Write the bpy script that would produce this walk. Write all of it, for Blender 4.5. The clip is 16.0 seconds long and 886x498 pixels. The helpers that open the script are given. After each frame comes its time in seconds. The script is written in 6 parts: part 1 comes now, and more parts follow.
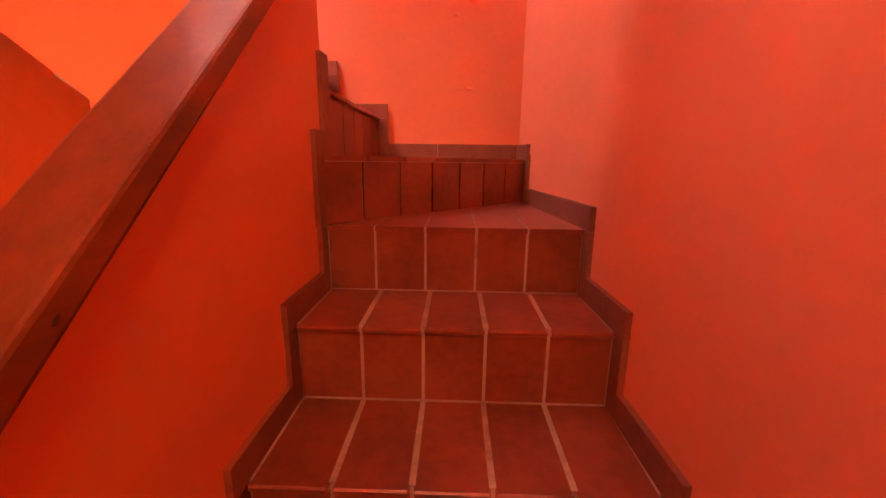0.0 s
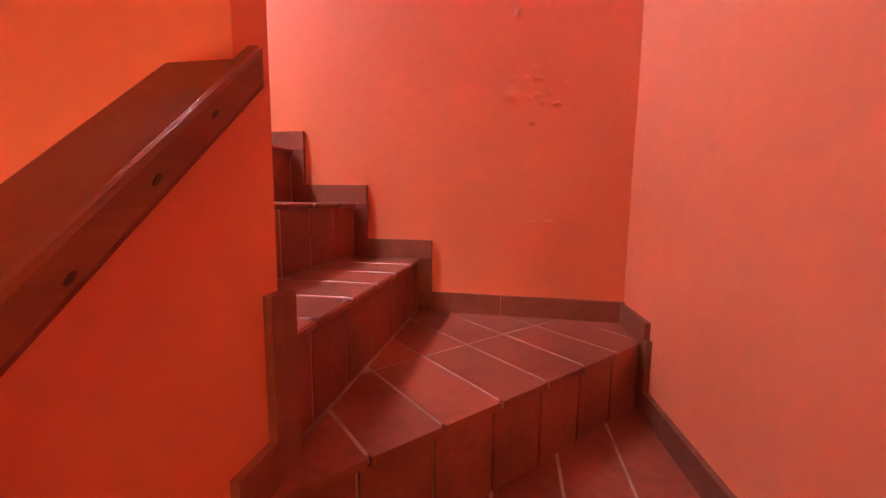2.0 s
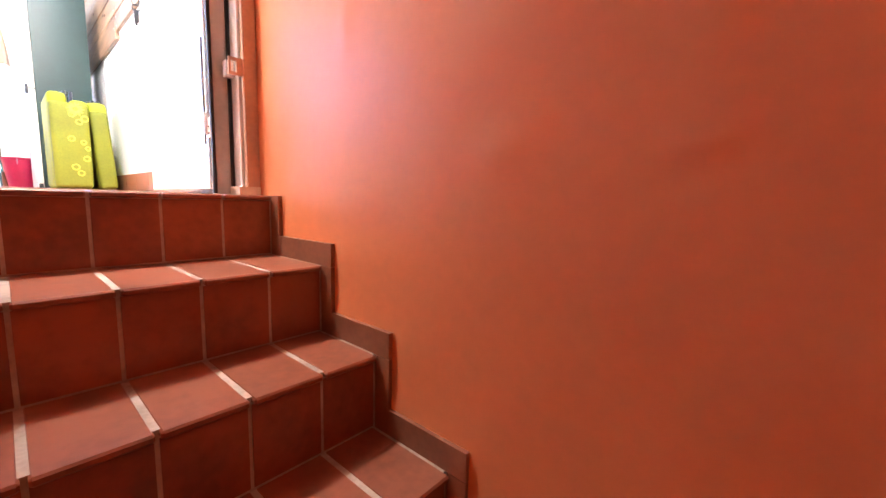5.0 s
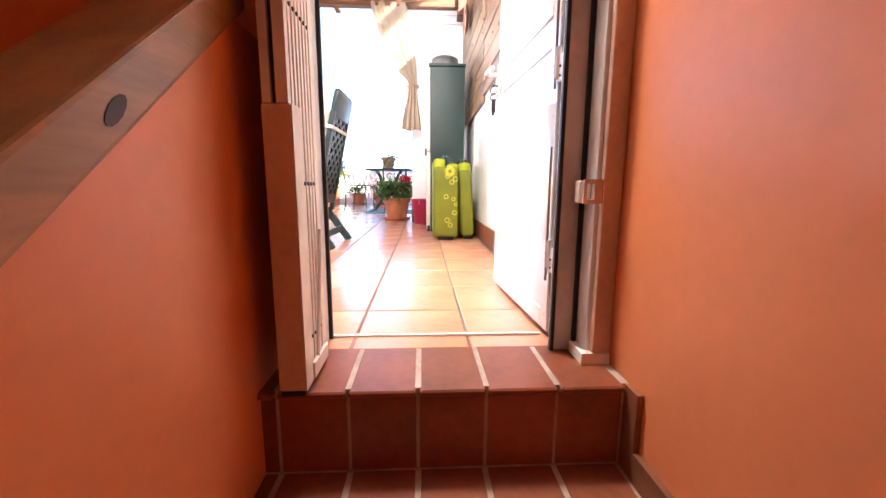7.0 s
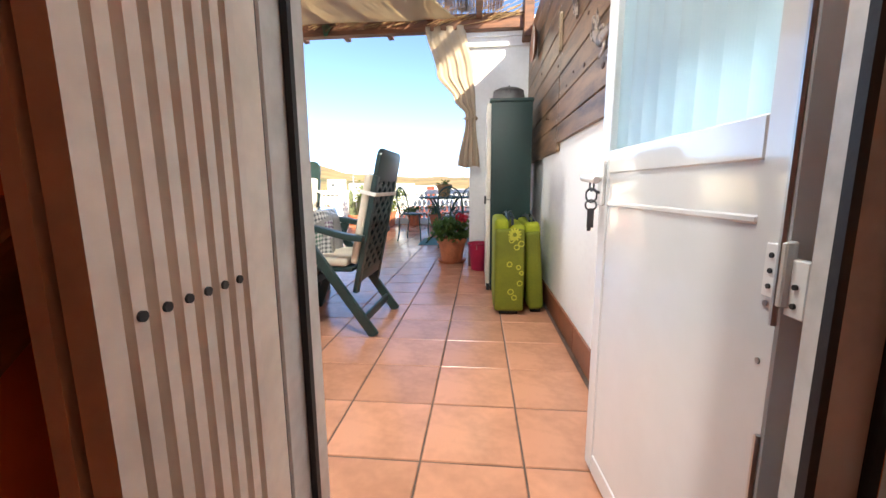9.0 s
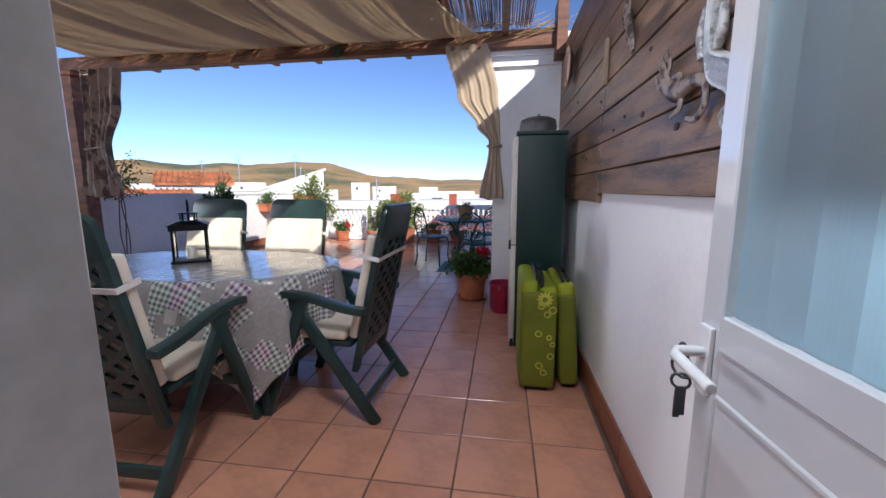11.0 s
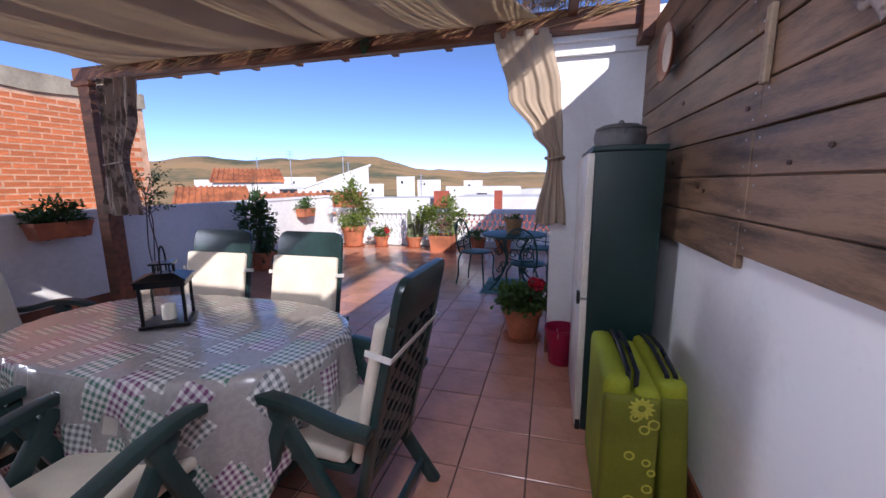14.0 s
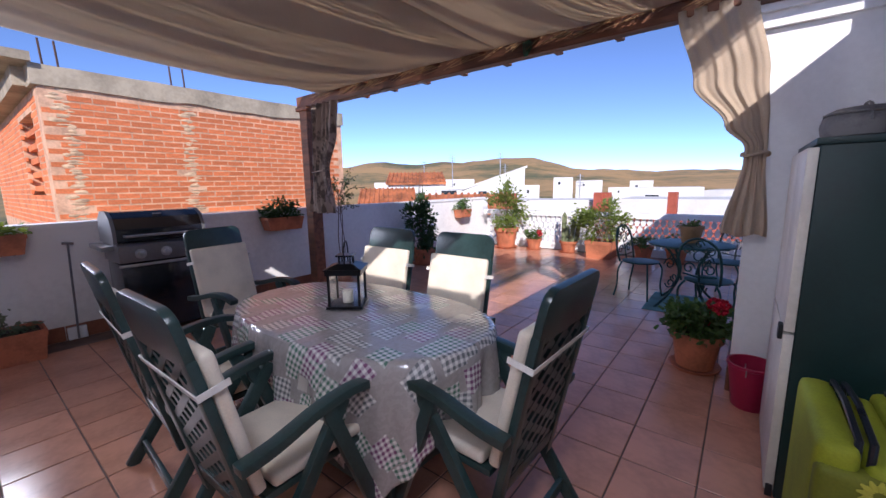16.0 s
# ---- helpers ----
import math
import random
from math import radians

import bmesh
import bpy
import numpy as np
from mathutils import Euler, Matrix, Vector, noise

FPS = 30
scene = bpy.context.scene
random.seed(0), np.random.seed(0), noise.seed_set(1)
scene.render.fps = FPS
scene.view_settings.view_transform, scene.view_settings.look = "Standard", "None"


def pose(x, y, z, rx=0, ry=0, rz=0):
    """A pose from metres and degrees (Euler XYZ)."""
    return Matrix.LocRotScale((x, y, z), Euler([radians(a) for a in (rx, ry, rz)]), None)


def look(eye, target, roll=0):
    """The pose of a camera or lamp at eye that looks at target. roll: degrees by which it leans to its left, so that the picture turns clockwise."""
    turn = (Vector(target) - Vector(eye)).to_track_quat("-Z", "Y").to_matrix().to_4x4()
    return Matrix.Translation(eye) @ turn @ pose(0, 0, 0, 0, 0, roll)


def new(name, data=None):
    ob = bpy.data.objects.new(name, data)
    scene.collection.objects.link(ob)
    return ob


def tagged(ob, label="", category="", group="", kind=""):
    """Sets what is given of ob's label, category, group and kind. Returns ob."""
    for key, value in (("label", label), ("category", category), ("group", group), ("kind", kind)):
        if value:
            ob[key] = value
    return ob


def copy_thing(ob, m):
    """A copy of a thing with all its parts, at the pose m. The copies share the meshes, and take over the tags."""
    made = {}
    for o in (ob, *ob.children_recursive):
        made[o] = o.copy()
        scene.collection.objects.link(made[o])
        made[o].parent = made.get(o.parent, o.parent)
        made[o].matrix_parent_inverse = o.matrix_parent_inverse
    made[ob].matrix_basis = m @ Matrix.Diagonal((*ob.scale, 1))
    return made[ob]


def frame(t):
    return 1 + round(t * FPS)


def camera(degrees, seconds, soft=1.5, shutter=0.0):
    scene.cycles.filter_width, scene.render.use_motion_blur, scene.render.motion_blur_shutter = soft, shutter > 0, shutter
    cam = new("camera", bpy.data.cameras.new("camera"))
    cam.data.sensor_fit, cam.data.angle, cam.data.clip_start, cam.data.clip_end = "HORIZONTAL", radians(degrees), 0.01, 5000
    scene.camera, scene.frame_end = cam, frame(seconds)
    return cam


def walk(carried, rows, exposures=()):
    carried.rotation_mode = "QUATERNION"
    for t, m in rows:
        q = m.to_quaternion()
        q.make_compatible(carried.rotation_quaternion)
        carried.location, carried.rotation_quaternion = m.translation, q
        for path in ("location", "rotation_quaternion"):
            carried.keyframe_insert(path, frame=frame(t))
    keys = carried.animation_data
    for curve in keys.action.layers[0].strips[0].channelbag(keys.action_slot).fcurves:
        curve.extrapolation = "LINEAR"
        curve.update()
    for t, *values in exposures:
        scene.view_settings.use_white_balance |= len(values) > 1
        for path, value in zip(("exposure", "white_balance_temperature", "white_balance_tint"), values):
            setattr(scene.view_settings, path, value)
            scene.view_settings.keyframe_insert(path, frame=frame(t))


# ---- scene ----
cam = camera(97.9, 16.0)
METRES, EYE, TILT, LEAN, TURN = 5.0, -1.27, 0.0, 0.0, -0.2
PATH = [
    (0, (0.196, 0.221, -1.239), (0.14, 2.171, -1.68), 0.7),
    (0.5, (0.208, 0.395, -1.149), (-0.002, 2.342, -1.557), 0.5),
    (1, (0.223, 0.574, -1.003), (-0.067, 2.524, -1.34), 0.4),
    (1.5, (0.15, 0.748, -0.932), (-0.193, 2.697, -1.219), 0.6),
    (2, (0.136, 0.912, -0.808), (-0.215, 2.866, -1.05), 0.7),
    (2.5, (0.157, 1.083, -0.66), (-0.187, 3.037, -0.916), 0.7),
    (3, (0.113, 1.229, -0.54), (-0.259, 3.174, -0.815), 0.6),
    (3.5, (0.083, 1.375, -0.375), (-0.356, 3.302, -0.68), 0.6),
    (4, (0.062, 1.557, -0.243), (-0.49, 3.451, -0.576), 0.5),
    (4.5, (-0.054, 1.634, -0.161), (-0.885, 3.427, -0.468), 0.8),
    (5, (-0.209, 1.699, -0.007), (-1.517, 3.193, -0.249), 1.4),
    (5.2, (-0.247, 1.711, 0.025), (-1.693, 3.07, -0.224), 2.1),
    (7.3, (-0.849, 1.884, 0.481), (-2.822, 1.859, 0.158), 0.2),
    (7.5, (-0.908, 1.9, 0.505), (-2.88, 1.814, 0.181), 0.3),
    (8, (-1.035, 1.913, 0.699), (-3.003, 1.752, 0.38), 0.0),
    (8.5, (-1.192, 1.89, 0.726), (-3.159, 1.717, 0.407), -0.1),
    (9, (-1.32, 1.843, 0.872), (-3.286, 1.655, 0.557), -0.4),
    (9.5, (-1.447, 1.849, 0.902), (-3.411, 1.643, 0.586), -0.5),
    (9.7, (-1.504, 1.863, 0.944), (-3.468, 1.645, 0.639), -0.5),
    (11.8, (-1.935, 1.815, 1.292), (-3.873, 1.452, 0.953), -0.2),
    (12, (-2.0, 1.855, 1.332), (-3.934, 1.479, 0.987), -0.3),
    (12.5, (-2.095, 1.882, 1.404), (-4.028, 1.5, 1.062), -0.3),
    (13, (-2.224, 1.846, 1.393), (-4.153, 1.445, 1.049), -0.2),
    (13.5, (-2.384, 1.759, 1.384), (-4.31, 1.346, 1.041), -0.4),
    (14, (-2.432, 1.717, 1.392), (-4.332, 1.194, 1.053), -0.5),
    (14.5, (-2.424, 1.707, 1.402), (-4.265, 1.0, 1.068), -0.6),
    (15, (-2.431, 1.688, 1.391), (-4.183, 0.782, 1.063), -0.6),
    (15.5, (-2.44, 1.7, 1.405), (-4.081, 0.605, 1.075), -0.8),
    (16, (-2.45, 1.718, 1.406), (-4.006, 0.504, 1.083), -0.9),
]
EXPOSURES = [(0, 7.0, 9600, 86), (1.0, 6.9, 9000, 80), (1.8, 6.75, 7400, 58), (2.6, 6.55, 6000, 28), (4, 6.15, 6100, 11), (5.2, 5.45, 7400, 12), (7.3, 4.25, 7800, 14), (9.0, 3.15, 7400, 4), (9.7, 2.5, 7000, 4), (11.8, 1.85, 6000, 16), (16, 1.8, 6000, 20)]
walk(cam, [(t, look(eye, target, roll)) for t, eye, target, roll in PATH], EXPOSURES)

# ---- world, sun, lights ----
SUN = Vector((1.40, 1.12, 1.0)).normalized()
world = bpy.data.worlds.new("world")
scene.world = world
world.use_nodes = True
wn = world.node_tree.nodes
sky = wn.new("ShaderNodeTexSky")
sky.sky_type, sky.sun_disc = "NISHITA", False
sky.sun_elevation = math.asin(SUN.z)
sky.sun_rotation = math.atan2(SUN.x, SUN.y)
sky.air_density, sky.dust_density, sky.ozone_density, sky.altitude = 0.42, 0.02, 2.6, 3000
wn["Background"].inputs["Strength"].default_value = 0.085
world.node_tree.links.new(sky.outputs[0], wn["Background"].inputs["Color"])
sun_data = bpy.data.lights.new("sun", "SUN")
sun_data.energy, sun_data.angle, sun_data.color = 1.7, radians(0.55), (1.0, 0.93, 0.82)
sun = new("sun", sun_data)
sun.matrix_world = look(SUN * 30, (0, 0, 0))
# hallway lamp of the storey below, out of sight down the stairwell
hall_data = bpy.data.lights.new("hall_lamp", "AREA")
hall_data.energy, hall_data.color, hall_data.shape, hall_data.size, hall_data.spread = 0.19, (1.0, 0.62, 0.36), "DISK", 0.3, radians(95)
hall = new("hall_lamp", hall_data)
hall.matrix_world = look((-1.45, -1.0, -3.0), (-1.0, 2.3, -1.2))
# unseen fill lamp added behind the walker to lift the lower steps
foot_data = bpy.data.lights.new("stair_foot_lamp", "AREA")
foot_data.energy, foot_data.color, foot_data.shape, foot_data.size, foot_data.spread = 0.036, (1.0, 0.52, 0.24), "DISK", 0.35, radians(85)
foot = new("stair_foot_lamp", foot_data)
foot.matrix_world = look((0.15, -0.75, -0.25), (0.0, 1.15, -1.55))
def sky_fill(name, energy, color, width, height, at, towards, spread):
    """An added area lamp that stands in for sky light."""
    d = bpy.data.lights.new(name, "AREA")
    d.energy, d.color, d.shape, d.size, d.size_y, d.spread = energy, color, "RECTANGLE", width, height, radians(spread)
    ob = new(name, d)
    ob.matrix_world = look(at, towards)
    return ob
# lamp added in the upper half of the terrace door, standing in for daylight
sky_fill("door_daylight", 0.30, (0.92, 0.95, 1.0), 0.64, 0.44, (-1.86, 1.92, 1.70), (0.5, 2.30, 0.85), 160)
# fill lamp added beyond the side parapet, out of view, at the terrace's house end
sky_fill("side_daylight", 21.0, (0.90, 0.94, 1.0), 0.70, 1.4, (-2.25, -4.60, 1.95), (-3.2, 1.6, 0.9), 180)
# fill lamp added above the view, in the roof matting gap before the door
sky_fill("roof_daylight", 15.0, (0.90, 0.94, 1.0), 0.36, 1.3, (-2.22, 1.55, 2.56), (-3.6, 0.9, 0.0), 170)

# ---- materials ----
def material(name, base, rough=0.6, metal=0.0, var=0.12, scale=3.0, fine=60.0, bump=0.15, dist=0.01, spread=None, stain=None, coat=0.0, random_tone=0.0, stretch=None):
    """Base colour with slow stains and fine grain, and relief from the grain."""
    m = bpy.data.materials.new(name)
    m.use_nodes = True
    n, l = m.node_tree.nodes, m.node_tree.links
    b = n["Principled BSDF"]
    co = n.new("ShaderNodeTexCoord")
    src = co.outputs["Object"]
    if stretch:
        mp = n.new("ShaderNodeMapping")
        mp.inputs["Scale"].default_value = stretch
        l.new(src, mp.inputs["Vector"])
        src = mp.outputs[0]
    big, small = n.new("ShaderNodeTexNoise"), n.new("ShaderNodeTexNoise")
    big.inputs["Scale"].default_value, big.inputs["Detail"].default_value = scale, 4
    small.inputs["Scale"].default_value, small.inputs["Detail"].default_value = fine, 5
    l.new(src, big.inputs["Vector"]), l.new(src, small.inputs["Vector"])
    mixn = n.new("ShaderNodeMix")
    mixn.data_type = "RGBA"
    dark = stain or [c * (1 - 2.2 * var) for c in base]
    light = [min(1, c * (1 + var)) for c in base]
    mixn.inputs[6].default_value, mixn.inputs[7].default_value = (*dark, 1), (*light, 1)
    ramp = n.new("ShaderNodeValToRGB")
    ramp.color_ramp.elements[0].position, ramp.color_ramp.elements[1].position = spread or (0.3, 0.62)
    add = n.new("ShaderNodeMath")
    add.operation = "MULTIPLY_ADD"
    l.new(small.outputs[0], add.inputs[0])
    add.inputs[1].default_value = 0.35
    l.new(big.outputs[0], add.inputs[2])
    off = n.new("ShaderNodeMath")
    off.operation = "SUBTRACT"
    off.inputs[1].default_value = 0.17
    l.new(add.outputs[0], off.inputs[0])
    l.new(off.outputs[0], ramp.inputs[0])
    l.new(ramp.outputs[0], mixn.inputs[0])
    out = mixn.outputs[2]
    if random_tone:
        info, hsv, mr = n.new("ShaderNodeObjectInfo"), n.new("ShaderNodeHueSaturation"), n.new("ShaderNodeMapRange")
        mr.inputs[3].default_value, mr.inputs[4].default_value = 1 - random_tone, 1 + random_tone
        l.new(info.outputs["Random"], mr.inputs[0])
        l.new(mr.outputs[0], hsv.inputs["Value"])
        l.new(out, hsv.inputs["Color"])
        out = hsv.outputs[0]
    l.new(out, b.inputs["Base Color"])
    rr = n.new("ShaderNodeMapRange")
    rr.inputs[3].default_value, rr.inputs[4].default_value = max(0.02, rough - 0.1), min(1, rough + 0.1)
    l.new(big.outputs[0], rr.inputs[0])
    l.new(rr.outputs[0], b.inputs["Roughness"])
    b.inputs["Metallic"].default_value = metal
    b.inputs["Coat Weight"].default_value = coat
    bp = n.new("ShaderNodeBump")
    bp.inputs["Strength"].default_value, bp.inputs["Distance"].default_value = bump, dist
    l.new(add.outputs[0], bp.inputs["Height"])
    l.new(bp.outputs[0], b.inputs["Normal"])
    return m

def glass_material(name, color, rough):
    m = bpy.data.materials.new(name)
    m.use_nodes = True
    b = m.node_tree.nodes["Principled BSDF"]
    b.inputs["Base Color"].default_value = (*color, 1)
    b.inputs["Roughness"].default_value = rough
    b.inputs["Transmission Weight"].default_value = 1.0
    b.inputs["IOR"].default_value = 1.45
    return m

def through_cloth(m, color, amount):
    """Adds translucency, for cloth and leaves."""
    n, l = m.node_tree.nodes, m.node_tree.links
    tr, mx = n.new("ShaderNodeBsdfTranslucent"), n.new("ShaderNodeMixShader")
    tr.inputs["Color"].default_value = (*color, 1)
    mx.inputs[0].default_value = amount
    l.new(n["Principled BSDF"].outputs[0], mx.inputs[1])
    l.new(tr.outputs[0], mx.inputs[2])
    l.new(mx.outputs[0], n["Material Output"].inputs["Surface"])
    return m

ORANGE = material("orange_paint", (0.82, 0.27, 0.115), 0.42, var=0.035, scale=1.3, fine=30, bump=0.08, dist=0.005)
WHITE = material("white_wall_paint", (0.88, 0.88, 0.88), 0.7, var=0.04, scale=1.5, fine=35, bump=0.25, dist=0.008)
WHITE_OLD = material("weathered_white_paint", (0.84, 0.83, 0.81), 0.75, var=0.07, scale=1.1, fine=22, bump=0.3, dist=0.01)
STEP_TILE = material("terracotta_step_tile", (0.265, 0.073, 0.037), 0.38, var=0.14, scale=5, fine=40, bump=0.12, dist=0.004, random_tone=0.12)
SKIRT = material("skirting_tile", (0.25, 0.09, 0.047), 0.45, var=0.14, scale=6, fine=50, bump=0.1, dist=0.004, random_tone=0.1)
GROUT = material("grey_grout", (0.44, 0.34, 0.28), 0.85, var=0.15, scale=9, fine=90, bump=0.3, dist=0.004)
FLOOR_TILE = material("terracotta_floor_tile", (0.60, 0.285, 0.18), 0.2, var=0.08, scale=3.5, fine=30, bump=0.08, dist=0.004, random_tone=0.1)
DARK_GROUT = material("dark_floor_grout", (0.16, 0.10, 0.075), 0.85, var=0.15, scale=8, fine=70, bump=0.3, dist=0.004)
RAIL_WOOD = material("varnished_brown_wood", (0.24, 0.075, 0.028), 0.35, var=0.12, scale=2.0, fine=14, bump=0.12, dist=0.004, stretch=(9, 1.2, 9))
# Lighter rail wood for the upper flight: door light put into the colour.
LIT_RAIL_WOOD = material("door_lit_rail_wood", (0.36, 0.165, 0.068), 0.4, var=0.14, scale=2.0, fine=14, bump=0.12, dist=0.004, stretch=(1.2, 9, 9))
BEAM_WOOD = material("brown_stained_beam", (0.16, 0.062, 0.030), 0.55, var=0.25, scale=2.2, fine=18, bump=0.25, dist=0.006, stretch=(8, 0.8, 8))
WHITE_METAL = material("white_lacquered_aluminium", (0.82, 0.82, 0.82), 0.22, var=0.03, scale=2, fine=30, bump=0.02, dist=0.003, coat=0.2)
DOOR_LACQUER = material("glossy_white_door_lacquer", (0.68, 0.69, 0.71), 0.12, var=0.02, scale=2, fine=20, bump=0.01, dist=0.002, coat=0.7)
FRAME_METAL = material("grey_white_frame", (0.60, 0.58, 0.56), 0.4, var=0.12, scale=4, fine=40, bump=0.05, dist=0.003)
GATE_METAL = material("cream_gate_steel", (0.82, 0.74, 0.66), 0.42, var=0.08, scale=4, fine=40, bump=0.06, dist=0.003)
# Darker copy of the gate steel: shade behind the slats as colour.
GATE_SHADE = material("shaded_gate_steel", (0.42, 0.34, 0.28), 0.6, var=0.12, scale=4, fine=40, bump=0.06, dist=0.003)
PINK_TONED = material("pink_toned_steel", (0.62, 0.40, 0.30), 0.45, var=0.1)
RUBBER = material("black_rubber", (0.012, 0.012, 0.014), 0.6, var=0.1, scale=10, fine=80)
STEEL = material("zinc_steel", (0.5, 0.5, 0.5), 0.35, metal=0.9, var=0.1, scale=10, fine=70, bump=0.05)
FROSTED = glass_material("frosted_glass", (0.50, 0.68, 0.76), 0.45)
CONCRETE = material("rough_concrete", (0.36, 0.31, 0.23), 0.9, var=0.16, scale=2.5, fine=25, bump=0.5, dist=0.02)
BRICK = material("red_brick", (0.63, 0.185, 0.068), 0.85, var=0.15, scale=4, fine=40, bump=0.4, dist=0.006, random_tone=0.16)
MORTAR = material("sandy_mortar", (0.60, 0.37, 0.24), 0.9, var=0.14, scale=5, fine=40, bump=0.5, dist=0.01)

KNOT = material("dark_knot", (0.075, 0.035, 0.02), 0.6, var=0.2)

# ---- small helpers ----
def box(bm, x0, x1, y0, y1, z0, z1, m=None):
    v = [bm.verts.new((x, y, z)) for x in (x0, x1) for y in (y0, y1) for z in (z0, z1)]
    for q in ((0, 1, 3, 2), (4, 6, 7, 5), (0, 4, 5, 1), (2, 3, 7, 6), (0, 2, 6, 4), (1, 5, 7, 3)):
        bm.faces.new([v[i] for i in q])
    if m is not None:
        for a in v:
            a.co = m @ a.co
    return v

def prism(bm, pts, lo, hi, axis="z"):
    """A solid from a polygon of pairs, drawn out along an axis between lo and hi."""
    def at(p, h):
        return {"z": (p[0], p[1], h), "y": (p[0], h, p[1]), "x": (h, p[0], p[1])}[axis]
    a, b = [bm.verts.new(at(p, lo)) for p in pts], [bm.verts.new(at(p, hi)) for p in pts]
    bm.faces.new(a[::-1]), bm.faces.new(b)
    for i in range(len(pts)):
        j = (i + 1) % len(pts)
        bm.faces.new((a[i], a[j], b[j], b[i]))
    return a + b

def tube(bm, path, radius, sides=8, caps=True):
    """A round rod along a path of points; radius a number or one for each point."""
    path = [Vector(p) for p in path]
    rad = radius if isinstance(radius, (list, tuple)) else [radius] * len(path)
    rings, side = [], None
    for i, p in enumerate(path):
        d = (path[min(i + 1, len(path) - 1)] - path[max(i - 1, 0)]).normalized()
        ref = side if side is not None else (Vector((0, 0, 1)) if abs(d.z) < 0.9 else Vector((1, 0, 0)))
        u = (ref - d * ref.dot(d)).normalized()
        side, w = u, d.cross(u)
        rings.append([bm.verts.new(p + (u * math.cos(a) + w * math.sin(a)) * rad[i]) for a in (2 * math.pi * k / sides for k in range(sides))])
    for r, s in zip(rings, rings[1:]):
        for k in range(sides):
            bm.faces.new((r[k], r[(k + 1) % sides], s[(k + 1) % sides], s[k]))
    if caps and len(rings) > 1:
        bm.faces.new(rings[0][::-1]), bm.faces.new(rings[-1])
    return rings

def lathe(bm, profile, sides=24, center=(0, 0), squash=1.0):
    """A turned body from (radius, height) pairs."""
    rings = []
    for r, z in profile:
        rings.append([bm.verts.new((center[0] + r * math.cos(2 * math.pi * k / sides), center[1] + squash * r * math.sin(2 * math.pi * k / sides), z)) for k in range(sides)])
    for r, s in zip(rings, rings[1:]):
        for k in range(sides):
            bm.faces.new((r[k], r[(k + 1) % sides], s[(k + 1) % sides], s[k]))
    bm.faces.new(rings[0][::-1]), bm.faces.new(rings[-1])

def soft(bm, width, segments=2):
    bmesh.ops.bevel(bm, geom=bm.edges[:], offset=width, segments=segments, affect="EDGES", clamp_overlap=True, profile=0.6)

def mesh_of(name, bm, mat, smooth=False):
    bmesh.ops.recalc_face_normals(bm, faces=bm.faces[:])
    me = bpy.data.meshes.new(name)
    bm.to_mesh(me)
    bm.free()
    if smooth:
        me.polygons.foreach_set("use_smooth", [True] * len(me.polygons))
        me.set_sharp_from_angle(angle=radians(40))
    me.materials.append(mat)
    return me

def part(name, bm, mat, parent=None, label="", smooth=False):
    ob = new(name, mesh_of(name, bm, mat, smooth))
    if parent is not None:
        ob.parent = parent
    return tagged(ob, label)

def solid(name, bm, mat, label, category="", kind="structure", smooth=False):
    return tagged(part(name, bm, mat, None, "", smooth), label, category or name.split("_")[0], kind=kind)

def thing(name, m, label, category, group="", kind=""):
    ob = new(name)
    ob.matrix_basis = m
    return tagged(ob, label, category, group, kind)

def boxes(name, mat, label, *dims, category="", kind="structure", bev=0.0):
    bm = bmesh.new()
    for d in dims:
        box(bm, *d)
    if bev:
        soft(bm, bev, 1)
    return solid(name, bm, mat, label, category, kind)

# ---- stairwell structure ----
RISE = 0.204
XL, YF = -0.20, 2.33            # inner face of the low wall, far wall
def xr(y):                       # the right-hand wall leans in a little past a bend
    return 0.60 - 0.02 * (y - 1.0) if y < 1.33 else 0.593 - 0.065 * (y - 1.33)

def blistered(name, u0, u1, z0, z1, place, bumps, mat, label, depth=0.15, us=(110,), zs=(110,)):
    """A wall face with soft waves and lifted paint, and a back so that it is solid."""
    bm = bmesh.new()
    rows = []
    def grid(a, b, cuts):
        """Steps from a to b; cuts is one count, or stretches of (end, count)."""
        out, at = [a], a
        for end, count in ([(b, cuts[0])] if len(cuts) == 1 else cuts):
            out += [at + (end - at) * (i + 1) / count for i in range(count)]
            at = end
        return out
    ulist, zlist = grid(u0, u1, us), grid(z0, z1, zs)
    nu, nz = len(ulist) - 1, len(zlist) - 1
    for i, u in enumerate(ulist):
        row = []
        for k, z in enumerate(zlist):
            d = 0.004 * noise.noise(Vector((u * 2.3, z * 2.3, 1.7))) + 0.0012 * noise.noise(Vector((u * 9, z * 9, 4)))
            if i not in (0, nu) and k not in (0, nz):
                for bu, bz, su, sz, h in bumps:
                    q = ((u - bu) / su) ** 2 + ((z - bz) / sz) ** 2
                    if q < 8:
                        d += 1.7 * h * math.exp(-q * 1.6)
            row.append(bm.verts.new(place(u, z, d)))
        rows.append(row)
    for i in range(nu):
        for k in range(nz):
            bm.faces.new((rows[i][k], rows[i + 1][k], rows[i + 1][k + 1], rows[i][k + 1]))
    back = [bm.verts.new(place(u, z, -depth)) for u, z in ((u0, z0), (u1, z0), (u1, z1), (u0, z1))]
    bm.faces.new(back)
    edge = [r[0] for r in rows]
    bm.faces.new([*edge, back[1], back[0]])
    bm.faces.new([*[r[-1] for r in rows], back[2], back[3]])
    bm.faces.new([*rows[0], back[3], back[0]])
    bm.faces.new([*rows[-1], back[2], back[1]])
    return solid(name, bm, mat, label, "wall", smooth=True)

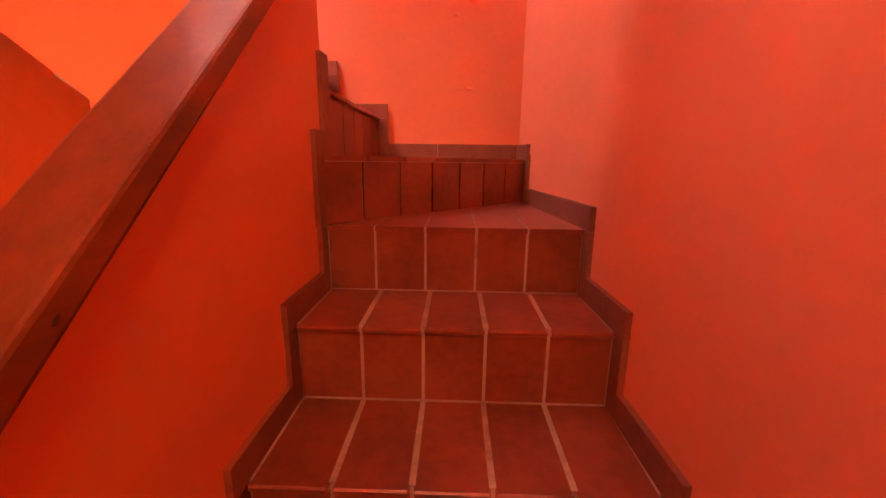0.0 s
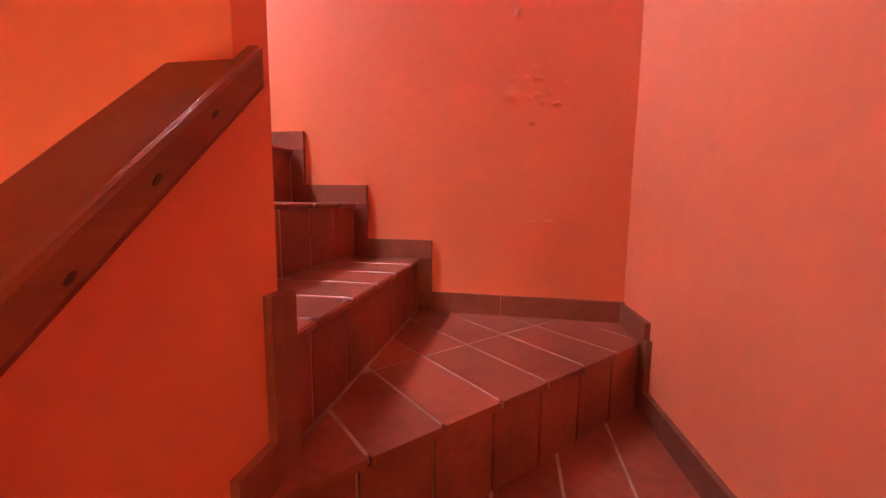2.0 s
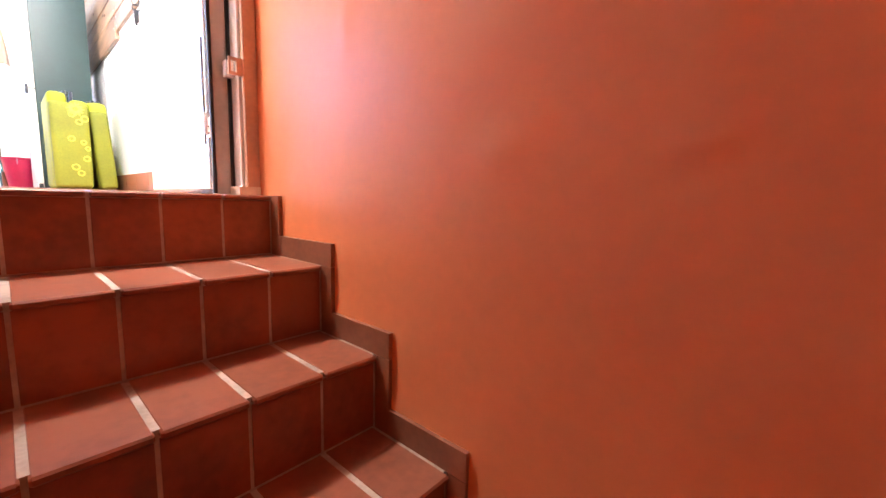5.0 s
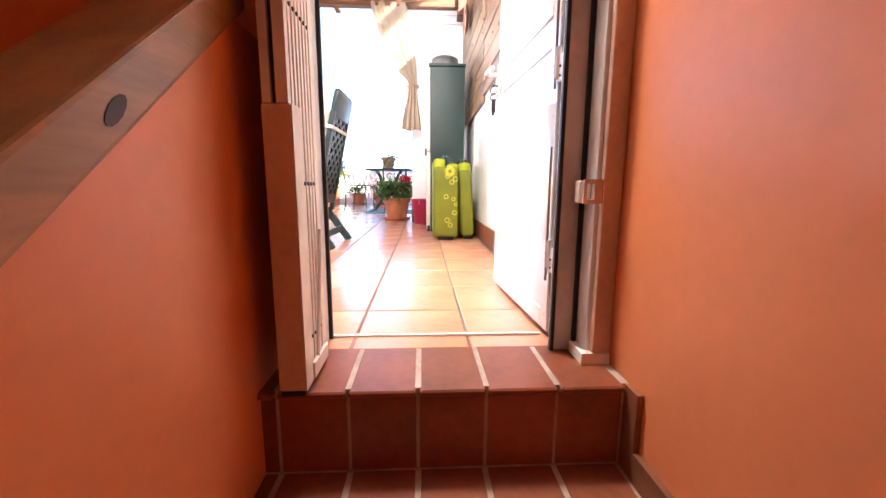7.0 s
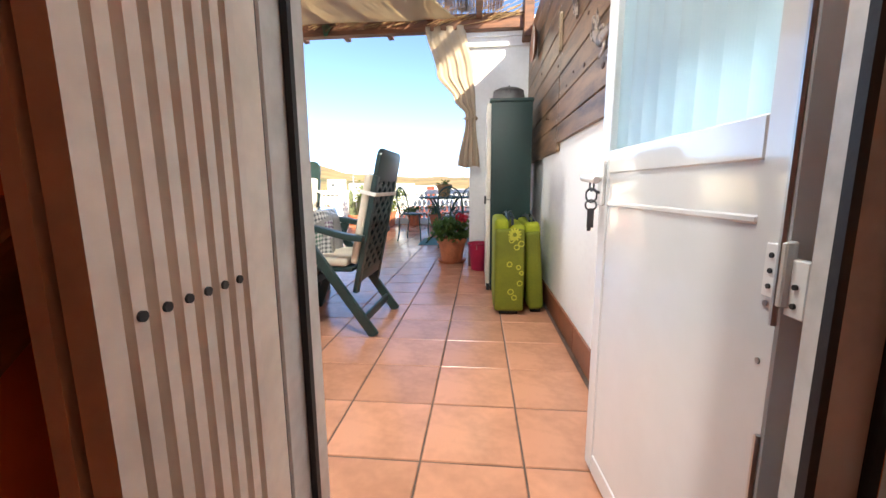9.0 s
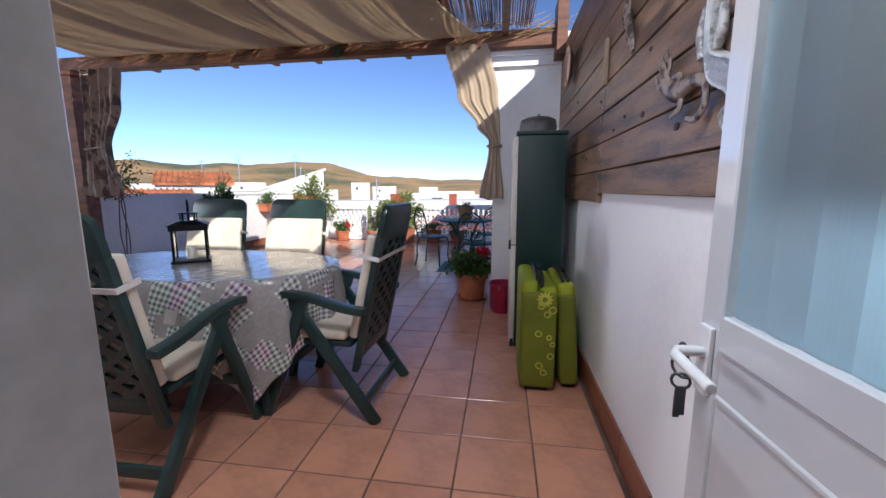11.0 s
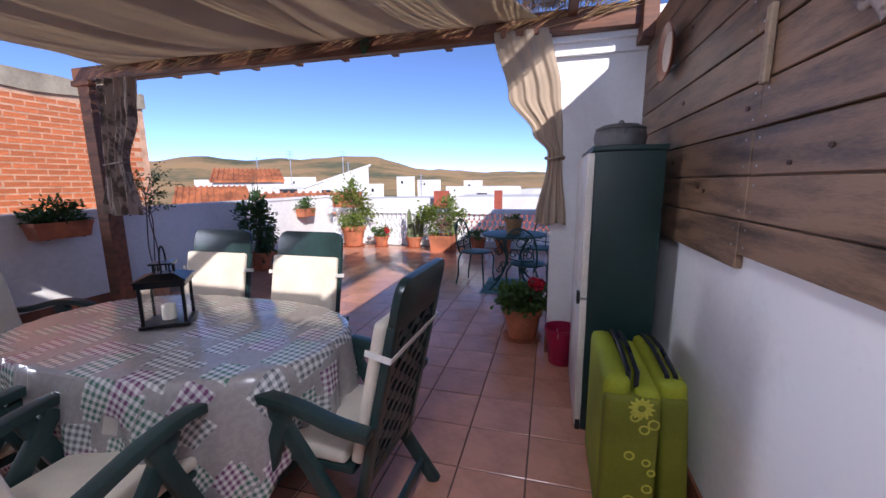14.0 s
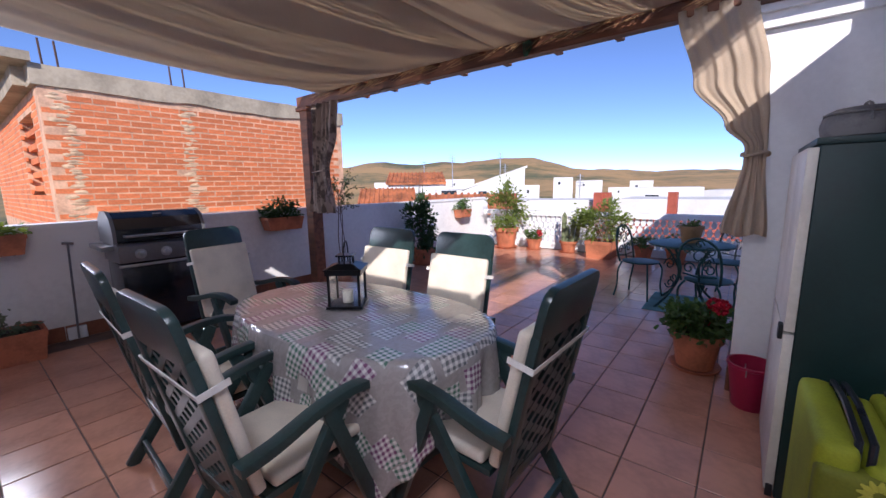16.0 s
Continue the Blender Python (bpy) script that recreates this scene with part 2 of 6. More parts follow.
rb = random.Random(4)
bumps = [(0.272, -0.47, 0.016, 0.007, 0.008), (0.225, -0.465, 0.008, 0.006, 0.005), (0.12, -0.44, 0.028, 0.02, 0.005), (0.26, -0.875, 0.018, 0.006, 0.006),
         (0.21, -0.875, 0.012, 0.004, 0.005), (0.13, -0.17, 0.01, 0.016, 0.007), (0.05, -0.09, 0.014, 0.007, 0.006), (0.1, -0.085, 0.007, 0.009, 0.004), (0.33, -0.03, 0.008, 0.02, 0.006)]
bumps += [(0.23 + rb.gauss(0, 0.06), -0.44 + rb.gauss(0, 0.045), rb.uniform(0.005, 0.013), rb.uniform(0.004, 0.008), rb.uniform(0.002, 0.005)) for _ in range(16)]
bumps += [(rb.uniform(-1.2, 0.5), rb.uniform(-0.9, 0.6), rb.uniform(0.02, 0.06), rb.uniform(0.02, 0.06), rb.uniform(0.0015, 0.003)) for _ in range(18)]
blistered("wall_far", -1.88, 0.60, -3.6, 2.36, lambda u, z, d: (u, YF - d, z), bumps, ORANGE, "orange painted plaster wall with blistered patches along the stairs", us=((-0.25, 80), (0.60, 170)), zs=((-1.25, 40), (0.15, 280), (2.36, 60)))
blistered("wall_right", -1.4, YF, -3.6, 2.36, lambda u, z, d: (xr(u) - d, u, z), [(0.4, -0.6, 0.05, 0.09, 0.002), (1.0, -0.2, 0.08, 0.05, 0.002)], ORANGE, "orange painted plaster wall beside the stairs", us=(80,), zs=(110,))
boxes("wall_south", ORANGE, "orange plaster wall at the foot of the stairs", (-1.9, 0.75, -1.55, -1.4, -3.6, 2.36), category="wall")
boxes("wall_west", ORANGE, "orange plaster wall closing the stairwell", (-1.9, -1.75, -1.4, 1.38, -3.6, 2.36), (-1.9, -1.75, 1.38, 2.33, -3.6, -0.36), category="wall")
boxes("ceiling_stairwell", WHITE, "white plaster ceiling above the stairwell", (-1.88, 0.75, -1.55, 2.5, 2.36, 2.46), category="ceiling")
boxes("floor_hall", STEP_TILE, "terracotta hall floor at the foot of the stairs", (-1.9, 0.75, -1.55, 2.5, -3.7, -3.6), category="floor")
# low wall beside the first flight, pillar at the turn, low wall beside the second flight
bm = bmesh.new()
prism(bm, [(-1.4, -3.6), (1.345, -3.6), (1.345, -0.70), (-1.4, -3.185)], XL - 0.10, XL, "x")
solid("wall_inner_lower", bm, ORANGE, "orange low wall beside the lower flight", "wall")
bm = bmesh.new()
prism(bm, [(XL - 0.10, 1.345), (XL, 1.345), (XL, 1.415), (XL - 0.015, 1.435), (XL - 0.10, 1.435)], -3.6, 2.36)
solid("pillar", bm, ORANGE, "orange plastered pillar at the turn of the stairs", "pillar")
bm = bmesh.new()
prism(bm, [(XL - 0.10, -1.543), (XL - 0.10, -0.235), (-1.56, 0.755), (-1.75, 0.755), (-1.75, -0.384)], 1.40, 1.50, "y")
solid("wall_inner_upper", bm, ORANGE, "orange low wall beside the upper flight", "wall")
# door wall: what stands round the opening
boxes("wall_door", ORANGE, "orange plaster wall round the terrace door", (-1.88, -1.70, 1.38, 1.50, -1.0, 2.36), (-1.88, -1.70, 1.50, 2.33, 2.06, 2.36), category="wall")

# steps: solid bodies in grout colour, faced with single tiles below
FLIGHT1 = [(0.83 - 0.262 * k, -(9 + k) * RISE) for k in range(9)]      # y of the nosing, height
FLIGHT2 = [(-0.215, -5 * RISE), (-0.470, -4 * RISE), (-0.725, -3 * RISE), (-0.980, -2 * RISE), (-1.238, -RISE), (-1.555, 0.0)]
G = 0.0015
bm = bmesh.new()
ys = [1.36, *[y for y, z in FLIGHT1]]
for (y, z) in [(1.095, -8 * RISE), *FLIGHT1]:
    prism(bm, [(XL, y + 0.004), (xr(y) + 0.02, y + 0.004), (xr(y) + 0.02, y + 0.30), (XL, y + 0.30)], -3.6, z - G)
solid("staircase_lower", bm, GROUT, "grey mortar body of the lower tiled flight", "stairs")
bm = bmesh.new()
prism(bm, [(XL, 1.364), (0.61, 1.364), (0.55, 2.33), (0.45, 2.2), (XL, 1.45)], -3.6, -7 * RISE - G)
DN = [(XL - 0.005 + 0.255 * k, 1.345 + 0.2757 * k) for k in range(4)]
DNB = [(x - 0.001, y + 0.002) for x, y in DN]
prism(bm, [*DNB, (0.56, 2.34), (XL - 0.04, 2.34)], -3.6, -6 * RISE - G)
solid("staircase_turn", bm, GROUT, "grey mortar body of the tiled winder steps", "stairs")
bm = bmesh.new()
for i, (x, z) in enumerate(FLIGHT2[:-1]):
    back = FLIGHT2[i + 1][0] - 0.03
    prism(bm, [(x - 0.004, z - G), (back, z - G), (back, z - 0.386), (x - 0.004, z - 0.59)], 1.425, YF, "y")
prism(bm, [(-1.559, -G), (-1.89, -G), (-1.89, -0.35), (-1.559, -0.35)], 1.425, YF, "y")
solid("staircase_upper", bm, GROUT, "grey mortar body of the upper tiled flight", "stairs")

# wooden rails on the low walls
def rail(name, a, b, width, height, label, wood, knots):
    a, b = Vector(a), Vector(b)
    d = b - a
    bm = bmesh.new()
    up, side = Vector((0, 0, 1)), d.cross(Vector((0, 0, 1))).normalized()
    v = [[bm.verts.new(p + side * s * width / 2 + up * h) for s, h in ((-1, 0), (1, 0), (1, height), (-1, height))] for p in (a, b)]
    for k in range(4):
        bm.faces.new((v[0][k], v[0][(k + 1) % 4], v[1][(k + 1) % 4], v[1][k]))
    bm.faces.new(v[0]), bm.faces.new(v[1][::-1])
    soft(bm, 0.007, 2)
    ob = thing(name, pose(0, 0, 0), label, "handrail")
    part("beam", bm, wood, ob)
    for f, h, r in knots:
        p = a + d * f + up * height * h
        bm = bmesh.new()
        ring = [(1.7 * r * math.cos(q), r * math.sin(q)) for q in (2 * math.pi * k / 12 for k in range(12))]
        va = [[bm.verts.new(p + side * (width / 2 + off) + d.normalized() * u + up * w) for u, w in ring] for off in (-0.004, 0.0012)]
        for k in range(12):
            bm.faces.new((va[0][k], va[0][(k + 1) % 12], va[1][(k + 1) % 12], va[1][k]))
        bm.faces.new(va[0][::-1]), bm.faces.new(va[1])
        part("knot", bm, KNOT, ob, "dark wood knot")
    return ob
rail("handrail", (XL - 0.04, -1.38, -3.162), (XL - 0.04, 1.378, -0.666), 0.12, 0.055, "dark brown varnished wooden handrail on the lower low wall", RAIL_WOOD, ((0.70, 0.45, 0.0035), (0.912, 0.35, 0.0035), (0.940, 0.45, 0.004), (0.967, 0.55, 0.0035)))
rail("handrail", (-0.32, 1.44, -0.238), (-1.60, 1.44, 0.786), 0.14, 0.085, "brown wooden handrail on the upper low wall, door light in its tone", LIT_RAIL_WOOD, ((0.71, 0.45, 0.014), (0.35, 0.4, 0.008)))

# ---- terrace shell ----
XB = -10.6                       # balustrade
PW = -3.30                       # inner face of the side parapet
boxes("floor", DARK_GROUT, "dark grout bed of the terrace floor", (XB - 0.2, -1.88, PW - 0.2, 2.5, -0.25, -0.004), category="floor")
boxes("wall_north", WHITE, "white plaster wall under the plank cladding", (-5.65, -1.88, 2.352, 2.55, -0.25, 1.152), category="wall")
boxes("wall_house", WHITE, "white plaster house wall with the terrace door", (-1.98, -1.88, 0.4, 1.50, -0.004, 2.46), (-1.98, -1.88, PW, 0.4, -0.004, 2.46), (-1.98, -1.88, 1.50, 2.352, 2.06, 2.46), (-1.98, -1.88, 2.30, 2.352, -0.004, 2.06), category="wall")
boxes("wall_pier", WHITE, "white plastered pier with stepped cornice", (-6.1, -5.56, 1.73, 2.40, -0.004, 2.28), (-6.15, -5.52, 1.69, 2.40, 2.28, 2.36), (-6.18, -5.48, 1.65, 2.40, 2.36, 2.47), (-6.2, -5.44, 1.61, 2.44, 2.47, 2.52), category="wall")
boxes("wall_north_far", WHITE, "white plastered boundary wall of the terrace", (XB, -6.1, 2.35, 2.5, -0.25, 2.4), category="wall")
boxes("parapet", WHITE_OLD, "white plastered terrace parapet", (XB - 0.1, -1.98, PW - 0.18, PW, -0.25, 1.08), (XB - 0.1, -1.98, PW - 0.2, PW + 0.02, 1.08, 1.12), category="wall")

# ---- door, frame, folding gate ----
bm = bmesh.new()
for d in ((-1.842, -1.782, 1.500, 1.585, 0.0, 2.03), (-1.782, -1.74, 2.212, 2.264, 0.0, 2.03), (-1.842, -1.74, 1.585, 2.212, 1.98, 2.03)):
    box(bm, *d)
for d in ((-1.96, -1.843, 1.500, 1.560, 0.0, 2.03), (-1.96, -1.821, 2.268, 2.302, 0.0, 2.03), (-1.96, -1.843, 1.56, 2.268, 1.99, 2.03)):
    box(bm, *d)
soft(bm, 0.003, 1)
frame_ob = thing("door_frame", pose(0, 0, 0), "grey white aluminium door frame with black rubber seals", "door frame", kind="structure")
part("jambs", bm, FRAME_METAL, frame_ob)
for x, y in ((-1.840, 1.590), (-1.778, 1.577), (-1.738, 2.206), (-1.736, 2.266)):
    bm = bmesh.new()
    box(bm, x - 0.006, x + 0.006, y - 0.005, y + 0.005, 0.004, 1.98)
    part("seal", bm, RUBBER, frame_ob, "black rubber seal")
for z0, z1 in ((0.18, 0.55), (0.70, 1.15)):
    bm = bmesh.new()
    tube(bm, [(-1.815, 2.206, z0), (-1.815, 2.206, z1)], 0.004, 6)
    part("lock_rod", bm, STEEL, frame_ob, "thin zinc rod beside the hinges")
bm = bmesh.new()
box(bm, -1.866, -1.852, 1.575, 2.212, -0.002, 0.006)
part("sill", bm, FRAME_METAL, frame_ob, "thin metal door sill")

# door leaf: lower panel, ribbed frosted pane, handle and keys
door = thing("door_1", pose(-1.825, 2.240, 0.02, 0, 0, 183.6), "open white metal door with frosted ribbed pane", "door", kind="structure")
W, H = 0.633, 1.95
bm = bmesh.new()
for x0, x1, z0, z1 in ((0, 0.055, 0, H), (W - 0.055, W, 0, H), (0.055, W - 0.055, 0, 0.06), (0.055, W - 0.055, H - 0.06, H), (0.055, W - 0.055, 0.885, 0.945), (0.055, W - 0.055, 0.80, 0.812)):
    box(bm, x0, x1, -0.02, 0.022, z0, z1)
soft(bm, 0.003, 1)
part("frame", bm, DOOR_LACQUER, door)
for z0, z1 in ((0.06, 0.80), (0.812, 0.885)):
    bm = bmesh.new()
    box(bm, 0.055, W - 0.055, -0.014, 0.018, z0, z1)
    part("panel", bm, DOOR_LACQUER, door)
bm = bmesh.new()
n = 64
rows = []
for i in range(n + 1):
    x = 0.055 + (W - 0.11) * i / n
    y = 0.004 + 0.0035 * abs(math.sin(i * math.pi / 8))
    rows.append([bm.verts.new((x, yy, z)) for yy, z in ((y, 0.945), (y, H - 0.06), (-0.004, H - 0.06), (-0.004, 0.945))])
for a, b in zip(rows, rows[1:]):
    for k in range(4):
        bm.faces.new((a[k], b[k], b[(k + 1) % 4], a[(k + 1) % 4]))
pane = part("pane", bm, FROSTED, door, "frosted ribbed glass pane")
pane.visible_shadow = False
bm = bmesh.new()
box(bm, W - 0.045, W - 0.012, 0.022, 0.032, 0.80, 0.92)
tube(bm, [(W - 0.03, 0.03, 0.875), (W - 0.03, 0.075, 0.875), (W - 0.05, 0.085, 0.875), (W - 0.15, 0.085, 0.868)], 0.010)
box(bm, W - 0.045, W - 0.012, -0.034, -0.02, 0.80, 0.92)
tube(bm, [(W - 0.03, -0.03, 0.875), (W - 0.03, -0.06, 0.875), (W - 0.05, -0.066, 0.875), (W - 0.14, -0.066, 0.868)], 0.009)
soft(bm, 0.002, 1)
part("handle", bm, WHITE_METAL, door, "white lever handle", True)
bm = bmesh.new()
for k, (a, r) in enumerate(((0.0, 0.016), (0.5, 0.02), (1.1, 0.015))):
    c = Vector((W + 0.012, 0.04, 0.855 - 0.028 * k))
    tube(bm, [c + Vector((r * math.cos(q) * math.cos(a), r * math.cos(q) * math.sin(a), r * math.sin(q))) for q in (2 * math.pi * i / 12 for i in range(13))], 0.0028, 5)
box(bm, W + 0.006, W + 0.010, 0.032, 0.050, 0.735, 0.79)
box(bm, W + 0.015, W + 0.019, 0.036, 0.046, 0.725, 0.775)
tube(bm, [(W - 0.03, 0.034, 0.835), (W + 0.01, 0.04, 0.845)], 0.004)
part("keys", bm, material("dark_key_steel", (0.08, 0.085, 0.09), 0.35, metal=0.8), door, "bunch of keys hanging in the lock")
for z in (0.235, 0.745, 1.70):
    bm = bmesh.new()
    box(bm, -0.004, 0.024, 0.022, 0.029, z - 0.035, z + 0.035)
    tube(bm, [(-0.008, 0.028, z - 0.04), (-0.008, 0.028, z + 0.04)], 0.010)
    box(bm, -0.040, -0.012, 0.018, 0.028, z - 0.05, z + 0.02)
    soft(bm, 0.0015, 1)
    hinge = part("hinge", bm, WHITE_METAL, door)
    bm = bmesh.new()
    for dx, dz in ((0.012, -0.02), (0.012, 0.0), (0.012, 0.02), (-0.026, -0.035), (-0.026, -0.012)):
        tube(bm, [(dx, 0.024, z + dz), (dx, 0.031, z + dz)], 0.0035, 8)
    part("screws", bm, RUBBER, hinge)
for z in (0.05, 0.62, 0.70, 1.35):
    bm = bmesh.new()
    tube(bm, [(0.022, 0.022, z), (0.022, 0.0240, z)], 0.004, 10)
    part("rivet", bm, STEEL, door)

# folded scissor gate along the left of the passage
gate = thing("folding_gate", pose(0, 0, 0), "cream folded scissor security gate standing beside the door", "gate")
GX = [-1.562 - 0.0225 * k for k in range(7)]
GY = 1.604                       # face of the folded slats
for k, x in enumerate(GX):
    bm = bmesh.new()
    prism(bm, [(x - 0.0092, GY - 0.03), (x + 0.0092, GY - 0.03), (x + 0.0092, GY - 0.008), (x + 0.006, GY), (x - 0.006, GY), (x - 0.0092, GY - 0.008)], 0.025, 1.96)
    slat = part("slat", bm, GATE_METAL, gate)
    for z in (0.105, 0.448, 0.783, 1.128, 1.473) if k < 6 else ():
        bm = bmesh.new()
        tube(bm, [(x, GY - 0.004, z), (x, GY + 0.0025, z)], 0.0042, 10)
        part("rivet", bm, RUBBER, slat, "round dark rivet")
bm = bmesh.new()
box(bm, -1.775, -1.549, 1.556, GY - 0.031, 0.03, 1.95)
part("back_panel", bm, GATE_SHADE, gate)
bm = bmesh.new()
box(bm, -1.762, -1.712, GY - 0.030, GY - 0.010, 0.03, 1.95)
soft(bm, 0.003, 1)
part("hinge_strip", bm, GATE_METAL, gate)
# End block toned pinkish with stair light in the colour; side plate stays cream.
bm = bmesh.new()
box(bm, -1.548, -1.528, 1.553, 1.609, 0.012, 0.597)
soft(bm, 0.003, 1)
part("end_stile", bm, PINK_TONED, gate, "cream end block toned pinkish by stair light")
bm = bmesh.new()
box(bm, -1.578, -1.529, 1.6093, 1.6108, 0.012, 0.597)
part("side_plate", bm, GATE_METAL, gate)
# The middle black strip stands in for shade between the two plates.
for name, mat, y0, y1, x0, label in (("edge_strip", GATE_METAL, 1.556, 1.572, -1.530, ""), ("gap_seal", RUBBER, 1.573, 1.581, -1.538, "black strip standing for shade between the strips"), ("lock_strip", GATE_METAL, 1.582, 1.604, -1.530, "")):
    bm = bmesh.new()
    box(bm, -1.548, x0, y0, y1, 0.598, 1.97)
    part(name, bm, mat, gate, label)
bm = bmesh.new()
box(bm, -1.56, -1.53, 1.556, 1.606, 0.0, 0.0115)
part("foot", bm, RUBBER, gate)
bm = bmesh.new()
tube(bm, [(-1.622, GY + 0.006, 0.03), (-1.692, GY + 0.006, 0.34)], 0.0045, 6)
part("brace", bm, GATE_METAL, gate)
bm = bmesh.new()
box(bm, -1.705, -1.585, GY + 0.0005, GY + 0.010, 0.012, 0.050)
soft(bm, 0.002, 1)
part("bottom_bar", bm, GATE_METAL, gate)

# catch rail of the gate on the right-hand side
rail_ob = thing("gate_catch_rail", pose(0, 0, 0), "white steel catch rail with lock box beside the door", "gate")
bm = bmesh.new()
box(bm, -1.732, -1.672, 2.272, 2.290, 0.03, 1.97)
box(bm, -1.732, -1.724, 2.290, 2.328, 0.03, 1.97)
soft(bm, 0.002, 1)
part("channel", bm, WHITE_METAL, rail_ob)
bm = bmesh.new()
box(bm, -1.671, -1.652, 2.282, 2.328, 0.03, 1.97)
soft(bm, 0.002, 1)
part("flange", bm, PINK_TONED, rail_ob, "pinkish cream steel flange")
bm = bmesh.new()
box(bm, -1.722, -1.694, 2.240, 2.271, 0.405, 0.46)
soft(bm, 0.003, 1)
part("lock_box", bm, WHITE_METAL, rail_ob)
bm = bmesh.new()
for y0, y1, z0, z1 in ((2.236, 2.243, 0.405, 0.462), (2.262, 2.281, 0.405, 0.462), (2.243, 2.262, 0.452, 0.462), (2.243, 2.262, 0.405, 0.415)):
    box(bm, -1.662, -1.654, y0, y1, z0, z1)
part("bracket", bm, PINK_TONED, rail_ob)
bm = bmesh.new()
box(bm, -1.735, -1.65, 2.255, 2.328, 0.0, 0.03)
part("foot", bm, GATE_METAL, rail_ob)

# switch box and cable on the stairwell wall
sw = thing("switch_box", pose(-1.735, 1.353, 1.03), "white plastic switch box on the stairwell wall", "switch")
bm = bmesh.new()
box(bm, -0.015, 0.025, -0.06, 0.06, -0.045, 0.05)
soft(bm, 0.008, 2)
part("body", bm, WHITE_METAL, sw)
bm = bmesh.new()
box(bm, 0.025, 0.031, -0.03, 0.03, -0.025, 0.025)
soft(bm, 0.003, 1)
part("rocker", bm, WHITE_METAL, sw)
bm = bmesh.new()
tube(bm, [(-1.742, 1.30, 1.005), (-1.742, 1.18, 1.008), (-1.742, 1.06, 0.985), (-1.742, 0.6, 0.97), (-1.742, 0.1, 0.98)], 0.006, 6)
tagged(part("cable", bm, material("red_cable", (0.25, 0.03, 0.03), 0.5)), "thin red cable along the stairwell wall", "cable")

# ---- pergola ----
PX, PY = -5.45, -2.77
REED = material("dry_reed", (0.42, 0.27, 0.13), 0.7, var=0.3, scale=5, fine=60, bump=0.3, dist=0.004)
perg = thing("pergola", pose(0, 0, 0), "brown stained timber pergola roofed with reed matting", "pergola")
def timber(name, x0, x1, y0, y1, z0, z1, label=""):
    bm = bmesh.new()
    box(bm, x0, x1, y0, y1, z0, z1)
    soft(bm, 0.006, 1)
    return part(name, bm, BEAM_WOOD, perg, label)
timber("post", PX - 0.075, PX + 0.075, PY - 0.075, PY + 0.075, 0.0, 2.40)
timber("front_beam", PX - 0.05, PX + 0.05, PY - 0.16, 2.31, 2.40, 2.545)
timber("bracket", PX - 0.10, PX + 0.10, 2.25, 2.345, 2.30, 2.75)
timber("bracket", PX - 0.10, PX + 0.10, PY - 0.12, PY + 0.12, 2.36, 2.41)
for k in range(1, 11):
    y = -2.56 + 0.487 * k
    if y < 2.3:
        timber("rafter", -5.86, -1.98, y - 0.03, y + 0.03, 2.492, 2.60)
timber("edge_batten", -5.6, -1.98, -2.66, -2.60, 2.60, 2.66)
rr = random.Random(11)
reeds = bmesh.new()
for k in range(620):
    y = -2.66 + 4.72 * k / 620 + rr.uniform(-0.004, 0.004)
    if rr.random() < 0.12:
        continue
    x0, x1 = -5.50 - rr.uniform(0, 0.12), (-2.42 if y > 0.9 else -2.0) + rr.uniform(-0.05, 0.01)
    z = 2.612 + rr.uniform(0, 0.012)
    mid = (x0 + x1) / 2
    tube(reeds, [(x0, y, z), (mid, y + rr.uniform(-0.02, 0.02), z + rr.uniform(-0.008, 0.006)), (x1, y + rr.uniform(-0.012, 0.012), z)], rr.uniform(0.0032, 0.0046), 4)
tagged(part("reed_matting", reeds, REED, perg, "loose dry reed matting"), kind="stuff")
loose = bmesh.new()
for k in range(240):
    y = rr.uniform(-2.6, 2.2)
    x = -5.385 + rr.uniform(-0.004, 0.012)
    z = rr.uniform(2.43, 2.58)
    tube(loose, [(x, y, z), (x, y + rr.uniform(0.12, 0.3), z + rr.uniform(0.02, 0.10))], 0.003, 4)
tagged(part("loose_reeds", loose, REED, perg), kind="stuff")
bm = bmesh.new()
for k in range(5):
    q = 0.02 * k
    tube(bm, [(-5.39, 0.26 + q * 0.3, 2.39), (-5.385, 0.25 + q, 2.47), (-5.39, 0.26 - q * 0.3, 2.56)], 0.004, 5)
tagged(part("garden_wire", bm, material("green_wire", (0.02, 0.10, 0.05), 0.5)), "loop of green plastic wire round the beam", "wire")

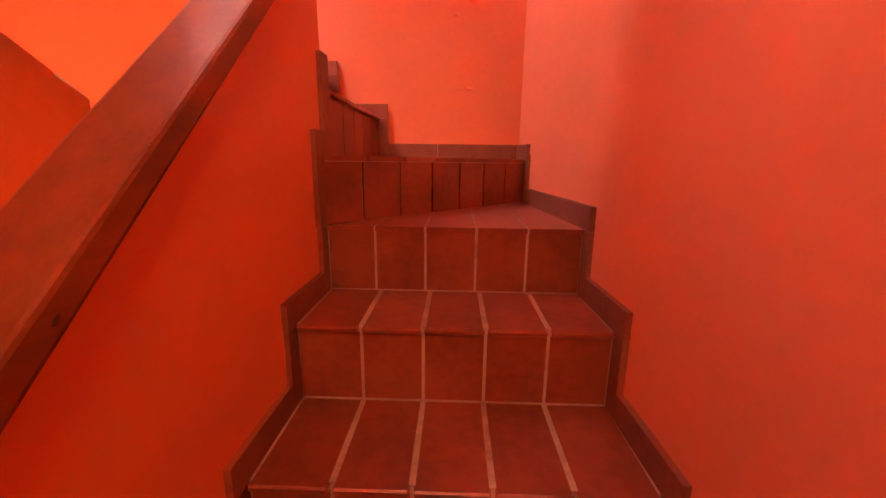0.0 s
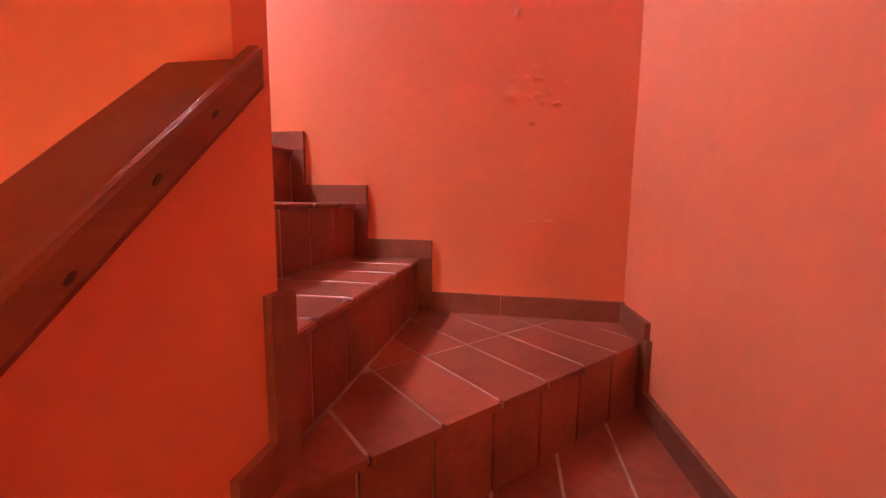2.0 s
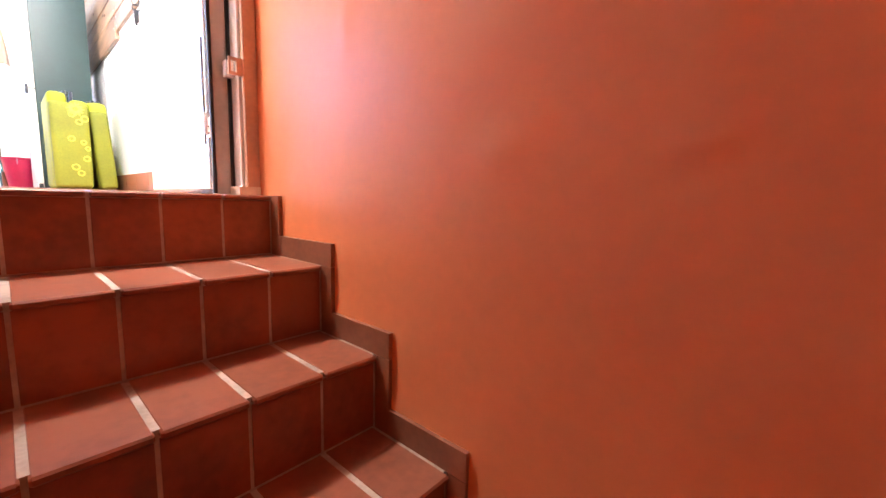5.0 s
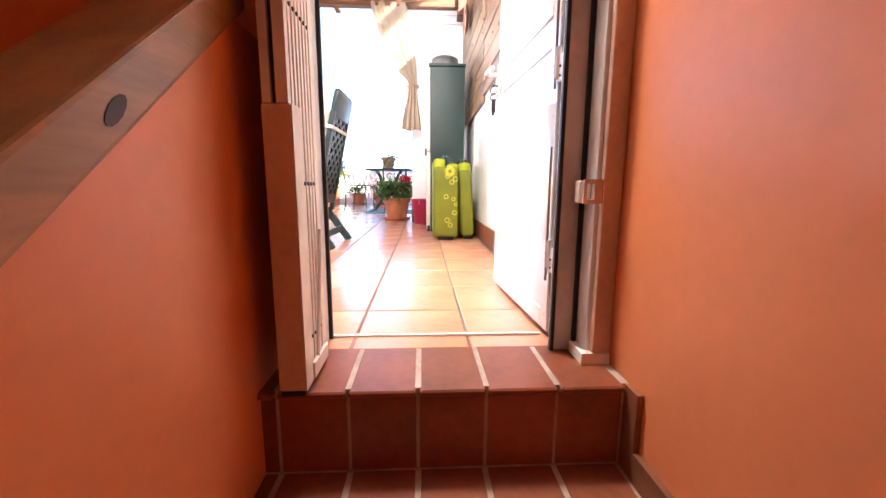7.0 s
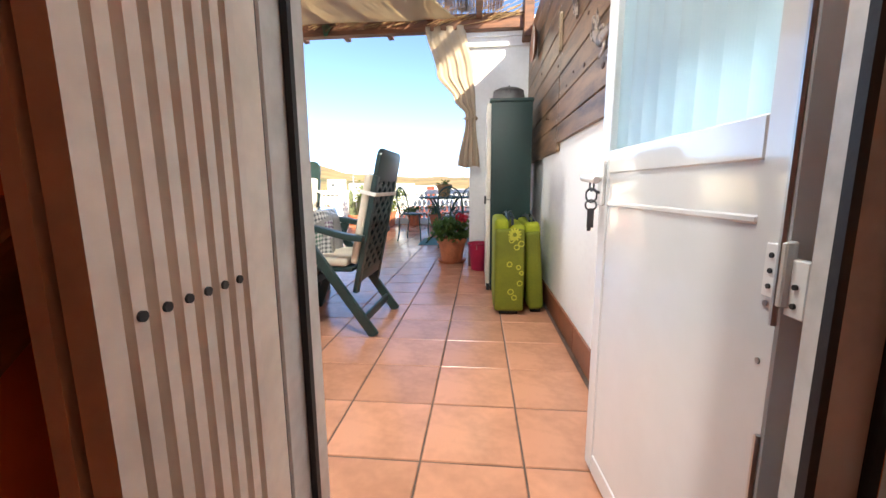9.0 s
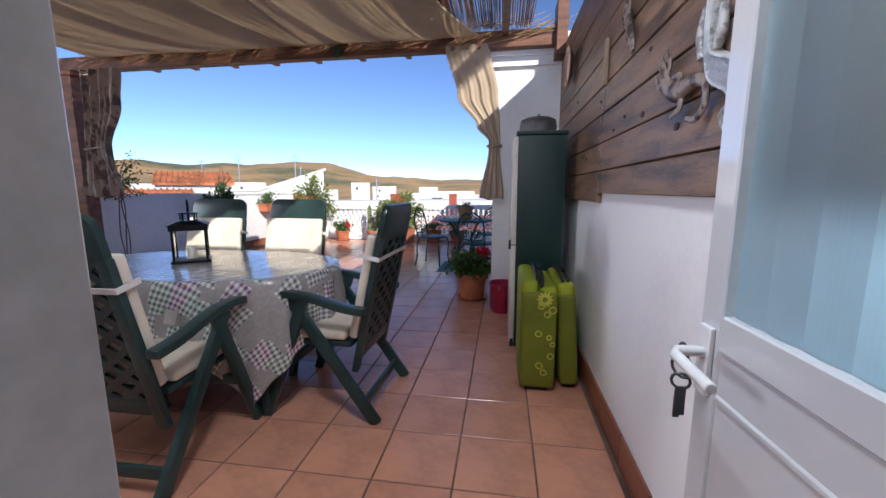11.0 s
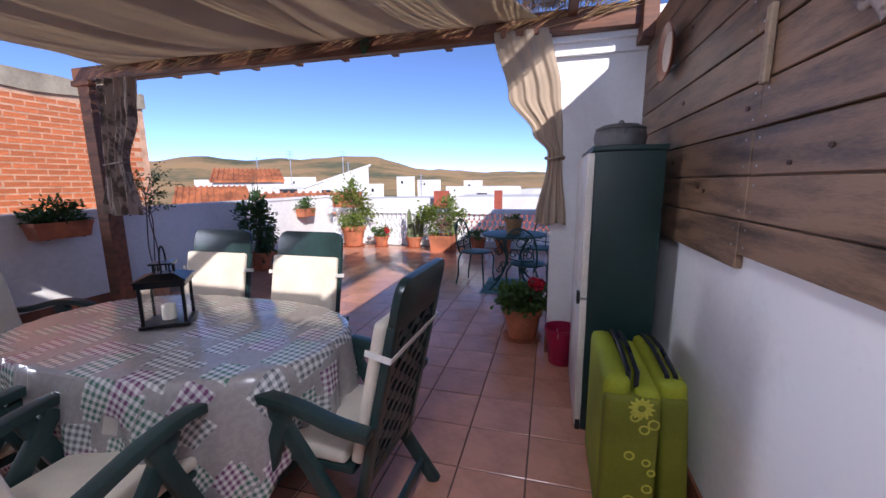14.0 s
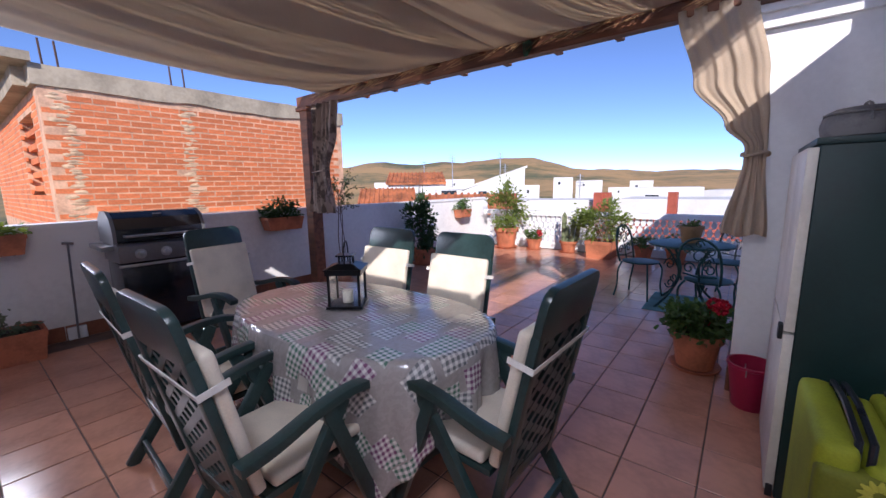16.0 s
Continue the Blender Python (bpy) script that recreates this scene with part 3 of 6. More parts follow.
# sails under the reeds
CANVAS = through_cloth(material("cream_canvas", (0.66, 0.58, 0.46), 0.85, var=0.1, scale=2, fine=120, bump=0.15, dist=0.003), (0.86, 0.76, 0.60), 0.5)
def sail(c00, c10, c11, c01, sag, edge, side, seed):
    """A cloth between four corners, sagging in the middle, its sides drawn in."""
    rs = random.Random(seed)
    ph = [rs.uniform(0, 6) for _ in range(4)]
    bm = bmesh.new()
    n = 48
    c = [Vector(p) for p in (c00, c10, c11, c01)]
    g = []
    for i in range(n + 1):
        u, row = i / n, []
        for j in range(n + 1):
            v = j / n
            uu = u + (edge if u < 0.5 else side) * (0.5 - u) * 4 * v * (1 - v) * abs(2 * u - 1)
            vv = v + edge * (0.5 - v) * 4 * u * (1 - u) * abs(2 * v - 1)
            p = (c[0] * (1 - uu) + c[1] * uu) * (1 - vv) + (c[3] * (1 - uu) + c[2] * uu) * vv
            p.z -= sag * (4 * u * (1 - u)) ** 0.8 * (4 * v * (1 - v)) ** 0.85
            p.z += 0.010 * math.sin(7 * v + 4 * u + ph[0]) * (u * (1 - u) * 4) + 0.002 * math.sin(26 * (u - 0.4 * v) + ph[1]) + 0.004 * noise.noise(Vector((u * 9, v * 14, seed)))
            row.append(bm.verts.new(p))
        g.append(row)
    for i in range(n):
        for j in range(n):
            bm.faces.new((g[i][j], g[i + 1][j], g[i + 1][j + 1], g[i][j + 1]))
    ob = tagged(part("sail_canopy", bm, CANVAS, None, "", True), "sagging cream canvas sail slung under the pergola", "canopy", "pergola sails")
    so = ob.modifiers.new("thickness", "SOLIDIFY")
    so.thickness = 0.003
    return ob
sail((-5.335, -2.30, 2.488), (-5.335, 0.05, 2.488), (-2.06, 0.05, 2.46), (-2.06, -2.20, 2.488), 0.22, 0.03, 0.0, 3)
sail((-5.335, 0.03, 2.488), (-5.335, 1.60, 2.488), (-2.45, 1.75, 2.482), (-2.45, 0.03, 2.465), 0.13, 0.0, 0.5, 8)
bm = bmesh.new()
tube(bm, [(-5.32, 0.0, 2.57), (-5.40, -0.15, 2.60), (-5.32, 0.02, 2.57), (-5.40, 0.18, 2.60)], 0.003, 5)
part("cord", bm, CANVAS, perg, "thin cord tying the sail corners")

# curtains
PRINTED = material("faded_printed_curtain", (0.38, 0.31, 0.26), 0.9, var=0.12, scale=5, fine=60, bump=0.2, dist=0.003, spread=(0.44, 0.52), stain=(0.14, 0.11, 0.095), stretch=(1, 6, 1.6))
LINEN = through_cloth(material("beige_curtain", (0.50, 0.40, 0.30), 0.85, var=0.1, scale=3, fine=140, bump=0.15, dist=0.003), (0.62, 0.48, 0.33), 0.28)
def curtain(name, stations, folds, depth, x, label, tie_z, cloth):
    """Stations: height, left and right edge along y, depth of fold."""
    bm = bmesh.new()
    n, g = 60, []
    zs = [s[0] for s in stations]
    for k in range(61):
        z = zs[0] + (zs[-1] - zs[0]) * k / 60
        for a, b in zip(stations, stations[1:]):
            if b[0] <= z <= a[0]:
                f = (a[0] - z) / (a[0] - b[0])
                f = f * f * (3 - 2 * f)
                y0, y1, d = (a[i] + (b[i] - a[i]) * f for i in (1, 2, 3))
                break
        row = []
        for i in range(n + 1):
            u = i / n
            w = math.sin(2 * math.pi * folds * u + 0.8 * math.sin(z * 3)) * d + 0.4 * d * math.sin(2 * math.pi * folds * 2.3 * u + z * 4)
            row.append(bm.verts.new((x + w * depth, y0 + (y1 - y0) * u + 0.2 * d * math.cos(2 * math.pi * folds * u), z + 0.01 * math.sin(9 * u + 1) * (k == 60))))
        g.append(row)
    for a, b in zip(g, g[1:]):
        for i in range(n):
            bm.faces.new((a[i], a[i + 1], b[i + 1], b[i]))
    ob = thing(name, pose(0, 0, 0), label, "curtain")
    cl = part("cloth", bm, cloth, ob, "", True)
    so = cl.modifiers.new("thickness", "SOLIDIFY")
    so.thickness = 0.003
    if tie_z:
        for a, b in zip(stations, stations[1:]):
            if b[0] <= tie_z <= a[0]:
                yc, r = (b[1] + b[2]) / 2, (b[2] - b[1]) / 2 + 0.012
        bm = bmesh.new()
        tube(bm, [(x + 0.05 * math.cos(q), yc + r * math.sin(q), tie_z + 0.01 * math.sin(2 * q)) for q in (2 * math.pi * i / 20 for i in range(21))], 0.009, 6)
        part("tie", bm, cloth, ob, "knotted cloth tie")
    return ob
curtain("curtain", [(2.44, 1.29, 1.69, 0.014), (2.0, 1.40, 1.77, 0.014), (1.74, 1.58, 1.79, 0.013), (1.60, 1.69, 1.795, 0.011), (1.54, 1.69, 1.795, 0.011), (1.08, 1.61, 1.84, 0.016)], 3.6, 0.65, -5.40, "beige curtain tied back beside the white pier", 1.56, LINEN)
curtain("curtain", [(2.39, -2.50, -2.04, 0.034), (2.05, -2.51, -2.10, 0.034), (1.62, -2.56, -2.27, 0.024), (1.55, -2.56, -2.27, 0.024), (1.10, -2.65, -2.20, 0.040)], 3.8, 1.0, -5.335, "faded brown printed curtain gathered round the pergola post", 1.60, PRINTED)

# ---- plank wall and its carvings ----
PLANK = material("brown_stained_plank", (0.20, 0.122, 0.074), 0.45, var=0.3, scale=3.4, fine=34, bump=0.3, dist=0.006, stretch=(1.0, 6, 7), random_tone=0.18)
planks = thing("plank_wall", pose(0, 0, 0), "dark brown stained plank cladding above the white wall", "wall", kind="structure")
rw = random.Random(21)
ZB = [1.094, 1.262, 1.405, 1.55, 1.69, 1.835, 1.98, 2.125, 2.27, 2.405]
CUTS = [(-3.92,), (-3.90,), (-3.90,), (-3.88,), (), (-3.95,), (), (-4.4,), ()]
for i, cuts in enumerate(CUTS):
    xs = [-5.55, *cuts, -1.99]
    for x0, x1 in zip(xs, xs[1:]):
        bm = bmesh.new()
        dy = rw.uniform(0, 0.004)
        box(bm, x0 + 0.002, x1 - 0.002, 2.326 + dy, 2.350, (1.147 if i == 0 and x1 > -2 else ZB[i] + 0.003), ZB[i + 1] - 0.003)
        soft(bm, 0.003, 1)
        pl = part("plank", bm, PLANK, planks)
        bm = bmesh.new()
        for xx in (x0 + 0.04, x1 - 0.04):
            for zz in (ZB[i] + (0.08 if i == 0 else 0.03), ZB[i + 1] - 0.03):
                tube(bm, [(xx, 2.328 + dy, zz), (xx, 2.3245 + dy, zz)], 0.004, 6)
        part("nails", bm, STEEL, pl)
# Board added behind the planks to stop sun lines through their gaps.
bm = bmesh.new()
box(bm, -5.55, -1.99, 2.3505, 2.3518, 1.156, 2.40)
part("backing_board", bm, PLANK, planks)
for k in range(13):
    x, i = rw.uniform(-4.8, -2.5), rw.randrange(7)
    z = rw.uniform(ZB[i] + 0.03, ZB[i + 1] - 0.03)
    bm = bmesh.new()
    r = rw.uniform(0.006, 0.013)
    tube(bm, [(x, 2.328, z), (x, 2.3252, z)], r, 10)
    for v in bm.verts:
        v.co.x = x + (v.co.x - x) * 1.5
    part("knot", bm, KNOT, planks)

CARVED = material("silver_carved_wood", (0.62, 0.65, 0.67), 0.36, metal=0.15, var=0.12, scale=18, fine=90, bump=0.2, dist=0.003)
DULL = material("bronze_carved_wood", (0.25, 0.20, 0.17), 0.4, metal=0.3, var=0.35, scale=20, fine=90, bump=0.5, dist=0.005, spread=(0.42, 0.55), stain=(0.07, 0.05, 0.045))
LIMB_SHADED_SIDE = material("grey_scales_and_shaded_side", (0.40, 0.40, 0.40), 0.45, metal=0.15, var=0.25, scale=45, fine=150, bump=0.5, dist=0.004, spread=(0.4, 0.55), stain=(0.22, 0.22, 0.22))
SWIRL = material("swirl_carved_panel", (0.66, 0.68, 0.70), 0.4, metal=0.2, var=0.1, scale=40, fine=160, bump=0.4, dist=0.004)
sn, sl = SWIRL.node_tree.nodes, SWIRL.node_tree.links
rings, cells, shade, tone = sn.new("ShaderNodeTexVoronoi"), sn.new("ShaderNodeMath"), sn.new("ShaderNodeMath"), sn.new("ShaderNodeMix")
sc = sn.new("ShaderNodeTexCoord")
rings.inputs["Scale"].default_value = 42
sl.new(sc.outputs["Object"], rings.inputs["Vector"])
cells.operation, cells.inputs[1].default_value = "MULTIPLY", 42
sl.new(rings.outputs["Distance"], cells.inputs[0])
shade.operation = "SINE"
sl.new(cells.outputs[0], shade.inputs[0])
tone.data_type = "RGBA"
tone.inputs[6].default_value, tone.inputs[7].default_value = (0.16, 0.17, 0.20, 1), (0.74, 0.76, 0.80, 1)
sl.new(shade.outputs[0], tone.inputs[0])
sl.new(tone.outputs[2], sn["Principled BSDF"].inputs["Base Color"])
def smooth_line(pts, n):
    pts = [Vector(p) for p in pts]
    out = []
    for i in range(len(pts) - 1):
        p0, p1, p2, p3 = pts[max(i - 1, 0)], pts[i], pts[i + 1], pts[min(i + 2, len(pts) - 1)]
        for k in range(n):
            t = k / n
            out.append(0.5 * (2 * p1 + (p2 - p0) * t + (2 * p0 - 5 * p1 + 4 * p2 - p3) * t * t + (3 * p1 - p0 - 3 * p2 + p3) * t ** 3))
    return out + [pts[-1]]

def lizard(spine, width, mat, label, legs):
    """A carved lizard flat on the wall: spine as (x, z) pairs, widths along it, legs as (place on the spine, side, length)."""
    bm = bmesh.new()
    line = smooth_line([(-2.095 + 0.946 * (x + 2.095), 0, 1.404 + 0.946 * (z - 1.404)) for x, z in spine], 8)
    rad = [w[0] for w in smooth_line([(w, 0, 0) for w in width], 8)]
    tube(bm, line, rad, 10)
    for f, side, ln in legs:
        i = int(f * (len(line) - 1))
        d = (line[min(i + 1, len(line) - 1)] - line[i - 1]).normalized()
        nrm = Vector((d.z, 0, -d.x)) * side
        a = line[i] + nrm * rad[i] * 0.5
        b = a + nrm * ln * 0.55 - d * ln * 0.15
        e = b - d * ln * 0.75 + nrm * ln * 0.12
        tube(bm, smooth_line([a, b, e], 5), [ln * 0.20, ln * 0.21, ln * 0.21, ln * 0.2, ln * 0.19, ln * 0.18, ln * 0.17, ln * 0.16, ln * 0.15, ln * 0.15, ln * 0.14], 8)
        for q in (-0.5, 0, 0.5):
            tube(bm, [e, e - d * ln * 0.28 + nrm * ln * 0.25 * q], [ln * 0.07, ln * 0.03], 5)
    for v in bm.verts:
        v.co.y = 2.306 + v.co.y * 0.5
    ob = part("lizard_sculpture", bm, mat, None, "", True)
    return tagged(ob, label, "sculpture", "wall lizards")
def big_lizard():
    """A thick flat-faced lizard: face between two flowing edges with a sunk carved panel, and limbs beside it."""
    edge_a = smooth_line([(-2.818, 0, 1.645), (-2.822, 0, 1.581), (-2.821, 0, 1.535), (-2.812, 0, 1.482), (-2.799, 0, 1.437), (-2.771, 0, 1.405), (-2.706, 0, 1.373), (-2.665, 0, 1.33), (-2.641, 0, 1.275), (-2.626, 0, 1.237), (-2.608, 0, 1.193), (-2.593, 0, 1.177)], 8)
    edge_b = smooth_line([(-2.793, 0, 1.638), (-2.798, 0, 1.576), (-2.800, 0, 1.532), (-2.785, 0, 1.486), (-2.73, 0, 1.459), (-2.682, 0, 1.444), (-2.651, 0, 1.4), (-2.635, 0, 1.345), (-2.629, 0, 1.3), (-2.618, 0, 1.238), (-2.602, 0, 1.194), (-2.590, 0, 1.178)], 8)
    bm = bmesh.new()
    rows, cross = [], (0.0, 0.0, 0.04, 0.14, 0.2, 0.32, 0.44, 0.56, 0.68, 0.8, 0.86, 0.96, 1.0, 1.0)
    n = len(edge_a)
    for i, (a, b) in enumerate(zip(edge_a, edge_b)):
        row = []
        for k, c in enumerate(cross):
            p = a.lerp(b, c)
            if k in (0, 13):
                y = 2.324
                p = p + (a - b).normalized() * (0.005 if k == 0 else -0.005)
            else:
                sunk = 0.003 if 4 <= k <= 9 and 28 <= i <= 64 and (b - a).length > 0.03 else 0.0
                y = (2.297 if k in (2, 11) else 2.301 if k in (1, 12) else 2.296) + sunk
            if i < 3 or i > n - 5:
                y = 2.324 - (2.324 - y) * (0.55 + 0.15 * min(i, 3) if i < 3 else 0.4 + 0.12 * (n - 1 - i))
            row.append(bm.verts.new((p.x, y, p.z)))
        rows.append(row)
    for i, (r, q) in enumerate(zip(rows, rows[1:])):
        for k in range(13):
            f = bm.faces.new((r[k], r[k + 1], q[k + 1], q[k]))
            # Side walls share the limbs' grey, so their shade sits in the colour.
            f.material_index = 1 if 2 < k < 10 and 24 <= i <= 66 else 2 if k in (0, 12) else 0
    bm.faces.new(rows[0]), bm.faces.new(rows[-1][::-1])
    limbs = (([(-2.858, 0, 1.61), (-2.868, 0, 1.56), (-2.868, 0, 1.53), (-2.852, 0, 1.485)], [0.005, 0.010, 0.011, 0.010]),
             ([(-2.765, 0, 1.578), (-2.766, 0, 1.545), (-2.768, 0, 1.52), (-2.781, 0, 1.488)], [0.011, 0.012, 0.015, 0.009]),
             ([(-2.690, 0, 1.345), (-2.722, 0, 1.327), (-2.697, 0, 1.288), (-2.660, 0, 1.248)], [0.012, 0.013, 0.010, 0.004]),
             ([(-2.640, 0, 1.385), (-2.622, 0, 1.372), (-2.620, 0, 1.35), (-2.630, 0, 1.31)], [0.010, 0.014, 0.012, 0.006]))
    for line, width in limbs:
        old = len(bm.verts)
        count = len(bm.faces)
        tube(bm, smooth_line(line, 6), [w[0] for w in smooth_line([(w, 0, 0) for w in width], 6)], 10)
        bm.faces.ensure_lookup_table()
        for f in bm.faces[count:]:
            f.material_index = 2
        bm.verts.ensure_lookup_table()
        for v in bm.verts[old:]:
            v.co.y = 2.312 + v.co.y * 0.9
    bmesh.ops.recalc_face_normals(bm, faces=bm.faces)
    ob = part("lizard_sculpture", bm, CARVED, None, "", True)
    ob.data.materials.append(SWIRL)
    ob.data.materials.append(LIMB_SHADED_SIDE)
    return tagged(ob, "large silver carved lizard sculpture on the plank wall", "sculpture", "wall lizards")
big_lizard()
lizard([(-3.165, 1.575), (-3.13, 1.52), (-3.09, 1.47), (-3.01, 1.435), (-2.92, 1.445), (-2.85, 1.42), (-2.845, 1.365), (-2.89, 1.338), (-2.945, 1.35)],
       [0.012, 0.020, 0.026, 0.028, 0.018, 0.014, 0.012, 0.010, 0.005], DULL, "small bronze coloured carved lizard with curled tail", [(0.18, 1, 0.055), (0.18, -1, 0.055), (0.42, 1, 0.06), (0.40, -1, 0.055)])
lizard([(-3.62, 1.955), (-3.60, 1.90), (-3.56, 1.85), (-3.52, 1.79), (-3.49, 1.74), (-3.47, 1.70)], [0.014, 0.022, 0.028, 0.026, 0.018, 0.012], DULL, "small dark carved lizard near the wall top", [(0.25, 1, 0.05), (0.3, -1, 0.05), (0.7, 1, 0.05)])
bm = bmesh.new()
box(bm, -3.86, -3.83, 2.305, 2.325, 1.67, 1.89)
soft(bm, 0.004, 1)
tagged(part("wooden_batten", bm, material("pale_batten", (0.30, 0.22, 0.15), 0.6, var=0.2)), "short pale wooden batten fixed to the planks", "batten")
plate = thing("wall_plate", pose(-4.85, 2.31, 2.06, 90, 0, 0), "round terracotta plate hung on the plank wall", "plate")
bm = bmesh.new()
lathe(bm, [(0.02, 0.0), (0.09, 0.004), (0.14, 0.03), (0.146, 0.034), (0.14, 0.038), (0.09, 0.014), (0.02, 0.010)], 28)
part("dish", bm, material("brown_glaze", (0.30, 0.12, 0.06), 0.35, var=0.2), plate, "", True)
bm = bmesh.new()
lathe(bm, [(0.06, 0.012), (0.095, 0.018), (0.096, 0.021), (0.06, 0.0155)], 28)
part("painted_ring", bm, material("cream_glaze", (0.6, 0.5, 0.4), 0.35, var=0.2), plate, "cream painted ring")

# ---- dining set ----
GREEN_PLASTIC = material("dark_green_plastic", (0.022, 0.048, 0.047), 0.33, var=0.2, scale=4, fine=70, bump=0.1, dist=0.003)
CREAM = material("cream_cushion_cloth", (0.72, 0.645, 0.53), 0.9, var=0.08, scale=5, fine=160, bump=0.25, dist=0.003)
STRAP = material("white_elastic", (0.72, 0.70, 0.66), 0.8, var=0.08)

def bar(bm, a, b, w, d, ref=(1, 0, 0)):
    """A flat bar from a to b, w wide along ref and d deep."""
    a, b, ref = Vector(a), Vector(b), Vector(ref)
    t = (b - a).normalized()
    u = (ref - t * ref.dot(t)).normalized()
    n = t.cross(u)
    v = [[bm.verts.new(p + u * i * w / 2 + n * j * d / 2) for i, j in ((-1, -1), (1, -1), (1, 1), (-1, 1))] for p in (a, b)]
    for k in range(4):
        bm.faces.new((v[0][k], v[0][(k + 1) % 4], v[1][(k + 1) % 4], v[1][k]))
    bm.faces.new(v[0][::-1]), bm.faces.new(v[1])

def sweep(bm, line, w, d):
    """One bent bar along a line in a plane of constant x."""
    rings = []
    for i, p in enumerate(line):
        t = (line[min(i + 1, len(line) - 1)] - line[max(i - 1, 0)]).normalized()
        n = Vector((0, -t.z, t.y))
        rings.append([bm.verts.new(p + Vector((w / 2 * a, 0, 0)) + n * d / 2 * b) for a, b in ((-1, -1), (1, -1), (1, 1), (-1, 1))])
    for r, s in zip(rings, rings[1:]):
        for k in range(4):
            bm.faces.new((r[k], r[(k + 1) % 4], s[(k + 1) % 4], s[k]))
    bm.faces.new(rings[0][::-1]), bm.faces.new(rings[-1])

def soft_part(name, bm, mat, parent, bev, label="", seg=2):
    soft(bm, bev, seg)
    return part(name, bm, mat, parent, label, True)

def back_at(s, x):
    """A point of the backrest: s runs from the seat up."""
    return (x, -0.235 - 0.165 * s, 0.34 + 0.755 * s)

def garden_chair(m):
    ch = thing("garden_chair", m, "dark green plastic folding garden chair with lattice back", "chair", "chairs round the dining table")
    for x in (-0.205, 0.205):
        bm = bmesh.new()
        bar(bm, back_at(-0.12, x), back_at(0.80, x), 0.05, 0.032)
        soft_part("back_rail", bm, GREEN_PLASTIC, ch, 0.008)
    bm = bmesh.new()
    a, b = Vector(back_at(0.76, 0)), Vector(back_at(1.0, 0))
    t, nn = (b - a), Vector((0, -0.755, -0.165)).normalized() * 0.015
    edge = [(-0.225, 0.0), (-0.228, 0.45)] + [(sx * (0.165 + 0.06 * math.sin(q)), 0.72 + 0.28 * math.cos(q)) for sx, qs in ((-1, (1.57, 1.2, 0.8, 0.4, 0.0)), (1, (0.0, 0.4, 0.8, 1.2, 1.57))) for q in qs] + [(0.228, 0.45), (0.225, 0.0)]
    f0, f1 = [[bm.verts.new(a + t * s + Vector((x, 0, 0)) + nn * sg) for x, s in edge] for sg in (-1, 1)]
    bm.faces.new(f0), bm.faces.new(f1[::-1])
    for i in range(len(edge)):
        j = (i + 1) % len(edge)
        bm.faces.new((f0[j], f0[i], f1[i], f1[j]))
    bmesh.ops.recalc_face_normals(bm, faces=bm.faces)
    soft_part("headrest", bm, GREEN_PLASTIC, ch, 0.008, seg=2)
    bm = bmesh.new()
    for k in range(-3, 7):
        for d in (-1, 1):
            s0, s1 = 0.02 + 0.11 * k, 0.02 + 0.11 * k + 0.34
            x0, x1 = -0.18 * d, 0.18 * d
            t0, t1 = 0.0, 1.0
            if s0 < 0.0:
                t0 = (0.0 - s0) / (s1 - s0)
            if s1 > 0.77:
                t1 = (0.77 - s0) / (s1 - s0)
            if t1 - t0 > 0.08:
                q = lambda t: back_at(s0 + (s1 - s0) * t, x0 + (x1 - x0) * t)
                bar(bm, q(t0), q(t1), 0.03, 0.014 + 0.002 * d)
    part("lattice", bm, GREEN_PLASTIC, ch, "lattice of crossing slats")
    bm = bmesh.new()
    bar(bm, back_at(-0.04, 0), back_at(0.05, 0), 0.40, 0.024)
    soft_part("lower_rail", bm, GREEN_PLASTIC, ch, 0.006)
    bm = bmesh.new()
    box(bm, -0.22, 0.22, -0.20, 0.26, 0.375, 0.405)
    soft_part("seat", bm, GREEN_PLASTIC, ch, 0.010)
    for x in (-0.27, 0.27):
        bm = bmesh.new()
        line = smooth_line([(x, -0.30, 0.585), (x, -0.18, 0.60), (x, 0.0, 0.645), (x, 0.16, 0.655), (x, 0.27, 0.625)], 4)
        sweep(bm, line, 0.055, 0.036)
        soft_part("armrest", bm, GREEN_PLASTIC, ch, 0.007)
        for nm, y0, y1 in (("front_leg", 0.02, 0.26), ("rear_leg", 0.10, -0.34)):
            bm = bmesh.new()
            xo = x - 0.012 * (1 if x > 0 else -1) * (nm == "rear_leg")
            bar(bm, (xo, y0, 0.63), (xo, y1, 0.0), 0.034, 0.055)
            bmesh.ops.bisect_plane(bm, geom=bm.verts[:] + bm.edges[:] + bm.faces[:], plane_co=(0, 0, 0.001), plane_no=(0, 0, -1), clear_outer=True)
            soft_part(nm, bm, GREEN_PLASTIC, ch, 0.006)
    for y, z, nm in ((-0.275, 0.095, "rear_stretcher"), (0.16, 0.26, "front_stretcher")):
        bm = bmesh.new()
        bar(bm, (-0.25, y, z), (0.25, y, z), 0.05, 0.022, (0, 0, 1))
        soft_part(nm, bm, GREEN_PLASTIC, ch, 0.005)
    return ch

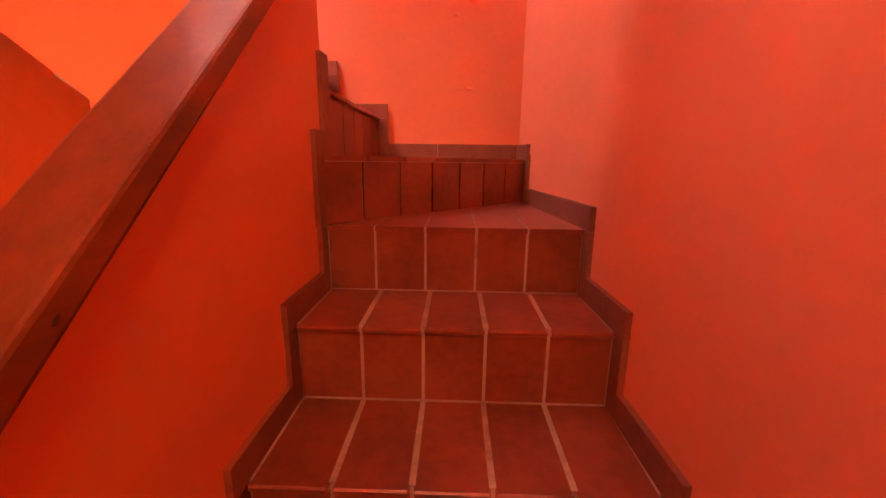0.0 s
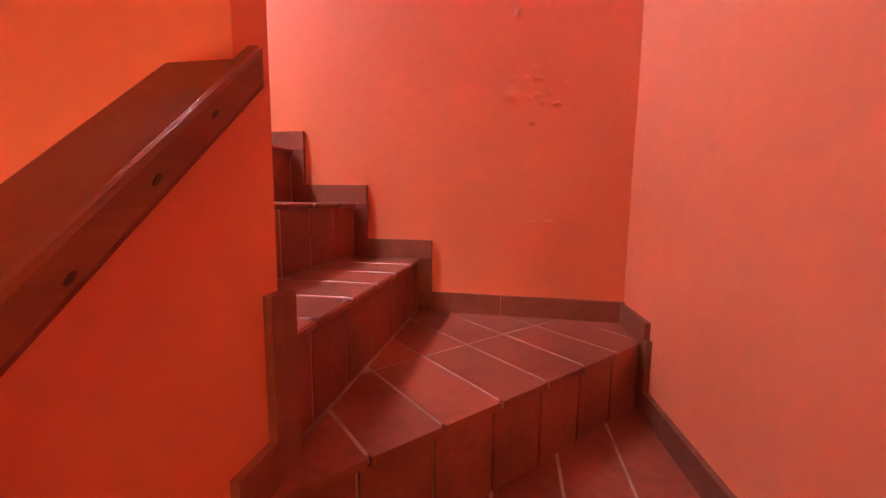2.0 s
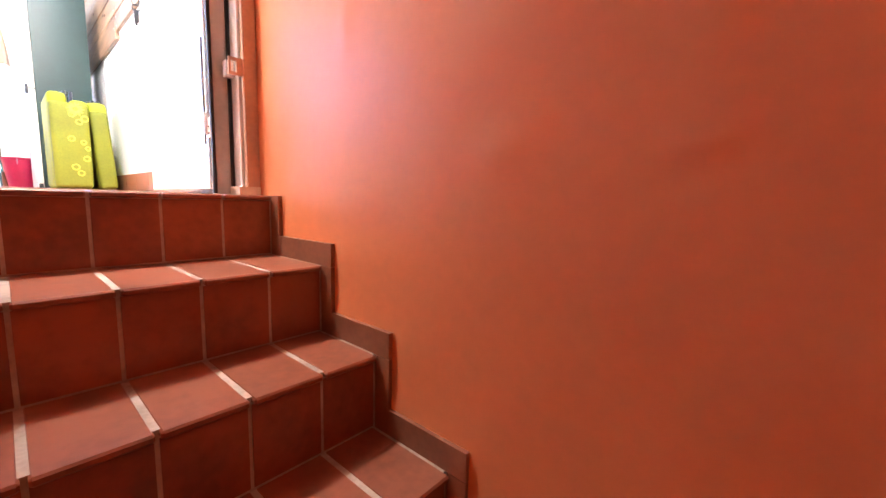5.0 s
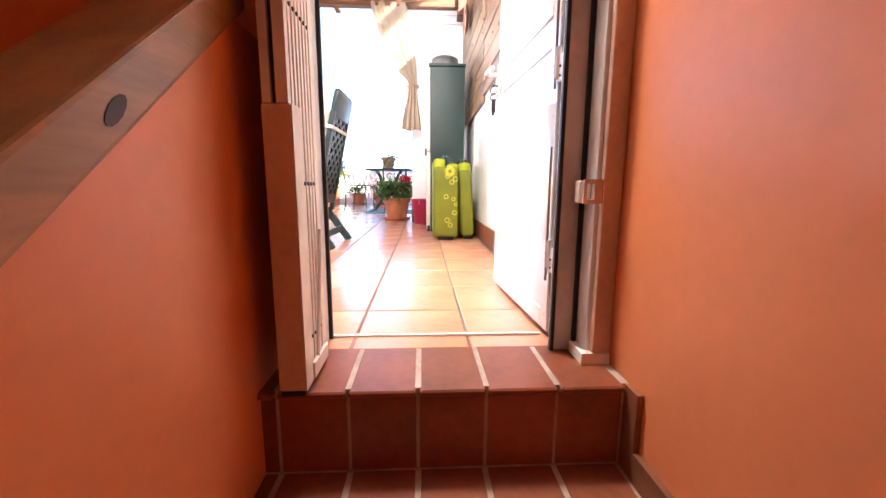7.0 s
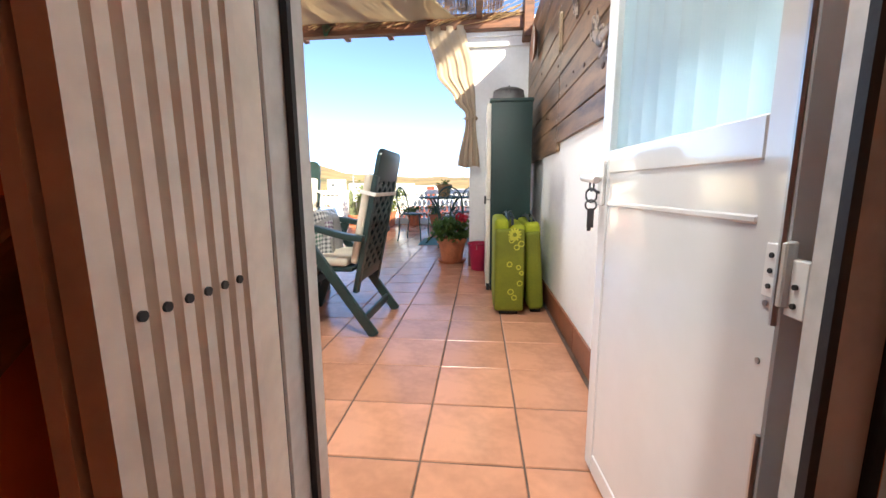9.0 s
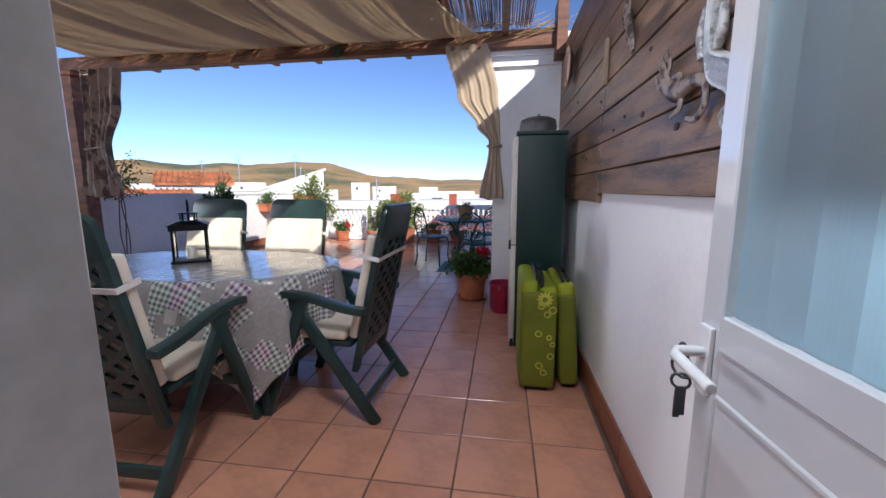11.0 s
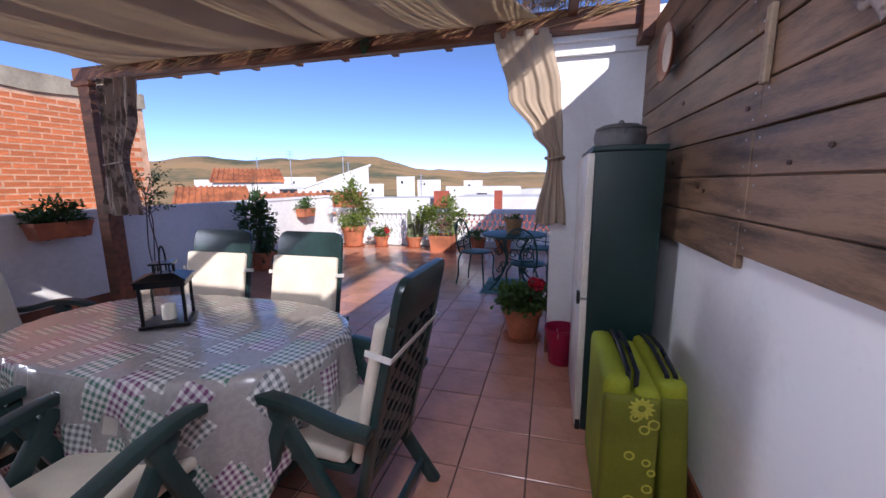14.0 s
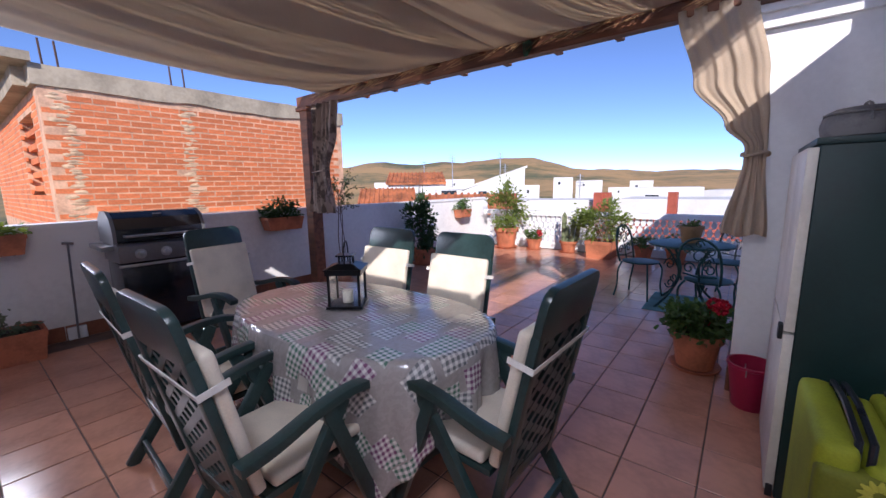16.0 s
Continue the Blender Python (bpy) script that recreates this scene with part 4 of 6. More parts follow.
def chair_cushion(m):
    cu = thing("chair_cushion", m, "cream padded seat and back cushion tied to a garden chair", "cushion", "cushions of the dining chairs")
    bm = bmesh.new()
    box(bm, -0.225, 0.225, -0.17, 0.29, 0.408, 0.462)
    soft_part("seat_pad", bm, CREAM, cu, 0.022, seg=3)
    bm = bmesh.new()
    n = Vector((0, 0.755, 0.165)).normalized() * 0.042
    bar(bm, Vector(back_at(0.10, 0)) + n, Vector(back_at(0.80, 0)) + n, 0.45, 0.046)
    soft_part("back_pad", bm, CREAM, cu, 0.020, seg=3)
    bm = bmesh.new()
    s = 0.66
    for dx, dn in ((-0.235, 0), (0.235, 0)):
        bar(bm, Vector(back_at(s, dx)) + n * 1.7, Vector(back_at(s, dx)) - n * 0.55, 0.004, 0.022)
    bar(bm, Vector(back_at(s, -0.235)) - n * 0.52, Vector(back_at(s, 0.235)) - n * 0.52, 0.022, 0.004, (0, -0.235, 0.745))
    part("strap", bm, STRAP, cu, "white elastic strap")
    return cu

SEATS = [(-3.735, 0.895, 178), (-3.165, 0.335, 91), (-3.19, -0.40, 87), (-4.14, 0.27, -91), (-4.13, -0.38, -89), (-3.83, -1.33, 8)]
first_chair, first_pad = garden_chair(pose(SEATS[0][0], SEATS[0][1], 0, 0, 0, SEATS[0][2])), chair_cushion(pose(SEATS[0][0], SEATS[0][1], 0, 0, 0, SEATS[0][2]))
for x, y, a in SEATS[1:]:
    copy_thing(first_chair, pose(x, y, 0, 0, 0, a))
    copy_thing(first_pad, pose(x, y, 0, 0, 0, a))

TX, TY, TA, TB = -3.775, 0.06, 0.475, 0.80
def oval(u, k=1.0):
    c, s = math.cos(u), math.sin(u)
    r = (abs(c) ** 2.6 + abs(s) ** 2.6) ** (-1 / 2.6)
    return TA * k * r * c, TB * k * r * s
table = thing("dining_table", pose(TX, TY, 0), "oval dark green plastic garden table under a cloth", "table")
bm = bmesh.new()
prism(bm, [oval(2 * math.pi * i / 48, 0.985) for i in range(48)], 0.69, 0.732)
part("tabletop", bm, GREEN_PLASTIC, table)
for sx in (-1, 1):
    for sy in (-1, 1):
        bm = bmesh.new()
        bar(bm, (sx * 0.28, sy * 0.52, 0.69), (sx * 0.31, sy * 0.58, 0.0), 0.06, 0.05)
        soft_part("leg", bm, GREEN_PLASTIC, table, 0.008)
bm = bmesh.new()
bar(bm, (0, -0.56, 0.30), (0, 0.56, 0.30), 0.05, 0.03)
for sy in (-1, 1):
    bar(bm, (-0.3, sy * 0.56, 0.30), (0.3, sy * 0.56, 0.30), 0.05, 0.03, (0, 0, 1))
soft_part("stretcher", bm, GREEN_PLASTIC, table, 0.006)

def cloth_material():
    """Oilcloth: grey with gingham patches of several tints."""
    m = bpy.data.materials.new("patchwork_oilcloth")
    m.use_nodes = True
    n, l = m.node_tree.nodes, m.node_tree.links
    b = n["Principled BSDF"]
    uv = n.new("ShaderNodeUVMap")
    vor = n.new("ShaderNodeTexVoronoi")
    vor.inputs["Scale"].default_value, vor.inputs["Randomness"].default_value = 8.0, 0.7
    vor.distance = "CHEBYCHEV"
    l.new(uv.outputs[0], vor.inputs["Vector"])
    sep = n.new("ShaderNodeSeparateColor")
    l.new(vor.outputs["Color"], sep.inputs[0])
    def step(src, v, op="GREATER_THAN"):
        q = n.new("ShaderNodeMath")
        q.operation, q.inputs[1].default_value = op, v
        l.new(src, q.inputs[0])
        return q.outputs[0]
    def times(a, c):
        q = n.new("ShaderNodeMath")
        q.operation = "MULTIPLY"
        l.new(a, q.inputs[0]), l.new(c, q.inputs[1])
        return q.outputs[0]
    def mix(f, a, c):
        q = n.new("ShaderNodeMix")
        q.data_type = "RGBA"
        l.new(f, q.inputs[0]) if not isinstance(f, float) else None
        for s, v in ((6, a), (7, c)):
            if isinstance(v, tuple):
                q.inputs[s].default_value = (*v, 1)
            else:
                l.new(v, q.inputs[s])
        return q.outputs[2]
    patch = times(step(sep.outputs[0], 0.16), step(vor.outputs["Distance"], 0.47, "LESS_THAN"))
    rot = n.new("ShaderNodeMapping")
    rot.inputs["Rotation"].default_value = (0, 0, 0.18)
    l.new(uv.outputs[0], rot.inputs[0])
    wx, wy = n.new("ShaderNodeTexWave"), n.new("ShaderNodeTexWave")
    wx.bands_direction, wy.bands_direction = "X", "Y"
    for w in (wx, wy):
        w.inputs["Scale"].default_value = 11
        l.new(rot.outputs[0], w.inputs[0])
    ax, ay = step(wx.outputs["Fac"], 0.5), step(wy.outputs["Fac"], 0.5)
    tint = mix(step(sep.outputs[1], 0.38), (0.15, 0.16, 0.17), mix(step(sep.outputs[1], 0.72), (0.20, 0.085, 0.17), (0.09, 0.19, 0.14)))
    half = n.new("ShaderNodeMix")
    half.data_type = "RGBA"
    half.inputs[0].default_value = 0.5
    half.inputs[7].default_value = (0.7, 0.69, 0.68, 1)
    l.new(tint, half.inputs[6])
    add = n.new("ShaderNodeMath")
    add.operation = "ADD"
    l.new(ax, add.inputs[0]), l.new(ay, add.inputs[1])
    ging = mix(step(add.outputs[0], 1.5), mix(step(add.outputs[0], 0.5), (0.70, 0.69, 0.67), half.outputs[2]), tint)
    ns = n.new("ShaderNodeTexNoise")
    ns.inputs["Scale"].default_value = 40
    l.new(uv.outputs[0], ns.inputs["Vector"])
    ground = mix(step(ns.outputs[0], 0.5), (0.33, 0.31, 0.30), (0.36, 0.34, 0.33))
    ring = times(times(step(sep.outputs[0], 0.16, "LESS_THAN"), step(vor.outputs["Distance"], 0.30, "LESS_THAN")), step(vor.outputs["Distance"], 0.275))
    base = mix(ring, mix(patch, ground, ging), (0.55, 0.52, 0.48))
    l.new(base, b.inputs["Base Color"])
    b.inputs["Roughness"].default_value = 0.11
    bp, nb = n.new("ShaderNodeBump"), n.new("ShaderNodeTexNoise")
    nb.inputs["Scale"].default_value, nb.inputs["Detail"].default_value = 7, 3
    st = n.new("ShaderNodeMapping")
    st.inputs["Scale"].default_value = (1, 3.5, 1)
    l.new(uv.outputs[0], st.inputs[0])
    l.new(st.outputs[0], nb.inputs["Vector"])
    bp.inputs["Strength"].default_value, bp.inputs["Distance"].default_value = 0.22, 0.02
    l.new(nb.outputs[0], bp.inputs["Height"])
    l.new(bp.outputs[0], b.inputs["Normal"])
    return m

def tablecloth():
    """A rectangular cloth over the oval top: it falls lowest at its corners."""
    bm = bmesh.new()
    uvl = bm.loops.layers.uv.new("UVMap")
    HX, HY = 0.80, 1.10
    nx, ny, flat = 90, 116, {}
    g = []
    for i in range(nx + 1):
        row = []
        for j in range(ny + 1):
            u, v = -HX + 2 * HX * i / nx, -HY + 2 * HY * j / ny
            a = math.atan2(v / TB, u / TA)
            k = (abs(u / TA) ** 2.6 + abs(v / TB) ** 2.6) ** (1 / 2.6)
            ex, ey = oval(a, 1.0)
            over = 0.0 if k <= 1 else math.hypot(u, v) * (1 - 1 / k)
            if k <= 1:
                p = (u, v, 0.7365 + 0.0015 * noise.noise(Vector((u * 8, v * 8, 0))))
            else:
                q = math.hypot(u, v) / k
                ux, uy = u / math.hypot(u, v), v / math.hypot(u, v)
                fold = math.sin(a * 15 + 1.5 * math.sin(3 * a)) * 0.030 * min(1, over / 0.18) + 0.010 * math.sin(a * 37) * min(1, over / 0.2)
                out = 0.022 * (1 - math.exp(-over / 0.03)) + fold * (0.5 + over)
                p = (ux * (q + out), uy * (q + out), 0.7365 - 0.012 * (1 - math.exp(-over / 0.02)) - over * 0.93)
            vert = bm.verts.new(p)
            flat[vert] = (u, v)
            row.append(vert)
        g.append(row)
    for i in range(nx):
        for j in range(ny):
            f = bm.faces.new((g[i][j], g[i + 1][j], g[i + 1][j + 1], g[i][j + 1]))
            for lp in f.loops:
                lp[uvl].uv = flat[lp.vert]
    ob = part("tablecloth", bm, cloth_material(), None, "", True)
    ob.matrix_basis = pose(TX, TY, 0)
    so = ob.modifiers.new("thickness", "SOLIDIFY")
    so.thickness = 0.002
    return tagged(ob, "glossy grey oilcloth with gingham patches over the table", "tablecloth")
tablecloth()

# lantern
BLACK_METAL = material("black_lantern_metal", (0.012, 0.013, 0.015), 0.35, metal=0.5, var=0.2)
CLEAR = glass_material("clear_glass", (1, 1, 1), 0.02)
lan = thing("lantern", pose(-3.80, -0.03, 0.742, 0, 0, 38), "black metal lantern with glass sides and a candle", "lantern")
bm = bmesh.new()
box(bm, -0.10, 0.10, -0.10, 0.10, 0.0, 0.015)
soft_part("base", bm, BLACK_METAL, lan, 0.003)
for sx in (-1, 1):
    for sy in (-1, 1):
        bm = bmesh.new()
        box(bm, sx * 0.083 - 0.007, sx * 0.083 + 0.007, sy * 0.083 - 0.007, sy * 0.083 + 0.007, 0.015, 0.19)
        part("corner_post", bm, BLACK_METAL, lan)
for k in range(4):
    bm = bmesh.new()
    box(bm, -0.076, 0.076, 0.080, 0.083, 0.018, 0.19, Matrix.Rotation(k * math.pi / 2, 4, "Z"))
    g = part("pane", bm, CLEAR, lan, "clear glass pane")
    g.visible_shadow = False
bm = bmesh.new()
for z0, z1, w in ((0.19, 0.215, 0.098), (0.215, 0.222, 0.104)):
    box(bm, -w, w, -w, w, z0, z1)
v0 = [bm.verts.new((x * 0.10, y * 0.10, 0.222)) for x, y in ((-1, -1), (1, -1), (1, 1), (-1, 1))]
v1 = [bm.verts.new((x * 0.045, y * 0.045, 0.245)) for x, y in ((-1, -1), (1, -1), (1, 1), (-1, 1))]
for k in range(4):
    bm.faces.new((v0[k], v0[(k + 1) % 4], v1[(k + 1) % 4], v1[k]))
bm.faces.new(v1), bm.faces.new(v0[::-1])
part("roof", bm, BLACK_METAL, lan)
bm = bmesh.new()
for k in range(8):
    a = k * math.pi / 4
    tube(bm, [(0.042 * math.cos(a), 0.042 * math.sin(a), 0.245), (0.042 * math.cos(a), 0.042 * math.sin(a), 0.285)], 0.004, 5)
box(bm, -0.048, 0.048, -0.048, 0.048, 0.285, 0.293)
part("chimney", bm, BLACK_METAL, lan)
bm = bmesh.new()
tube(bm, [(0.05 * math.cos(a), 0, 0.293 + 0.075 * math.sin(a)) for a in (math.pi * i / 14 for i in range(15))], 0.004, 6)
part("handle", bm, BLACK_METAL, lan)
bm = bmesh.new()
lathe(bm, [(0.028, 0.016), (0.030, 0.02), (0.030, 0.085), (0.024, 0.088)], 16)
part("candle", bm, material("cream_wax", (0.75, 0.70, 0.58), 0.5, var=0.05), lan, "cream wax candle", True)

# ---- gas barbecue by the parapet ----
BBQ_BLACK = material("black_enamel", (0.012, 0.013, 0.018), 0.18, var=0.2, coat=0.4, bump=0.03)
GREY_PAINT = material("grey_lacquer", (0.20, 0.20, 0.21), 0.35, metal=0.4, var=0.1)
bbq = thing("gas_barbecue", pose(-3.70, -2.92, 0, 0, 0, 180), "black gas barbecue cart with closed lid", "barbecue")
def bbq_box(name, x0, x1, y0, y1, z0, z1, mat, label="", bev=0.006):
    bm = bmesh.new()
    box(bm, x0, x1, y0, y1, z0, z1)
    return soft_part(name, bm, mat, bbq, bev, label)
bbq_box("cart", -0.34, 0.34, -0.24, 0.22, 0.08, 0.74, BBQ_BLACK)
bbq_box("shelf_rail", -0.36, 0.36, -0.275, -0.25, 0.715, 0.74, STEEL)
bm = bmesh.new()
prism(bm, [(-0.29, 0.76), (-0.31, 0.91), (-0.24, 0.93), (0.22, 0.93), (0.22, 0.76)], -0.36, 0.36, "x")
panel = soft_part("control_panel", bm, GREY_PAINT, bbq, 0.006)
for x in (-0.2, 0.0, 0.2):
    bm = bmesh.new()
    lathe(bm, [(0.045, 0), (0.045, 0.006), (0.028, 0.008), (0.024, 0.035), (0.018, 0.037)], 20)
    for v in bm.verts:
        v.co = Vector((x + v.co.x, -0.302 - v.co.z, 0.835 + v.co.y))
    kn = part("knob", bm, STEEL, panel, "round metal knob", True)
bm = bmesh.new()
prism(bm, [(-0.25, 0.94), (-0.25, 1.06), (-0.20, 1.16), (-0.10, 1.215), (0.08, 1.215), (0.18, 1.15), (0.22, 1.0), (0.22, 0.94)], -0.36, 0.36, "x")
lid = soft_part("lid", bm, BBQ_BLACK, bbq, 0.012, "glossy black lid", 3)
bm = bmesh.new()
tube(bm, [(-0.29, -0.245, 1.0), (-0.29, -0.30, 1.0), (0.29, -0.30, 1.0), (0.29, -0.245, 1.0)], 0.013, 10)
part("lid_handle", bm, STEEL, lid, "chrome bar handle", True)
for sx in (-1, 1):
    bm = bmesh.new()
    prism(bm, [(-0.255, 0.935), (-0.255, 1.06), (-0.205, 1.165), (-0.10, 1.222), (0.08, 1.222), (0.185, 1.155), (0.225, 1.0), (0.225, 0.935)], sx * 0.362 - 0.014, sx * 0.362 + 0.014, "x")
    part("end_cap", bm, GREY_PAINT, lid)
bm = bmesh.new()
box(bm, -0.035, 0.035, -0.176, -0.165, 1.185, 1.195, Matrix.Translation((0, 0, 0)))
part("badge", bm, STEEL, lid, "small metal badge")
bbq_box("side_shelf", 0.37, 0.58, -0.24, 0.22, 0.88, 0.92, GREY_PAINT)
bbq_box("side_shelf", -0.46, -0.37, -0.24, 0.22, 0.88, 0.92, GREY_PAINT)
bbq_box("door", -0.32, 0.32, -0.25, -0.238, 0.12, 0.70, BBQ_BLACK)
for x in (-0.30, 0.30):
    bm = bmesh.new()
    tube(bm, [(x - 0.02, 0.0, 0.045), (x + 0.02, 0.0, 0.045)], 0.045, 14)
    part("wheel", bm, RUBBER, bbq)

# ---- cabinet and what stands by it ----
CAB_GREEN = material("dark_green_cabinet_plastic", (0.0035, 0.025, 0.023), 0.5, var=0.12, scale=5, fine=60, bump=0.06)
CAB_CREAM = material("cream_cabinet_plastic", (0.68, 0.64, 0.56), 0.5, var=0.06, scale=5, fine=60, bump=0.06)
cab = thing("plastic_cabinet", pose(0, 0, 0), "tall plastic cabinet with dark green sides and cream doors", "cabinet")
def cab_box(name, mat, d, parent=None, label="", bev=0.006):
    bm = bmesh.new()
    box(bm, *d)
    return soft_part(name, bm, mat, parent or cab, bev, label)
cab_box("body", CAB_GREEN, (-5.22, -4.555, 1.932, 2.255, 0.0, 1.540))
cab_box("top", CAB_GREEN, (-5.23, -4.545, 1.917, 2.262, 1.540, 1.567))
for x0, x1 in ((-5.22, -4.892), (-4.886, -4.557)):
    for z0, z1 in ((0.03, 0.765), (0.775, 1.532)):
        d = cab_box("door", CAB_CREAM, (x0, x1, 1.895, 1.931, z0, z1), label="cream plastic door")
cab_box("latch", RUBBER, (-4.62, -4.57, 1.879, 1.895, 0.735, 0.80), label="dark latch", bev=0.003)
cab_box("hinge", RUBBER, (-4.572, -4.553, 1.902, 1.927, 0.0, 0.06), bev=0.003)
pan = thing("lidded_basket", pose(-4.82, 2.08, 1.568) @ Matrix.Diagonal((0.78, 0.78, 0.72, 1)), "round grey lidded basket on top of the cabinet", "basket")
GREYB = material("grey_weave", (0.13, 0.125, 0.125), 0.6, var=0.2, scale=10, fine=90, bump=0.4)
bm = bmesh.new()
lathe(bm, [(0.12, 0.0), (0.165, 0.02), (0.175, 0.08), (0.165, 0.13), (0.155, 0.14)], 28)
part("body", bm, GREYB, pan, "", True)
bm = bmesh.new()
lathe(bm, [(0.165, 0.141), (0.165, 0.15), (0.12, 0.175), (0.03, 0.19), (0.01, 0.19)], 28)
part("lid", bm, GREYB, pan, "", True)
bm = bmesh.new()
tube(bm, [(0.17 * math.cos(a), 0.0, 0.09 + 0.115 * math.sin(a)) for a in (math.pi * i / 16 for i in range(17))], 0.008, 6)
part("handle", bm, GREYB, pan)

LIME = material("lime_green_pad", (0.28, 0.32, 0.012), 0.75, var=0.12, scale=3, fine=120, bump=0.25, dist=0.003)
OLIVE = material("olive_patterned_pad", (0.15, 0.165, 0.008), 0.75, var=0.12, scale=3, fine=120, bump=0.25, dist=0.003)
PRINT = material("yellow_green_print", (0.45, 0.44, 0.05), 0.75, var=0.1)
DARK_TUBE = material("dark_blue_steel_tube", (0.035, 0.042, 0.06), 0.3, metal=0.6, var=0.1)
def folded_lounger(m, width, height, depth, label):
    lo = thing("folded_lounger", m, label, "lounger", "folded loungers by the cabinet")
    n = 2 if width > 0.12 else 1
    for k in range(n):
        w = width / n
        x0 = -width / 2 + k * w
        bm = bmesh.new()
        box(bm, x0 + 0.004, x0 + w - 0.004, 0.0, depth, 0.02, height * (1 - 0.06 * k))
        soft(bm, min(0.045, w * 0.42), 4)
        for v in bm.verts:
            v.co.y += 0.02 * noise.noise(v.co * 4) + (1.6 * max(0.0, 0.2 - v.co.z) ** 2 if v.co.y < depth / 2 else 0.0)
        part("pad", bm, LIME, lo, "", True)
    bm = bmesh.new()
    box(bm, -width / 2 + 0.008, width / 2 - 0.008, -0.014, 0.06, 0.03, height * 0.90)
    soft(bm, 0.03, 4)
    part("printed_panel", bm, OLIVE, lo, "darker olive printed panel", True)
    for k in range(2):
        bm = bmesh.new()
        x = -0.012 + 0.03 * k
        tube(bm, [(x, 0.05, 0.10), (x, 0.045, height + 0.01), (x, depth * 0.5, height + 0.03), (x, depth - 0.05, height + 0.01), (x, depth - 0.04, 0.10)], 0.010, 8)
        part("tube_frame", bm, DARK_TUBE, lo, "dark metal tube frame", True)
    bm = bmesh.new()
    box(bm, -width * 0.3, width * 0.3, 0.03, 0.10, 0.0, 0.025)
    part("foot", bm, RUBBER, lo)
    return lo
lg = folded_lounger(pose(-3.90, 2.045, 0, 0, 0, 90), 0.215, 0.665, 0.52, "folded lime green padded lounger with flower print")
folded_lounger(pose(-3.96, 2.240, 0, 0, -4, 90), 0.12, 0.64, 0.52, "second folded green lounger leaning on the white wall")
def printed(kind, x, z, r):
    bm = bmesh.new()
    if kind == "flower":
        for k in range(12):
            a = 2 * math.pi * k / 12
            tube(bm, [(x + 0.3 * r * math.cos(a), -0.005, z + 0.3 * r * math.sin(a)), (x + 0.62 * r * math.cos(a), -0.005, z + 0.62 * r * math.sin(a)), (x + r * math.cos(a), -0.005, z + r * math.sin(a))], [0.003, 0.009, 0.003], 6)
    else:
        tube(bm, [(x + r * math.cos(a), -0.005, z + r * math.sin(a)) for a in (2 * math.pi * i / 16 for i in range(17))], 0.004, 5)
    for v in bm.verts:
        v.co.y = -0.0145 + (v.co.y + 0.005) * 0.35
    part("print", bm, PRINT, lg, "yellow printed " + kind)
printed("flower", 0.03, 0.56, 0.045)
for x, z, r in ((0.075, 0.50, 0.018), (0.045, 0.475, 0.016), (0.01, 0.52, 0.014), (0.0, 0.36, 0.016), (0.06, 0.34, 0.013), (0.07, 0.23, 0.016), (0.01, 0.17, 0.018), (0.035, 0.13, 0.016), (0.08, 0.30, 0.012)):
    printed("ring", x, z, r)
bk = thing("bucket", pose(-5.40, 1.845, 0), "crimson plastic bucket beside the pier", "bucket")
CRIM = material("crimson_plastic", (0.36, 0.012, 0.055), 0.4, var=0.1)
bm = bmesh.new()
lathe(bm, [(0.085, 0.0), (0.09, 0.01), (0.125, 0.27), (0.133, 0.275), (0.133, 0.29), (0.121, 0.29), (0.085, 0.02)], 28)
part("body", bm, CRIM, bk, "", True)
bm = bmesh.new()
tube(bm, [(0.128 * math.cos(a), -0.03, 0.28 - 0.10 * math.sin(a)) for a in (math.pi * i / 14 for i in range(15))], 0.004, 6)
part("handle", bm, STEEL, bk)
hk = thing("key_hook", pose(-5.555, 1.95, 0.86), "small wire hook with string on the pier", "hook")
bm = bmesh.new()
tube(bm, [(0.0, -0.03, 0.02), (0.02, -0.02, 0.0), (0.02, 0.02, 0.0), (0.0, 0.05, 0.03)], 0.005, 6)
part("wire", bm, STEEL, hk)
bm = bmesh.new()
tube(bm, [(0.015, 0.0, 0.0), (0.012, 0.005, -0.12), (0.012, -0.01, -0.2)], 0.003, 5)
part("string", bm, STEEL, hk)

# ---- cast metal bistro set ----
IRON = material("green_cast_metal", (0.008, 0.048, 0.040), 0.5, metal=0.0, var=0.3, scale=12, fine=60, bump=0.2)
def curl(bm, c, r, a0, turns, plane, rad=0.007):
    pts = []
    for i in range(17):
        t = i / 16
        a, q = a0 + turns * 2 * math.pi * t, r * (1 - 0.75 * t)
        u, w = q * math.cos(a), q * math.sin(a)
        pts.append((c[0] + u, c[1], c[2] + w) if plane == "xz" else (c[0], c[1] + u, c[2] + w))
    tube(bm, pts, rad, 5)
bist = thing("bistro_table", pose(-7.55, 1.28, 0), "round green cast metal bistro table", "table")
bm = bmesh.new()
lathe(bm, [(0.40, 0.70), (0.42, 0.705), (0.42, 0.722), (0.40, 0.727), (0.02, 0.727)], 36)
part("tabletop", bm, IRON, bist, "", True)
